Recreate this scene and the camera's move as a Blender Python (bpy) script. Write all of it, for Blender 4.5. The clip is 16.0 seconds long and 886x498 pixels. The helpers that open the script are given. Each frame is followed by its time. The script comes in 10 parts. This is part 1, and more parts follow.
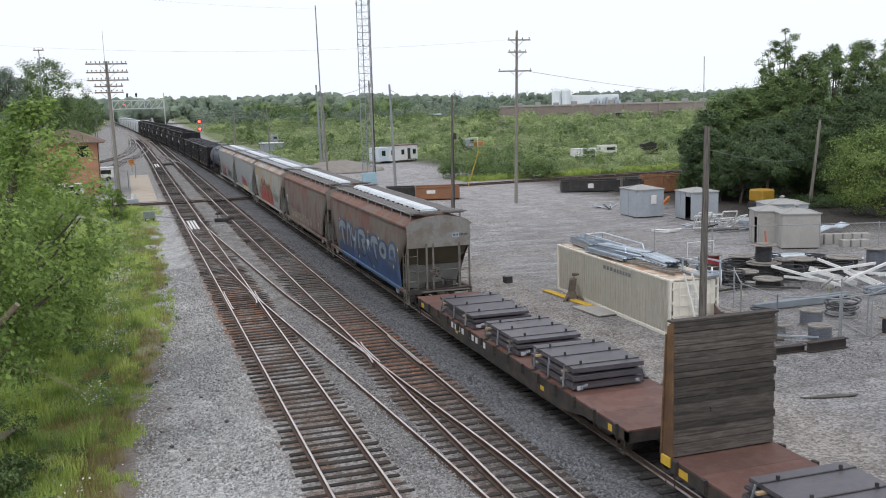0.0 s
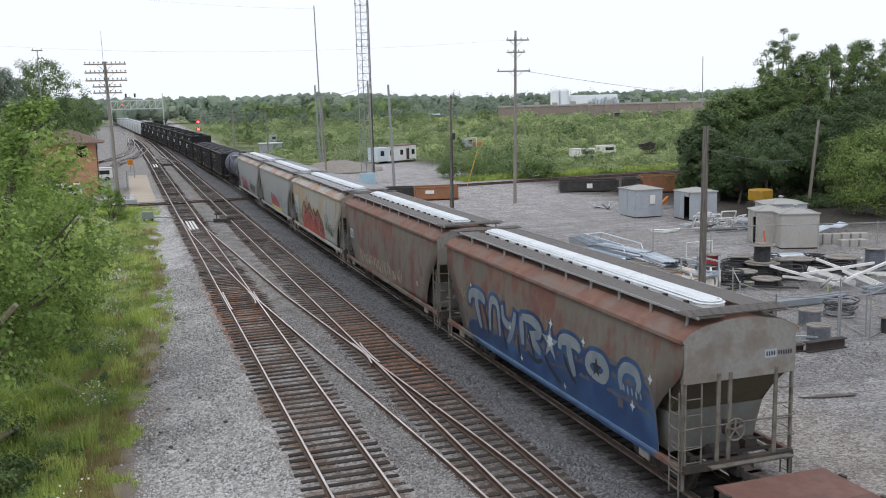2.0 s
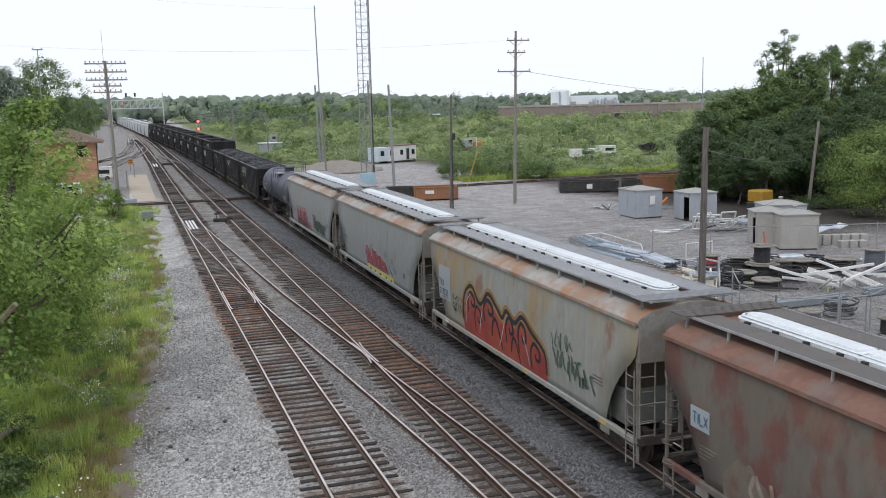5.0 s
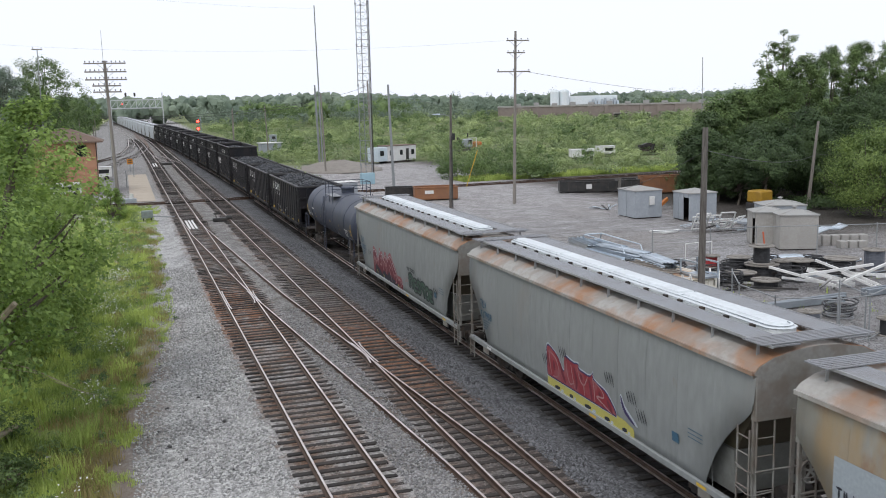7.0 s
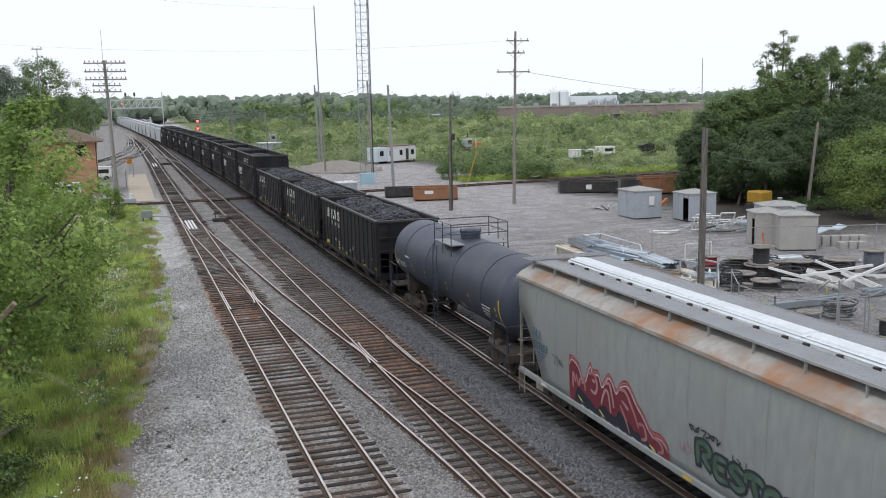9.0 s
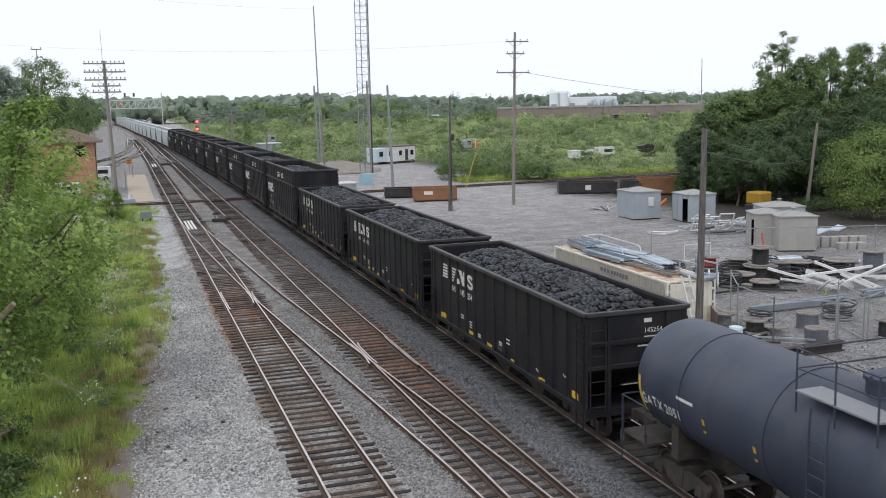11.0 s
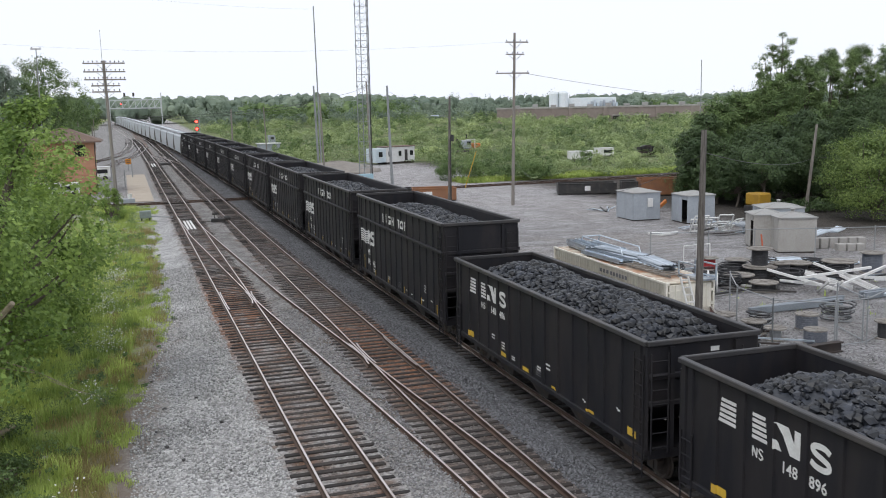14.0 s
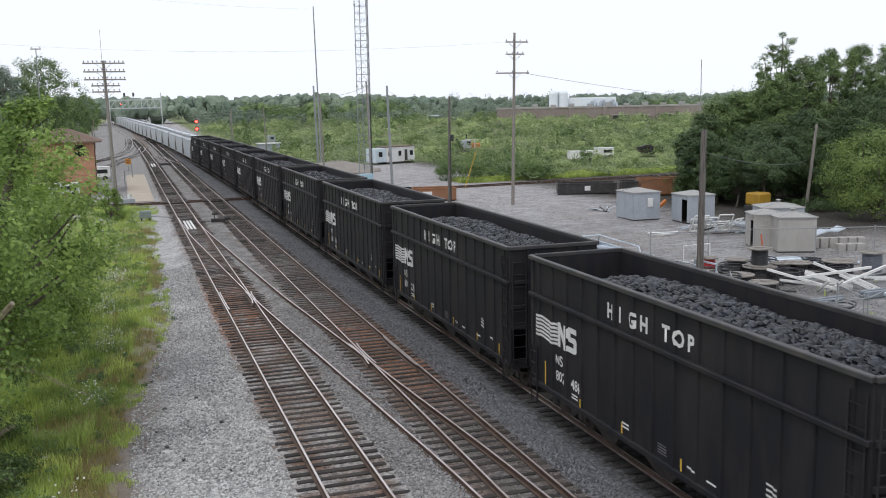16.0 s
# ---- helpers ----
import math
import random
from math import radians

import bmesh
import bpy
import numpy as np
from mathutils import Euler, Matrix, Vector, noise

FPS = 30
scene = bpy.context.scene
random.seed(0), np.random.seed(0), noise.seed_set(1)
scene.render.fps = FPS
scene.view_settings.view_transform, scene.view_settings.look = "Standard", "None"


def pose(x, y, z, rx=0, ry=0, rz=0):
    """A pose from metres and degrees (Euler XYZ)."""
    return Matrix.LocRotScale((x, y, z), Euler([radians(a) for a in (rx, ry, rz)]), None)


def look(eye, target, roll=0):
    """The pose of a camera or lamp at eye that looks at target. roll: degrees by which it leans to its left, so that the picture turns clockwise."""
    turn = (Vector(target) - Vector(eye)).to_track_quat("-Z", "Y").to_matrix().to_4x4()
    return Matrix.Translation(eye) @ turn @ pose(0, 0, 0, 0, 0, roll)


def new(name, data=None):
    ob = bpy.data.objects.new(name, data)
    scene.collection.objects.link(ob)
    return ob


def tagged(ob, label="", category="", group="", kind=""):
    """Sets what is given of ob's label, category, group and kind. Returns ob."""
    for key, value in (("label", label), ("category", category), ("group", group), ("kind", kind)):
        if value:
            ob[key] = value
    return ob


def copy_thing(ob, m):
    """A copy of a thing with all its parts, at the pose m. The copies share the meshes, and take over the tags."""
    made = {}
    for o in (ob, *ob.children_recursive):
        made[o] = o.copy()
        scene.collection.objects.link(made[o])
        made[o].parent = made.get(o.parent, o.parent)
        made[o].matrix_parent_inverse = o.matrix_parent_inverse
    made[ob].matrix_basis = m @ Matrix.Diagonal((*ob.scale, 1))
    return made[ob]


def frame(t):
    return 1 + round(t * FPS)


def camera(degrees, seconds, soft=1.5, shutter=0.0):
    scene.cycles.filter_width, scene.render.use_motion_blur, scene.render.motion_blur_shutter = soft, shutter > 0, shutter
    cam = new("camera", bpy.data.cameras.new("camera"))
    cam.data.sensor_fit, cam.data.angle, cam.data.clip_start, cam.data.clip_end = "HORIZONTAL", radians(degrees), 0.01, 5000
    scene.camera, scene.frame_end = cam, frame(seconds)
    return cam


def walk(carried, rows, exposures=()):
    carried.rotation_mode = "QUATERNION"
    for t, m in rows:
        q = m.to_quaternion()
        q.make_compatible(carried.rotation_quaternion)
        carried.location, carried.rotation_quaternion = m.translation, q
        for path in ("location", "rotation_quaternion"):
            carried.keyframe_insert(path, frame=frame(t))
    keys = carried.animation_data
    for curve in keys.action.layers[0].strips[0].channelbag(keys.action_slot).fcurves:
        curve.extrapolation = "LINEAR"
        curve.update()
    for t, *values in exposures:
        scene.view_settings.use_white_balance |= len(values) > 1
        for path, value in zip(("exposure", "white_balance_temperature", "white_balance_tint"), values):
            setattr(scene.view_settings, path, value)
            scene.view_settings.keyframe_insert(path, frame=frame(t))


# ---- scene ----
# the camera stands on an overpass about 9.3 m over the rails and drifts a little
EYE = (-4.18, 0.0, 9.345)


def aim(yaw, pitch, roll):
    a, b = radians(yaw), radians(pitch)
    to = (EYE[0] + math.sin(a) * math.cos(b), EYE[1] + math.cos(a) * math.cos(b), EYE[2] - math.sin(b))
    return look(EYE, to, roll)


cam = camera(49.77, 16.0, soft=1.0, shutter=0.06)
walk(cam, [
    (0.0, aim(18.067, 8.550, -1.541)), (1.0, aim(18.114, 8.553, -1.545)), (2.5, aim(18.141, 8.540, -1.580)),
    (4.0, aim(18.140, 8.536, -1.490)), (6.5, aim(18.172, 8.536, -1.405)), (9.0, aim(18.200, 8.522, -1.320)),
    (11.5, aim(18.245, 8.478, -1.270)), (13.0, aim(18.270, 8.472, -1.280)), (14.5, aim(18.282, 8.455, -1.110)),
    (16.0, aim(18.284, 8.464, -1.170)),
])

# ---- overcast daylight ----
world = bpy.data.worlds.new("sky")
scene.world = world
world.use_nodes = True
wn, wl = world.node_tree.nodes, world.node_tree.links
sky = wn.new("ShaderNodeTexSky")
sky.sky_type = "NISHITA"
sky.sun_disc = False
sky.sun_elevation = radians(52)
sky.sun_rotation = radians(200)
sky.dust_density = 4.0
cloud = wn.new("ShaderNodeMix")
cloud.data_type = "RGBA"
cloud.inputs[0].default_value = 0.9
cloud.inputs[7].default_value = (10.5, 11.0, 12.0, 1)
wl.new(sky.outputs[0], cloud.inputs[6])
wl.new(cloud.outputs[2], wn["Background"].inputs[0])
wn["Background"].inputs[1].default_value = 0.1
sun = new("sun", bpy.data.lights.new("sun", "SUN"))
sun.data.energy = 1.1
sun.data.angle = radians(20)
sun.data.color = (1.0, 0.985, 0.965)
sun.matrix_world = look((0, 0, 50), (26, 22, 0))
scene.view_settings.exposure = 0.0


# ---- building blocks ----
def part(name, bm, material, parent=None, label="", smooth=False):
    me = bpy.data.meshes.new(name)
    bm.to_mesh(me)
    bm.free()
    me.materials.append(material)
    if smooth:
        me.shade_smooth()
    ob = new(name, me)
    if parent:
        ob.parent = parent
    if label:
        ob["label"] = label
    return ob


def share(name, me, parent, m):
    """One more piece on an existing mesh."""
    ob = new(name, me)
    ob.parent = parent
    ob.matrix_basis = m
    return ob


def thing(name, m, label, category, group="", kind=""):
    ob = new(name)
    ob.matrix_basis = m
    ob.empty_display_size = 0.3
    return tagged(ob, label, category, group, kind)


def BM():
    return bmesh.new()


def box(bm, x0, x1, y0, y1, z0, z1):
    v = [bm.verts.new(p) for p in ((x0, y0, z0), (x1, y0, z0), (x1, y1, z0), (x0, y1, z0), (x0, y0, z1), (x1, y0, z1), (x1, y1, z1), (x0, y1, z1))]
    for f in ((3, 2, 1, 0), (4, 5, 6, 7), (0, 1, 5, 4), (1, 2, 6, 5), (2, 3, 7, 6), (3, 0, 4, 7)):
        bm.faces.new([v[i] for i in f])
    return bm


def bevel(bm, r=0.01):
    bmesh.ops.bevel(bm, geom=list(bm.edges), offset=r, segments=1, affect="EDGES")
    return bm


def frame_of(p, q, up=(0, 0, 1)):
    d = (Vector(q) - Vector(p)).normalized()
    u = Vector(up)
    if abs(d.dot(u)) > 0.98:
        u = Vector((0, 1, 0))
    s = d.cross(u).normalized()
    return d, s, s.cross(d)


def beam(bm, p, q, w, h, up=(0, 0, 1)):
    """A straight bar from p to q, w wide and h high."""
    d, s, u = frame_of(p, q, up)
    a = [Vector(e) + s * i * w / 2 + u * j * h / 2 for e in (p, q) for i, j in ((-1, -1), (1, -1), (1, 1), (-1, 1))]
    v = [bm.verts.new(x) for x in a]
    for f in ((0, 1, 2, 3), (7, 6, 5, 4), (0, 4, 5, 1), (1, 5, 6, 2), (2, 6, 7, 3), (3, 7, 4, 0)):
        bm.faces.new([v[i] for i in f])
    return bm


def rod(bm, p, q, r, n=8, r2=None, caps=True):
    """A round bar from p to q."""
    d, s, u = frame_of(p, q)
    rings = []
    for e, rr in ((p, r), (q, r if r2 is None else r2)):
        rings.append([bm.verts.new(Vector(e) + (s * math.cos(2 * math.pi * k / n) + u * math.sin(2 * math.pi * k / n)) * rr) for k in range(n)])
    for k in range(n):
        bm.faces.new((rings[0][k], rings[0][(k + 1) % n], rings[1][(k + 1) % n], rings[1][k]))
    if caps:
        bm.faces.new(rings[0][::-1])
        bm.faces.new(rings[1])
    return bm


def tube(bm, pts, radii, n=6):
    """One continuous round bar through the points."""
    pts = [Vector(p) for p in pts]
    rings = []
    for i, p in enumerate(pts):
        d, s, u = frame_of(pts[max(0, i - 1)], pts[min(len(pts) - 1, i + 1)])
        rings.append([bm.verts.new(p + (s * math.cos(2 * math.pi * k / n) + u * math.sin(2 * math.pi * k / n)) * radii[i]) for k in range(n)])
    for a, b in zip(rings, rings[1:]):
        # start each ring at the corner nearest to the last one's first
        j = min(range(n), key=lambda q: (b[q].co - a[0].co).length)
        b[:] = b[j:] + b[:j]
        for k in range(n):
            bm.faces.new((a[k], a[(k + 1) % n], b[(k + 1) % n], b[k]))
    bm.faces.new(rings[0][::-1])
    bm.faces.new(rings[-1])
    return bm


def path(bm, pts, r, n=6):
    return tube(bm, pts, [r] * len(pts), n)


def lathe(bm, prof, n=24, axis="z", at=(0, 0, 0)):
    """Rings (r, h) turned round an axis."""
    o = Vector(at)
    rings = []
    for r, h in prof:
        ring = []
        for k in range(n):
            a = 2 * math.pi * k / n
            c, s = r * math.cos(a), r * math.sin(a)
            ring.append(bm.verts.new(o + Vector({"z": (c, s, h), "y": (c, h, s), "x": (h, c, s)}[axis])))
        rings.append(ring)
    for a, b in zip(rings, rings[1:]):
        for k in range(n):
            bm.faces.new((a[k], a[(k + 1) % n], b[(k + 1) % n], b[k]))
    bm.faces.new(rings[0][::-1])
    bm.faces.new(rings[-1])
    bmesh.ops.recalc_face_normals(bm, faces=bm.faces)
    return bm


def loft(bm, rings, closed=True, caps=True):
    """Faces between rings of points of equal number."""
    vs = [[bm.verts.new(p) for p in ring] for ring in rings]
    n = len(vs[0])
    for a, b in zip(vs, vs[1:]):
        for k in range(n if closed else n - 1):
            bm.faces.new((a[k], a[(k + 1) % n], b[(k + 1) % n], b[k]))
    if closed and caps:
        bm.faces.new(vs[0][::-1])
        bm.faces.new(vs[-1])
    bmesh.ops.recalc_face_normals(bm, faces=bm.faces)
    return bm


def slab(bm, poly, thick, put):
    """A plate: a polygon (u, v) given depth; put(u, v, w) places its points."""
    a = [bm.verts.new(put(u, v, 0)) for u, v in poly]
    b = [bm.verts.new(put(u, v, thick)) for u, v in poly]
    n = len(a)
    bm.faces.new(a[::-1])
    bm.faces.new(b)
    for k in range(n):
        bm.faces.new((a[k], a[(k + 1) % n], b[(k + 1) % n], b[k]))
    bmesh.ops.recalc_face_normals(bm, faces=bm.faces)
    return bm


# ---- materials ----
def mat(name, color, rough=0.7, metal=0.0, second=None, scale=3.0, amount=0.6, third=None, scale3=0.7, amount3=0.4,
        bump=0.0, bscale=60.0, stretch=(1, 1, 1), island=0.0, per_object=0.0, spec=0.5):
    """Base colour with a fine grain, one or two worn or stained colours of their own scales, and relief. Object space, metres."""
    m = bpy.data.materials.new(name)
    m.use_nodes = True
    n, l = m.node_tree.nodes, m.node_tree.links
    b = n["Principled BSDF"]
    b.inputs["Roughness"].default_value = rough
    b.inputs["Metallic"].default_value = metal
    b.inputs["Specular IOR Level"].default_value = spec
    co = n.new("ShaderNodeTexCoord")
    mp = n.new("ShaderNodeMapping")
    mp.inputs["Scale"].default_value = stretch
    l.new(co.outputs["Object"], mp.inputs[0])
    col = None

    def noise_fac(sc, lo, hi, detail=5):
        t = n.new("ShaderNodeTexNoise")
        t.inputs["Scale"].default_value = sc
        t.inputs["Detail"].default_value = detail
        l.new(mp.outputs[0], t.inputs["Vector"])
        r = n.new("ShaderNodeMapRange")
        r.inputs[1].default_value, r.inputs[2].default_value = lo, hi
        l.new(t.outputs[0], r.inputs[0])
        return r.outputs[0]

    def mix(fac, a, c, k=1.0):
        x = n.new("ShaderNodeMix")
        x.data_type = "RGBA"
        if k != 1.0:
            q = n.new("ShaderNodeMath")
            q.operation = "MULTIPLY"
            q.inputs[1].default_value = k
            l.new(fac, q.inputs[0])
            fac = q.outputs[0]
        l.new(fac, x.inputs[0])
        for s, i in ((a, 6), (c, 7)):
            if isinstance(s, tuple):
                x.inputs[i].default_value = (*s, 1)
            else:
                l.new(s, x.inputs[i])
        return x.outputs[2]

    dark = tuple(c * 0.72 for c in color)
    col = mix(noise_fac(scale * 9, 0.35, 0.65), color, dark, 0.5)
    if second:
        col = mix(noise_fac(scale, 0.45, 0.62), col, second, amount)
    if third:
        col = mix(noise_fac(scale3, 0.46, 0.58), col, third, amount3)
    for k, src in ((island, "Random Per Island"), (per_object, "Random")):
        if k:
            g = n.new("ShaderNodeNewGeometry" if src != "Random" else "ShaderNodeObjectInfo")
            hs = n.new("ShaderNodeHueSaturation")
            r = n.new("ShaderNodeMapRange")
            r.inputs[3].default_value, r.inputs[4].default_value = 1 - k, 1 + k
            l.new(g.outputs[src], r.inputs[0])
            l.new(r.outputs[0], hs.inputs["Value"])
            l.new(col, hs.inputs["Color"])
            col = hs.outputs[0]
    l.new(col, b.inputs["Base Color"])
    if bump:
        t = n.new("ShaderNodeTexNoise")
        t.inputs["Scale"].default_value = bscale
        t.inputs["Detail"].default_value = 4
        l.new(mp.outputs[0], t.inputs["Vector"])
        bu = n.new("ShaderNodeBump")
        bu.inputs["Strength"].default_value = bump
        bu.inputs["Distance"].default_value = 0.02
        l.new(t.outputs[0], bu.inputs["Height"])
        l.new(bu.outputs[0], b.inputs["Normal"])
    return m


def leaf_mat(name, a, c, rough=0.55, own=0.5, scale=0.35, thin=0.4):
    """Foliage: each leaf its own green, a little light passing through."""
    m = bpy.data.materials.new(name)
    m.use_nodes = True
    n, l = m.node_tree.nodes, m.node_tree.links
    b = n["Principled BSDF"]
    b.inputs["Roughness"].default_value = rough
    b.inputs["Specular IOR Level"].default_value = 0.3
    g = n.new("ShaderNodeNewGeometry")
    t = n.new("ShaderNodeTexNoise")
    t.inputs["Scale"].default_value = scale
    t.inputs["Detail"].default_value = 4
    l.new(g.outputs["Position"], t.inputs["Vector"])
    ad = n.new("ShaderNodeMath")
    ad.operation = "MULTIPLY_ADD"
    ad.inputs[1].default_value = own
    l.new(g.outputs["Random Per Island"], ad.inputs[0])
    sc = n.new("ShaderNodeMapRange")
    sc.inputs[1].default_value, sc.inputs[2].default_value = 0.35, 0.65
    sc.inputs[4].default_value = 1 - own
    l.new(t.outputs[0], sc.inputs[0])
    l.new(sc.outputs[0], ad.inputs[2])
    x = n.new("ShaderNodeMix")
    x.data_type = "RGBA"
    x.inputs[6].default_value, x.inputs[7].default_value = (*a, 1), (*c, 1)
    l.new(ad.outputs[0], x.inputs[0])
    l.new(x.outputs[2], b.inputs["Base Color"])
    tr = n.new("ShaderNodeBsdfTranslucent")
    l.new(x.outputs[2], tr.inputs[0])
    ms = n.new("ShaderNodeMixShader")
    ms.inputs[0].default_value = thin
    l.new(b.outputs[0], ms.inputs[1])
    l.new(tr.outputs[0], ms.inputs[2])
    l.new(ms.outputs[0], n["Material Output"].inputs[0])
    return m


def side_paint(name, base, other, blots, rough=0.7, streak=0.35):
    """Old car-side paint: soft clouds of a second tone, blots (colour, size along, size up, low, high, amount, least height), fine streaks running down."""
    m = mat(name, base, rough, second=other, scale=0.5, amount=0.7, stretch=(1, 1, 0.45), bump=0.15, bscale=30)
    n, l = m.node_tree.nodes, m.node_tree.links
    b = n["Principled BSDF"]
    col = b.inputs["Base Color"].links[0].from_socket
    co = n.new("ShaderNodeTexCoord")
    sep = n.new("ShaderNodeSeparateXYZ")
    l.new(co.outputs["Object"], sep.inputs[0])

    def cloud(sy, sz, lo, hi, amount, detail, least=None):
        mp = n.new("ShaderNodeMapping")
        mp.inputs["Scale"].default_value = (0.4, sy, sz)
        l.new(co.outputs["Object"], mp.inputs[0])
        t = n.new("ShaderNodeTexNoise")
        t.inputs["Scale"].default_value, t.inputs["Detail"].default_value, t.inputs["Roughness"].default_value = 1.0, detail, 0.6
        l.new(mp.outputs[0], t.inputs["Vector"])
        r = n.new("ShaderNodeMapRange")
        r.interpolation_type = "SMOOTHSTEP"
        r.inputs[1].default_value, r.inputs[2].default_value, r.inputs[4].default_value = lo, hi, amount
        l.new(t.outputs[0], r.inputs[0])
        if least is None:
            return r.outputs[0]
        up = n.new("ShaderNodeMapRange")
        up.inputs[1].default_value, up.inputs[2].default_value = least, least + 1.6
        l.new(sep.outputs[2], up.inputs[0])
        q = n.new("ShaderNodeMath")
        q.operation = "MULTIPLY"
        l.new(r.outputs[0], q.inputs[0])
        l.new(up.outputs[0], q.inputs[1])
        return q.outputs[0]

    def over(fac, c):
        nonlocal col
        x = n.new("ShaderNodeMix")
        x.data_type = "RGBA"
        l.new(fac, x.inputs[0])
        l.new(col, x.inputs[6])
        x.inputs[7].default_value = (*c, 1)
        col = x.outputs[2]

    for c, sy, sz, lo, hi, amount, least in blots:
        over(cloud(sy, sz, lo, hi, amount, 6, least), c)
    over(cloud(5.0, 0.25, 0.5, 0.75, streak, 3), tuple(k * 0.55 for k in base))
    l.new(col, b.inputs["Base Color"])
    return m


def grate_mat(name, dark, light):
    """Diamond-pattern open grating, worn along its bars."""
    m = mat(name, dark, 0.65, 0.3, second=(0.10, 0.075, 0.06), scale=1.3, amount=0.4)
    n, l = m.node_tree.nodes, m.node_tree.links
    b = n["Principled BSDF"]
    base = b.inputs["Base Color"].links[0].from_socket
    co = n.new("ShaderNodeTexCoord")
    top = None
    for a in (0.6, -0.6):
        mp = n.new("ShaderNodeMapping")
        mp.inputs["Rotation"].default_value = (0, 0, a)
        l.new(co.outputs["Object"], mp.inputs[0])
        w = n.new("ShaderNodeTexWave")
        w.inputs["Scale"].default_value = 15.0
        l.new(mp.outputs[0], w.inputs["Vector"])
        if top is None:
            top = w.outputs[1]
        else:
            q = n.new("ShaderNodeMath")
            q.operation = "MAXIMUM"
            l.new(top, q.inputs[0])
            l.new(w.outputs[1], q.inputs[1])
            top = q.outputs[0]
    r = n.new("ShaderNodeMapRange")
    r.inputs[1].default_value, r.inputs[2].default_value, r.inputs[4].default_value = 0.55, 0.95, 0.75
    l.new(top, r.inputs[0])
    x = n.new("ShaderNodeMix")
    x.data_type = "RGBA"
    x.inputs[7].default_value = (*light, 1)
    l.new(r.outputs[0], x.inputs[0])
    l.new(base, x.inputs[6])
    l.new(x.outputs[2], b.inputs["Base Color"])
    return m


def glow_mat(name, color, power):
    m = bpy.data.materials.new(name)
    m.use_nodes = True
    b = m.node_tree.nodes["Principled BSDF"]
    b.inputs["Base Color"].default_value = (*color, 1)
    b.inputs["Emission Color"].default_value = (*color, 1)
    b.inputs["Emission Strength"].default_value = power
    return m


RAIL = mat("rail_steel", (0.105, 0.066, 0.048), 0.65, 0.3, second=(0.055, 0.036, 0.029), scale=2)
RAILTOP = mat("polished_rail_head", (0.66, 0.61, 0.59), 0.38, 0.8, second=(0.40, 0.30, 0.25), scale=1.1, amount=0.5)
TIE = mat("weathered_tie", (0.024, 0.020, 0.018), 0.9, second=(0.046, 0.036, 0.031), scale=1.4, amount=0.55, bump=0.6, bscale=30, per_object=0.5)
STEEL = mat("dark_running_gear", (0.045, 0.04, 0.038), 0.75, 0.2, second=(0.09, 0.065, 0.05), scale=2.5)
WHEEL = mat("wheel_steel", (0.10, 0.085, 0.075), 0.5, 0.6, second=(0.06, 0.045, 0.04))
GALV = mat("galvanised_steel", (0.56, 0.62, 0.68), 0.33, 0.65, second=(0.30, 0.35, 0.41), scale=1.2, amount=0.6, per_object=0.35)
HATCH = mat("white_hatch_cover", (0.64, 0.68, 0.71), 0.5, second=(0.48, 0.50, 0.52), scale=1.0, amount=0.35)
GRATE = grate_mat("roof_grating", (0.18, 0.185, 0.20), (0.36, 0.37, 0.39))
RUSTGRATE = grate_mat("rusty_roof_grating", (0.065, 0.058, 0.054), (0.17, 0.155, 0.145))
HGREY = side_paint("grey_hopper_paint", (0.256, 0.269, 0.27), (0.222, 0.234, 0.235), [((0.235, 0.215, 0.19), 0.5, 0.3, 0.52, 0.75, 0.5, None), ((0.21, 0.145, 0.095), 1.5, 0.9, 0.64, 0.76, 0.6, 2.0)], 0.6, 0.2)
HCREAM = side_paint("stained_cream_hopper_paint", (0.30, 0.302, 0.284), (0.265, 0.238, 0.18), [((0.33, 0.215, 0.095), 0.42, 0.16, 0.47, 0.62, 0.7, 0.9), ((0.21, 0.09, 0.045), 0.6, 0.35, 0.53, 0.66, 0.75, 1.6)], 0.65, 0.2)
HRUST = side_paint("rusted_hopper_paint", (0.148, 0.13, 0.112), (0.118, 0.10, 0.085), [((0.135, 0.052, 0.043), 0.85, 0.5, 0.45, 0.6, 0.9, None), ((0.18, 0.10, 0.07), 0.35, 0.9, 0.46, 0.68, 0.7, 2.2), ((0.105, 0.05, 0.042), 1.3, 0.7, 0.54, 0.68, 0.5, None)], 0.8, 0.15)
ROOFRUST = mat("rusty_roof_edge", (0.20, 0.108, 0.08), 0.85, second=(0.16, 0.125, 0.11), scale=0.9, amount=0.85, third=(0.14, 0.066, 0.05), scale3=1.5, amount3=0.6)
ROOFGREY = mat("stained_roof_edge", (0.36, 0.345, 0.325), 0.65, second=(0.30, 0.145, 0.068), scale=0.75, amount=0.9, third=(0.24, 0.20, 0.17), scale3=2.2, amount3=0.5)
ENDGREY = mat("grimy_end_sheet", (0.235, 0.23, 0.215), 0.75, second=(0.165, 0.152, 0.132), scale=1.2, amount=0.7, third=(0.13, 0.085, 0.06), scale3=2.0, amount3=0.4)
ENDPOST = mat("dirty_end_ladder", (0.165, 0.152, 0.132), 0.8, second=(0.085, 0.07, 0.058), scale=3.0, amount=0.7)
BOARDEDGE = mat("galvanised_board_edge", (0.36, 0.365, 0.375), 0.55, 0.2, second=(0.25, 0.25, 0.255), scale=1.5)
ENDPALE = mat("dusty_lower_hopper", (0.20, 0.205, 0.192), 0.75, second=(0.13, 0.122, 0.108), scale=1.0, amount=0.6)
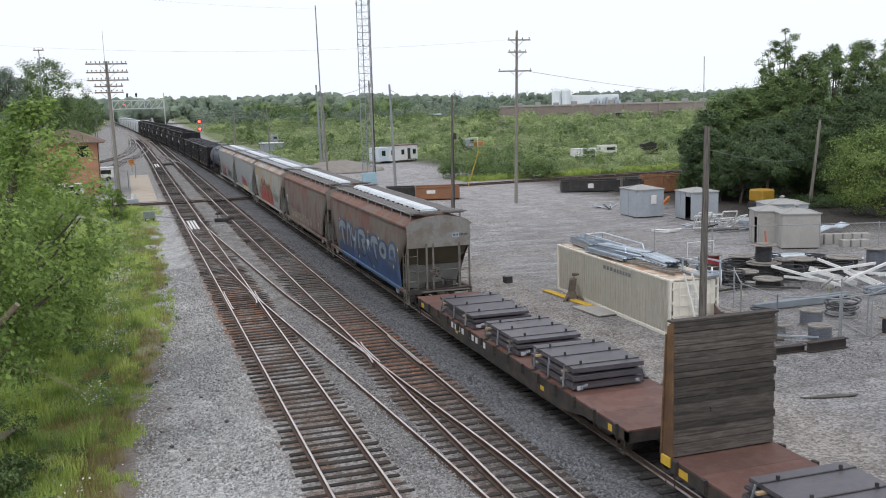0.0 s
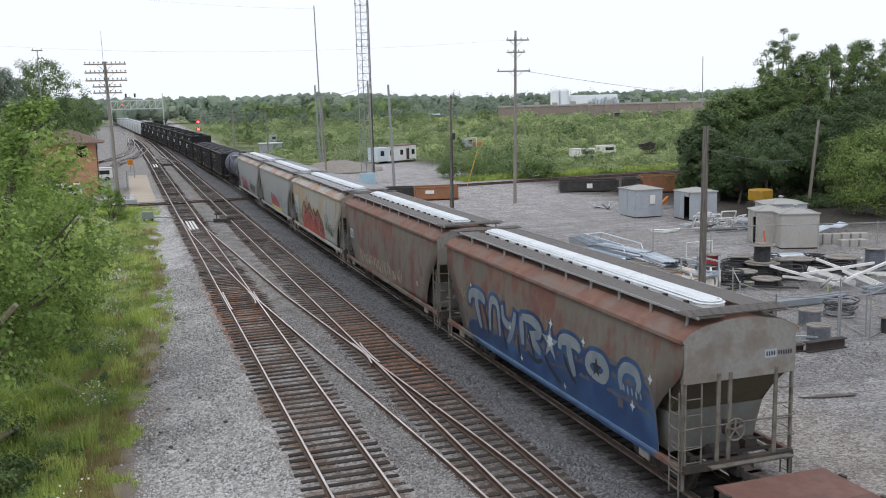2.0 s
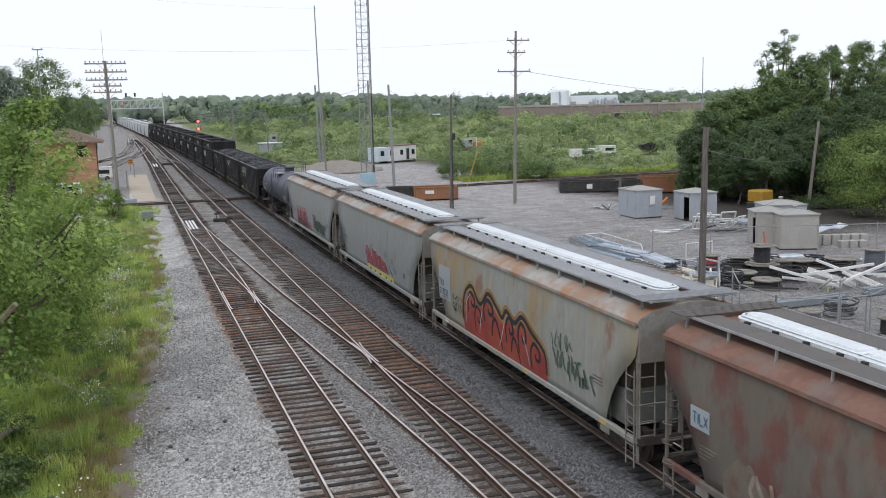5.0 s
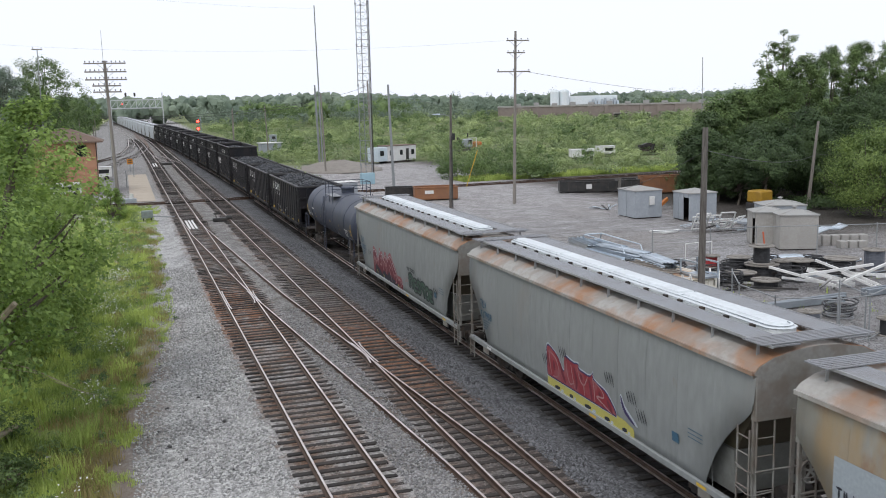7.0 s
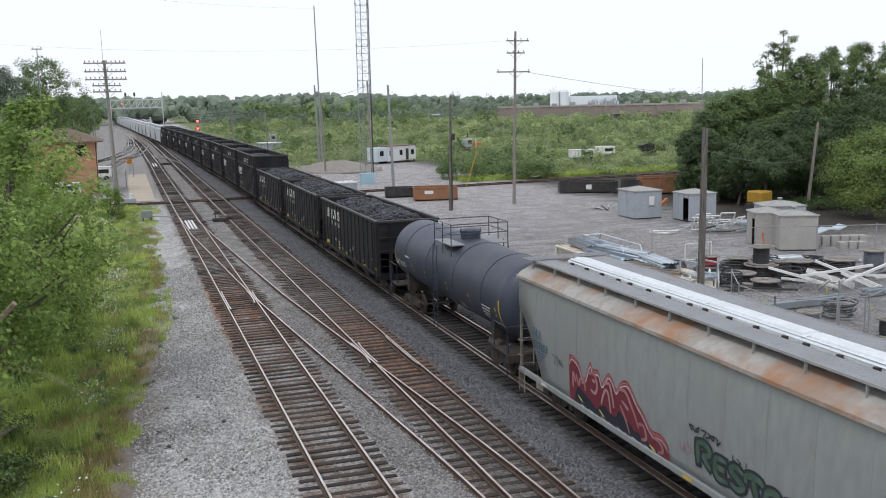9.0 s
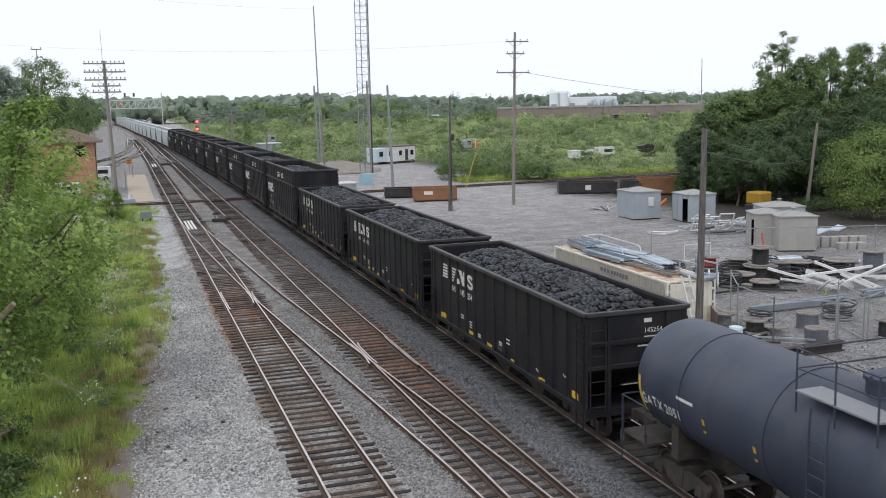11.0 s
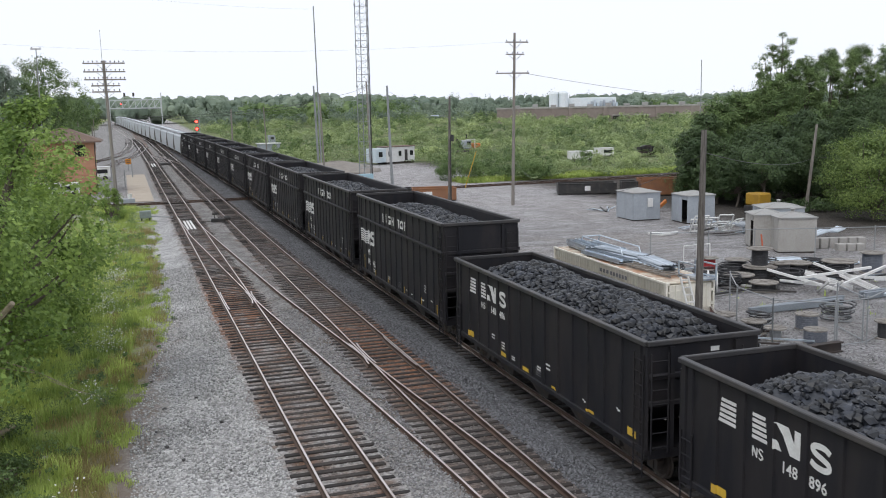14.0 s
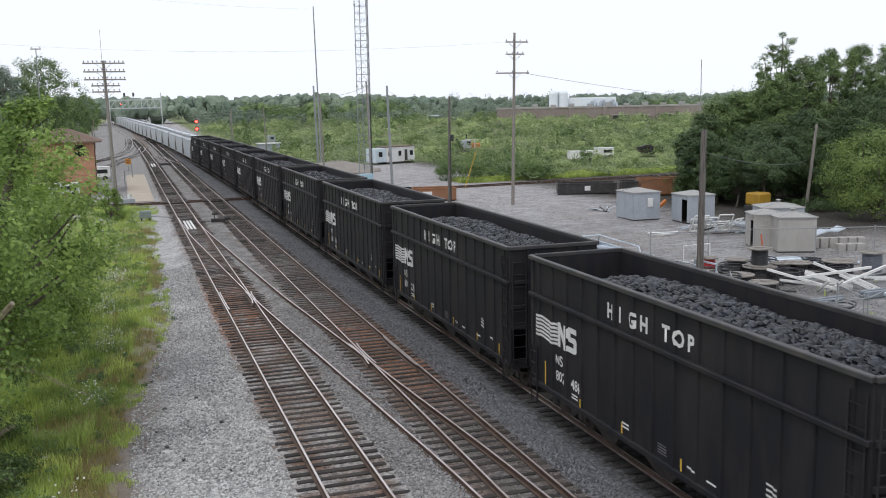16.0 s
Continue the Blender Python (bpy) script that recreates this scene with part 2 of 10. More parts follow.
ENDDARK = mat("dark_olive_slope_sheet", (0.105, 0.09, 0.058), 0.85, second=(0.075, 0.058, 0.044), scale=1.0)
BLACK = mat("black_hopper_paint", (0.0145, 0.0145, 0.0185), 0.55, second=(0.024, 0.0215, 0.0235), scale=0.8, amount=0.6, third=(0.034, 0.029, 0.028), scale3=2.2, amount3=0.3, stretch=(1, 1, 0.3), spec=0.25)
COAL = mat("coal", (0.010, 0.0115, 0.015), 0.45, second=(0.028, 0.032, 0.043), scale=2.5, amount=0.6, bump=0.3, bscale=14, island=0.75, spec=0.4)
TANKP = mat("black_tank_paint", (0.030, 0.038, 0.064), 0.5, second=(0.046, 0.054, 0.084), scale=0.6, amount=0.7, third=(0.06, 0.06, 0.066), scale3=1.8, amount3=0.3, stretch=(1, 1, 0.5))
DECK = mat("rusty_deck_plate", (0.135, 0.064, 0.05), 0.75, second=(0.088, 0.05, 0.042), scale=0.8, amount=0.6, third=(0.17, 0.10, 0.08), scale3=2.5, amount3=0.35, per_object=0.15)
PLATE = mat("grey_steel_plate", (0.112, 0.104, 0.118), 0.5, 0.25, second=(0.08, 0.076, 0.09), scale=0.7, amount=0.6, third=(0.135, 0.115, 0.115), scale3=2.0, amount3=0.3, per_object=0.22)
PLANK = mat("weathered_bulkhead_plank", (0.072, 0.061, 0.054), 0.9, second=(0.034, 0.028, 0.024), scale=3.0, amount=0.85, third=(0.135, 0.118, 0.10), scale3=6.0, amount3=0.5, bump=0.9, bscale=22, stretch=(0.35, 1, 3.2), per_object=0.45)
OCHRE = mat("ochre_rusty_post", (0.155, 0.085, 0.038), 0.85, second=(0.08, 0.042, 0.026), scale=1.8, amount=0.7)
HPALE = mat("pale_hopper_paint", (0.47, 0.50, 0.53), 0.6, second=(0.38, 0.40, 0.42), scale=0.6, amount=0.6)
YELLOW = mat("yellow_paint", (0.62, 0.40, 0.04), 0.6, second=(0.45, 0.28, 0.06), scale=4)
WHITE = mat("white_paint", (0.72, 0.72, 0.71), 0.55, second=(0.55, 0.53, 0.5), scale=2.0, amount=0.4)
STENCIL = mat("white_stencil_paint", (0.66, 0.66, 0.65), 0.6, second=(0.48, 0.47, 0.46), scale=3, amount=0.4)
CREAM = mat("cream_container_paint", (0.76, 0.73, 0.64), 0.6, second=(0.68, 0.65, 0.57), scale=0.8, amount=0.5, third=(0.55, 0.48, 0.38), scale3=2.2, amount3=0.15, stretch=(1, 1, 0.4))
CREAMRUST = mat("rusted_container_roof", (0.58, 0.52, 0.42), 0.7, second=(0.33, 0.145, 0.06), scale=0.7, amount=0.9, third=(0.22, 0.10, 0.05), scale3=1.6, amount3=0.6)
SHED = mat("painted_shed_steel", (0.36, 0.39, 0.425), 0.55, second=(0.28, 0.305, 0.335), scale=0.9, amount=0.5)
SHEDTAN = mat("tan_shed_panel", (0.38, 0.365, 0.34), 0.65, second=(0.30, 0.285, 0.265), scale=0.9, amount=0.5)
SHEDROOF = mat("shed_roof", (0.32, 0.32, 0.31), 0.65, second=(0.30, 0.28, 0.26), scale=1.5, amount=0.5)
POLE = mat("weathered_pole", (0.26, 0.235, 0.21), 0.9, second=(0.15, 0.135, 0.12), scale=2.5, amount=0.6, bump=0.4, bscale=20, stretch=(4, 4, 0.4))
POLEDARK = mat("dark_split_pole", (0.135, 0.122, 0.11), 0.95, second=(0.055, 0.048, 0.042), scale=3.0, amount=0.8, third=(0.19, 0.175, 0.16), scale3=5.0, amount3=0.5, bump=0.8, bscale=16, stretch=(5, 5, 0.35))
POLEGREY = mat("grey_metal_pole", (0.30, 0.315, 0.325), 0.6, 0.3, second=(0.23, 0.24, 0.245), scale=2)
BRICK = mat("brick", (0.44, 0.23, 0.145), 0.9, second=(0.36, 0.18, 0.11), scale=2.5, amount=0.6, bump=0.3, bscale=25, per_object=0.15)
SHINGLE = mat("brown_roof_shingle", (0.17, 0.115, 0.09), 0.9, second=(0.12, 0.085, 0.07), scale=3, amount=0.6)
DARKGLASS = mat("dark_window_glass", (0.02, 0.022, 0.025), 0.12, second=(0.03, 0.03, 0.035), scale=1)
CONC = mat("concrete", (0.36, 0.345, 0.325), 0.9, second=(0.28, 0.265, 0.248), scale=0.6, amount=0.6, bump=0.2, bscale=40)
RIM = mat("worn_car_rim", (0.034, 0.033, 0.035), 0.55, second=(0.06, 0.052, 0.048), scale=1.2, amount=0.6)
BLACKMETAL = mat("black_metal", (0.03, 0.03, 0.03), 0.55, second=(0.06, 0.05, 0.045), scale=2)
ORANGE = mat("orange_dumpster_paint", (0.29, 0.135, 0.065), 0.75, second=(0.20, 0.10, 0.06), scale=0.9, amount=0.6)
CABLE = mat("cable_jacket", (0.022, 0.022, 0.025), 0.6, second=(0.04, 0.04, 0.043), scale=6)
SPOOLWOOD = mat("grey_spool_wood", (0.27, 0.25, 0.225), 0.9, second=(0.13, 0.115, 0.10), scale=2, amount=0.7, bump=0.4, bscale=30)
BARK = mat("bark", (0.15, 0.125, 0.10), 0.95, second=(0.10, 0.085, 0.07), scale=4, bump=0.6, bscale=25)
DEADWOOD = mat("dead_wood", (0.42, 0.35, 0.27), 0.9, second=(0.20, 0.16, 0.125), scale=5, bump=0.4, bscale=25)
WIRE = mat("wire", (0.06, 0.06, 0.06), 0.6)
RED = mat("red_paint", (0.42, 0.035, 0.04), 0.5, second=(0.3, 0.03, 0.03), scale=3)
BLUEP = mat("pale_blue_paint", (0.34, 0.50, 0.58), 0.6, second=(0.28, 0.42, 0.5), scale=2)
LEAF_A = leaf_mat("leaf_green", (0.08, 0.148, 0.04), (0.41, 0.54, 0.15), thin=0.45)
LEAF_B = leaf_mat("leaf_dark_green", (0.055, 0.10, 0.04), (0.215, 0.30, 0.105), thin=0.25)
LEAF_G = leaf_mat("bush_green", (0.06, 0.11, 0.034), (0.27, 0.355, 0.105), thin=0.35)
# darkened leaf green: shade inside the low eastern foliage set as colour
LEAF_F = leaf_mat("shaded_green_leaf", (0.03, 0.056, 0.024), (0.098, 0.148, 0.055), thin=0.18)
LEAF_C = leaf_mat("shrub_green", (0.10, 0.155, 0.066), (0.41, 0.49, 0.215), own=0.15, scale=0.11, thin=0.18)
# distance haze mixed into the leaf colour: paler and bluer green
LEAF_D = leaf_mat("hazed_wood_green", (0.115, 0.16, 0.125), (0.235, 0.29, 0.205), own=0.3, scale=0.04, thin=0.15)
LEAF_E = leaf_mat("willow_green", (0.105, 0.155, 0.072), (0.305, 0.375, 0.175), own=0.15, scale=0.09, thin=0.18)
GRASS = leaf_mat("grass_blade", (0.15, 0.235, 0.055), (0.62, 0.71, 0.21), own=0.3, scale=0.4)
WEED = leaf_mat("weed_leaf", (0.09, 0.15, 0.06), (0.24, 0.33, 0.14), own=0.3, scale=0.5, thin=0.3)
DRYGRASS = leaf_mat("dry_grass_blade", (0.24, 0.20, 0.09), (0.40, 0.33, 0.15))
PETAL = mat("white_petal", (0.72, 0.72, 0.68), 0.7)


# ---- ground: one sheet, with the track bed, the gravel path, the yard and the green beyond ----
def ramp(v, a, b):
    s = min(1.0, max(0.0, (v - a) / (b - a)))
    return s * s * (3 - 2 * s)


CLIMB = [(-200, 0), (160, 0), (220, 0.3), (285, 1.0), (367, 1.6), (450, 2.4), (600, 3.2), (900, 3.6), (6000, 3.6)]
SWING = [(-200, 0), (190, 0), (230, -0.3), (285, -1.0), (325, -2.0), (367, -3.5), (450, -7.0), (600, -12.5), (900, -24.5), (1500, -50)]


def steps(table, y):
    for (a, va), (b, vb) in zip(table, table[1:]):
        if a <= y <= b:
            return va + (vb - va) * (y - a) / (b - a)
    return table[-1][1]


def rise(y):
    """The whole line climbs gently in the distance."""
    return steps(CLIMB, y)


def z3(y):
    """Rail top of the third track, which climbs gently to the level of the others."""
    return min(0.0, -0.5 + 0.0035 * y) + rise(y)


BEND = [(-100, 9.455), (120, 9.455), (150, 9.32), (180, 8.85), (200, 8.5), (222, 7.95), (250, 6.95), (285, 5.4), (325, 3.65), (367, 1.9), (450, -1.5), (600, -7.2), (900, -19.5), (1500, -45)]


def tx(y):
    """Middle of the third track, which swings west far off."""
    for (a, xa), (b, xb) in zip(BEND, BEND[1:]):
        if a <= y <= b:
            return xa + (xb - xa) * (y - a) / (b - a)
    return BEND[-1][1]


def G(x, y):
    """Height of the ground."""
    yd = -1.05 + 0.85 * ramp(y, 36, 112)
    lf = -0.85 + 0.6 * ramp(y, 60, 105)
    far = ramp(y, 100, 108)
    prof = [(-40, lf), (-9, lf), (-4, lf * 0.75), (-1.45, -0.44), (-0.85, -0.2), (2.0, -0.2), (2.25, -0.15), (3.3, -0.15), (3.55, -0.2), (6.35, -0.2), (7.7, z3(y) - 0.22), (11.1, z3(y) - 0.22), (12.8, yd), (60, yd)]
    z = prof[0][1] if x < prof[0][0] else prof[-1][1]
    for (a, za), (b, zb) in zip(prof, prof[1:]):
        if a <= x <= b:
            z = za + (zb - za) * (x - a) / (b - a)
    return z * (1 - far) + far * (-0.195 if -9 < x < 14 else -0.25) + rise(y)


def ground_material():
    m = bpy.data.materials.new("ground_stone_and_soil")
    m.use_nodes = True
    n, l = m.node_tree.nodes, m.node_tree.links
    b = n["Principled BSDF"]
    b.inputs["Roughness"].default_value = 0.95
    b.inputs["Specular IOR Level"].default_value = 0.2
    g = n.new("ShaderNodeNewGeometry")
    sep = n.new("ShaderNodeSeparateXYZ")
    l.new(g.outputs["Position"], sep.inputs[0])

    def noise_(sc, detail=4, rough=0.6):
        t = n.new("ShaderNodeTexNoise")
        t.inputs["Scale"].default_value, t.inputs["Detail"].default_value, t.inputs["Roughness"].default_value = sc, detail, rough
        l.new(g.outputs["Position"], t.inputs["Vector"])
        return t.outputs[0]

    def rng(v, a, c, lo=0.0, hi=1.0):
        r = n.new("ShaderNodeMapRange")
        for i, k in ((1, a), (2, c), (3, lo), (4, hi)):
            r.inputs[i].default_value = k
        l.new(v, r.inputs[0])
        return r.outputs[0]

    def op(kind, a, c):
        q = n.new("ShaderNodeMath")
        q.operation = kind
        for i, v in ((0, a), (1, c)):
            if isinstance(v, (int, float)):
                q.inputs[i].default_value = v
            else:
                l.new(v, q.inputs[i])
        return q.outputs[0]

    def mix(fac, a, c):
        x = n.new("ShaderNodeMix")
        x.data_type = "RGBA"
        l.new(fac, x.inputs[0])
        for s, i in ((a, 6), (c, 7)):
            if isinstance(s, tuple):
                x.inputs[i].default_value = (*s, 1)
            else:
                l.new(s, x.inputs[i])
        return x.outputs[2]

    X, Y = sep.outputs[0], sep.outputs[1]
    wob = op("MULTIPLY", op("SUBTRACT", noise_(0.55, 6), 0.5), 5.0)
    fine = op("MULTIPLY", op("SUBTRACT", noise_(4.0, 5), 0.5), 1.4)
    xw = op("ADD", op("ADD", X, wob), fine)
    xs = op("ADD", X, fine)
    # stones: a cell each, of its own grey
    cells = n.new("ShaderNodeTexVoronoi")
    cells.inputs["Scale"].default_value = 12.0
    l.new(g.outputs["Position"], cells.inputs["Vector"])
    grey = n.new("ShaderNodeSeparateColor")
    l.new(cells.outputs["Color"], grey.inputs[0])
    small = n.new("ShaderNodeTexVoronoi")
    small.inputs["Scale"].default_value = 34.0
    l.new(g.outputs["Position"], small.inputs["Vector"])
    grey2 = n.new("ShaderNodeSeparateColor")
    l.new(small.outputs["Color"], grey2.inputs[0])
    big, mid, patch = noise_(0.12, 5), noise_(0.7, 6), noise_(2.2, 5)

    path_c = mix(rng(mid, 0.42, 0.62), (0.43, 0.425, 0.42), (0.33, 0.323, 0.318))
    path_c = mix(op("MULTIPLY", rng(big, 0.5, 0.6), 0.5), path_c, (0.25, 0.245, 0.25))
    path_c = mix(op("MULTIPLY", rng(Y, 98.0, 118.0), rng(patch, 0.38, 0.6, 0.45, 1.0)), path_c, (0.235, 0.225, 0.218))
    bed = mix(rng(mid, 0.4, 0.6), (0.30, 0.288, 0.28), (0.19, 0.175, 0.165))
    zone = op("MAXIMUM", op("MULTIPLY", rng(op("ABSOLUTE", op("SUBTRACT", Y, 47.0), 0.0), 12.0, 4.0), rng(X, 2.6, 1.6)), op("MULTIPLY", rng(op("ABSOLUTE", op("SUBTRACT", Y, 36.0), 0.0), 10.0, 3.0), rng(X, 3.6, 4.2)))
    bed = mix(op("MULTIPLY", rng(Y, 46.0, 75.0), 0.3), bed, (0.21, 0.187, 0.172))
    bed = mix(op("MULTIPLY", rng(mid, 0.5, 0.64), 0.6), bed, (0.165, 0.112, 0.082))
    bed = mix(op("MULTIPLY", rng(patch, 0.53, 0.66), 0.6), bed, (0.145, 0.085, 0.058))
    near_rail = None
    for x0 in (0.0, 1.505, 4.063, 5.568):
        d = rng(op("ABSOLUTE", op("SUBTRACT", X, x0), 0.0), 0.6, 0.15)
        near_rail = d if near_rail is None else op("MAXIMUM", near_rail, d)
    bed = mix(op("MULTIPLY", near_rail, rng(mid, 0.42, 0.6, 0.1, 0.75)), bed, (0.165, 0.092, 0.06))
    bed = mix(op("MULTIPLY", rng(X, 3.4, 4.0), rng(Y, 34.0, 70.0, 0.75, 0.4)), bed, (0.085, 0.075, 0.07))
    bed = mix(op("MULTIPLY", zone, rng(patch, 0.38, 0.54, 0.1, 0.8)), bed, (0.225, 0.10, 0.048))
    shoulder = mix(rng(mid, 0.4, 0.62), (0.138, 0.139, 0.147), (0.096, 0.097, 0.104))
    tyre = n.new("ShaderNodeTexNoise")
    tyre.inputs["Scale"].default_value, tyre.inputs["Detail"].default_value = 1.0, 5
    tm = n.new("ShaderNodeMapping")
    tm.inputs["Scale"].default_value, tm.inputs["Rotation"].default_value = (0.25, 1.7, 1), (0, 0, -0.25)
    l.new(g.outputs["Position"], tm.inputs[0])
    l.new(tm.outputs[0], tyre.inputs["Vector"])
    yard = mix(rng(mid, 0.4, 0.62), (0.33, 0.323, 0.327), (0.245, 0.238, 0.24))
    yard = mix(op("MULTIPLY", rng(tyre.outputs[0], 0.47, 0.6), 0.6), yard, (0.185, 0.172, 0.165))
    yard = mix(op("MULTIPLY", rng(big, 0.48, 0.6), 0.5), yard, (0.25, 0.228, 0.212))
    yard = mix(op("MULTIPLY", op("MULTIPLY", rng(Y, 66.0, 90.0), rng(X, 44.0, 36.0)), 0.8), yard, mix(rng(mid, 0.4, 0.62), (0.40, 0.385, 0.385), (0.30, 0.285, 0.283)))
    yard = mix(op("MULTIPLY", rng(Y, 56.0, 36.0), 0.6), yard, mix(rng(mid, 0.4, 0.62), (0.225, 0.22, 0.222), (0.165, 0.16, 0.16)))
    lane = op("MULTIPLY", op("MULTIPLY", rng(xw, 18.5, 16.0), rng(Y, 75.0, 55.0)), 0.75)
    yard = mix(lane, yard, mix(rng(mid, 0.4, 0.62), (0.30, 0.272, 0.248), (0.22, 0.198, 0.18)))
    # leaf litter under the east trees, darkened to carry the canopy's shade
    shaded_humus = op("MULTIPLY", op("MULTIPLY", rng(xw, 41.0, 46.0), rng(Y, 54.0, 62.0)), 0.92)
    yard = mix(shaded_humus, yard, (0.05, 0.043, 0.036))
    yard = mix(op("MULTIPLY", rng(patch, 0.60, 0.70), 0.5), yard, (0.135, 0.12, 0.11))
    green = mix(rng(mid, 0.4, 0.62), (0.19, 0.26, 0.06), (0.24, 0.27, 0.09))
    green = mix(op("MULTIPLY", rng(patch, 0.56, 0.66), 0.8), green, (0.215, 0.17, 0.125))
    col = mix(rng(xs, -0.95, -0.55), path_c, bed)
    lone = op("MULTIPLY", rng(xs, 1.9, 2.3), rng(xs, 3.5, 3.0))
    col = mix(lone, col, mix(rng(mid, 0.42, 0.62), (0.25, 0.242, 0.234), (0.175, 0.167, 0.16)))
    col = mix(rng(xs, 6.0, 6.4), col, shoulder)
    # third track's bed: shade beneath the train painted in as near-black
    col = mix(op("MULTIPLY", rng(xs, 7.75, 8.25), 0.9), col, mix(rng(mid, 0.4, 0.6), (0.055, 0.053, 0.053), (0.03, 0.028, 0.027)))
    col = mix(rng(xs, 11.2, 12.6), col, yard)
    stone = op("ADD", op("MULTIPLY", grey.outputs[0], 0.75), op("MULTIPLY", grey2.outputs[0], 0.35))
    hs = n.new("ShaderNodeHueSaturation")
    l.new(col, hs.inputs["Color"])
    l.new(rng(stone, 0.0, 1.1, 0.38, 1.62), hs.inputs["Value"])
    col = hs.outputs[0]
    # the verge on the west side, and all the land beyond the crossing line
    bow = op("ADD", rng(Y, 27.0, 46.0, 0.35, -1.75), rng(Y, 46.0, 96.0, 0.0, -1.1))
    vx = op("ADD", op("ADD", X, bow), op("ADD", op("MULTIPLY", wob, 0.55), op("MULTIPLY", fine, 0.6)))
    verge = rng(vx, -4.8, -5.7)
    bare = op("MULTIPLY", op("MULTIPLY", rng(vx, -3.6, -4.5), rng(Y, 52.0, 40.0)), rng(patch, 0.30, 0.5, 0.6, 0.95))
    col = mix(bare, col, mix(rng(mid, 0.4, 0.6), (0.24, 0.195, 0.165), (0.175, 0.14, 0.115)))
    verge = op("MULTIPLY", verge, rng(mid, 0.40, 0.47, 0.25, 1.0))
    verge = op("MAXIMUM", op("MULTIPLY", verge, rng(Y, 107.0, 104.0)), rng(op("ADD", X, op("MULTIPLY", wob, 0.8)), -15.0, -18.0))
    col = mix(verge, col, green)
    field = op("MULTIPLY", rng(op("ADD", Y, op("MULTIPLY", X, -0.075)), 109.5, 111.5), op("MAXIMUM", rng(op("ADD", xw, op("MULTIPLY", Y, -0.02)), 44.0, 47.0), op("MULTIPLY", rng(op("ADD", xw, op("MULTIPLY", Y, -0.02)), 13.0, 16.0), rng(op("ADD", Y, wob), 158.0, 166.0))))
    dirt = rng(op("ADD", big, op("MULTIPLY", Y, 0.0)), 0.44, 0.5)
    col = mix(field, col, mix(dirt, (0.10, 0.13, 0.055), (0.17, 0.195, 0.09)))
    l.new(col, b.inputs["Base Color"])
    bu = n.new("ShaderNodeBump")
    bu.inputs["Strength"].default_value, bu.inputs["Distance"].default_value = 0.9, 0.05
    l.new(op("ADD", op("MULTIPLY", grey.outputs[1], 0.6), op("ADD", op("MULTIPLY", grey2.outputs[1], 0.4), patch)), bu.inputs["Height"])
    l.new(bu.outputs[0], b.inputs["Normal"])
    return m


GROUND = ground_material()


def axis(*spans):
    out = []
    for a, b, step in spans:
        k = max(1, round((b - a) / step))
        out += [a + (b - a) * i / k for i in range(k)]
    return out + [spans[-1][1]]


def ground():
    xs = axis((-2500, -200, 400), (-200, -40, 20), (-40, -9, 2), (-9, -4, 0.5), (-4, -1.45, 0.25), (-1.45, -0.85, 0.15), (-0.85, 6.35, 0.4), (6.35, 14, 0.35), (14, 60, 1.0), (60, 200, 14), (200, 3000, 400))
    ys = axis((-120, 0, 15), (0, 10, 2), (10, 60, 0.5), (60, 130, 1.2), (130, 400, 15), (400, 900, 50), (900, 4500, 300))
    V, F = [], []
    for y in ys:
        for x in xs:
            near = -20 < x < 70 and 0 < y < 125
            h = noise.noise((x * 0.35, y * 0.35, 0)) * 0.05 + noise.noise((x * 1.7, y * 1.7, 3)) * 0.022 if near else 0
            if -0.85 <= x <= 6.35 or 7.7 <= x <= 11.1:
                h *= 0.35
            V.append((x, y, G(x, y) + h))
    w = len(xs)
    for j in range(len(ys) - 1):
        for i in range(w - 1):
            a = j * w + i
            F.append((a, a + 1, a + 1 + w, a + w))
    me = bpy.data.meshes.new("ground")
    me.from_pydata(V, [], F)
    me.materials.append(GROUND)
    me.shade_smooth()
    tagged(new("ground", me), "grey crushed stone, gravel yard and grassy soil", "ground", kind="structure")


ground()

# ---- tracks ----
R1, R2, T3, HEAD = 0.0, 4.063, 9.455, 1.505
XOVER = [(90, 0.0), (84, 0.02), (79, 0.12), (74, 0.27), (66, 0.66), (54, 1.22), (48, 1.52), (34, 2.54), (23, 3.34), (12, 3.86), (3, 4.05), (-6, 4.063)]


def xover(y):
    """Offset of the connecting track's west rail."""
    for (a, xa), (b, xb) in zip(XOVER, XOVER[1:]):
        if b <= y <= a:
            return xa + (xb - xa) * (a - y) / (a - b)
    return 0.0 if y > 90 else 4.063


def rail(name, pts, parent):
    """A flat-bottomed rail along points whose z is the running surface."""
    prof = [(-0.07, -0.17), (0.07, -0.17), (0.07, -0.155), (0.012, -0.13), (0.012, -0.045), (0.037, -0.035), (0.037, -0.004), (0.03, 0), (-0.03, 0), (-0.037, -0.004), (-0.037, -0.035), (-0.012, -0.045), (-0.012, -0.13), (-0.07, -0.155)]
    rings = []
    for i, p in enumerate(pts):
        a, b = Vector(pts[max(0, i - 1)]), Vector(pts[min(len(pts) - 1, i + 1)])
        d = (b - a).normalized()
        s = Vector((d.y, -d.x, 0)).normalized()
        rings.append([Vector(p) + s * u + Vector((0, 0, v)) for u, v in prof])
    bm = loft(BM(), rings)
    ob = part(name, bm, RAIL, parent)
    ob.data.materials.append(RAILTOP)
    for f in ob.data.polygons:
        if f.normal.z > 0.9 and f.center.z > min(p[2] for p in pts) - 0.02 and len(f.vertices) == 4:
            f.material_index = 1
    return ob


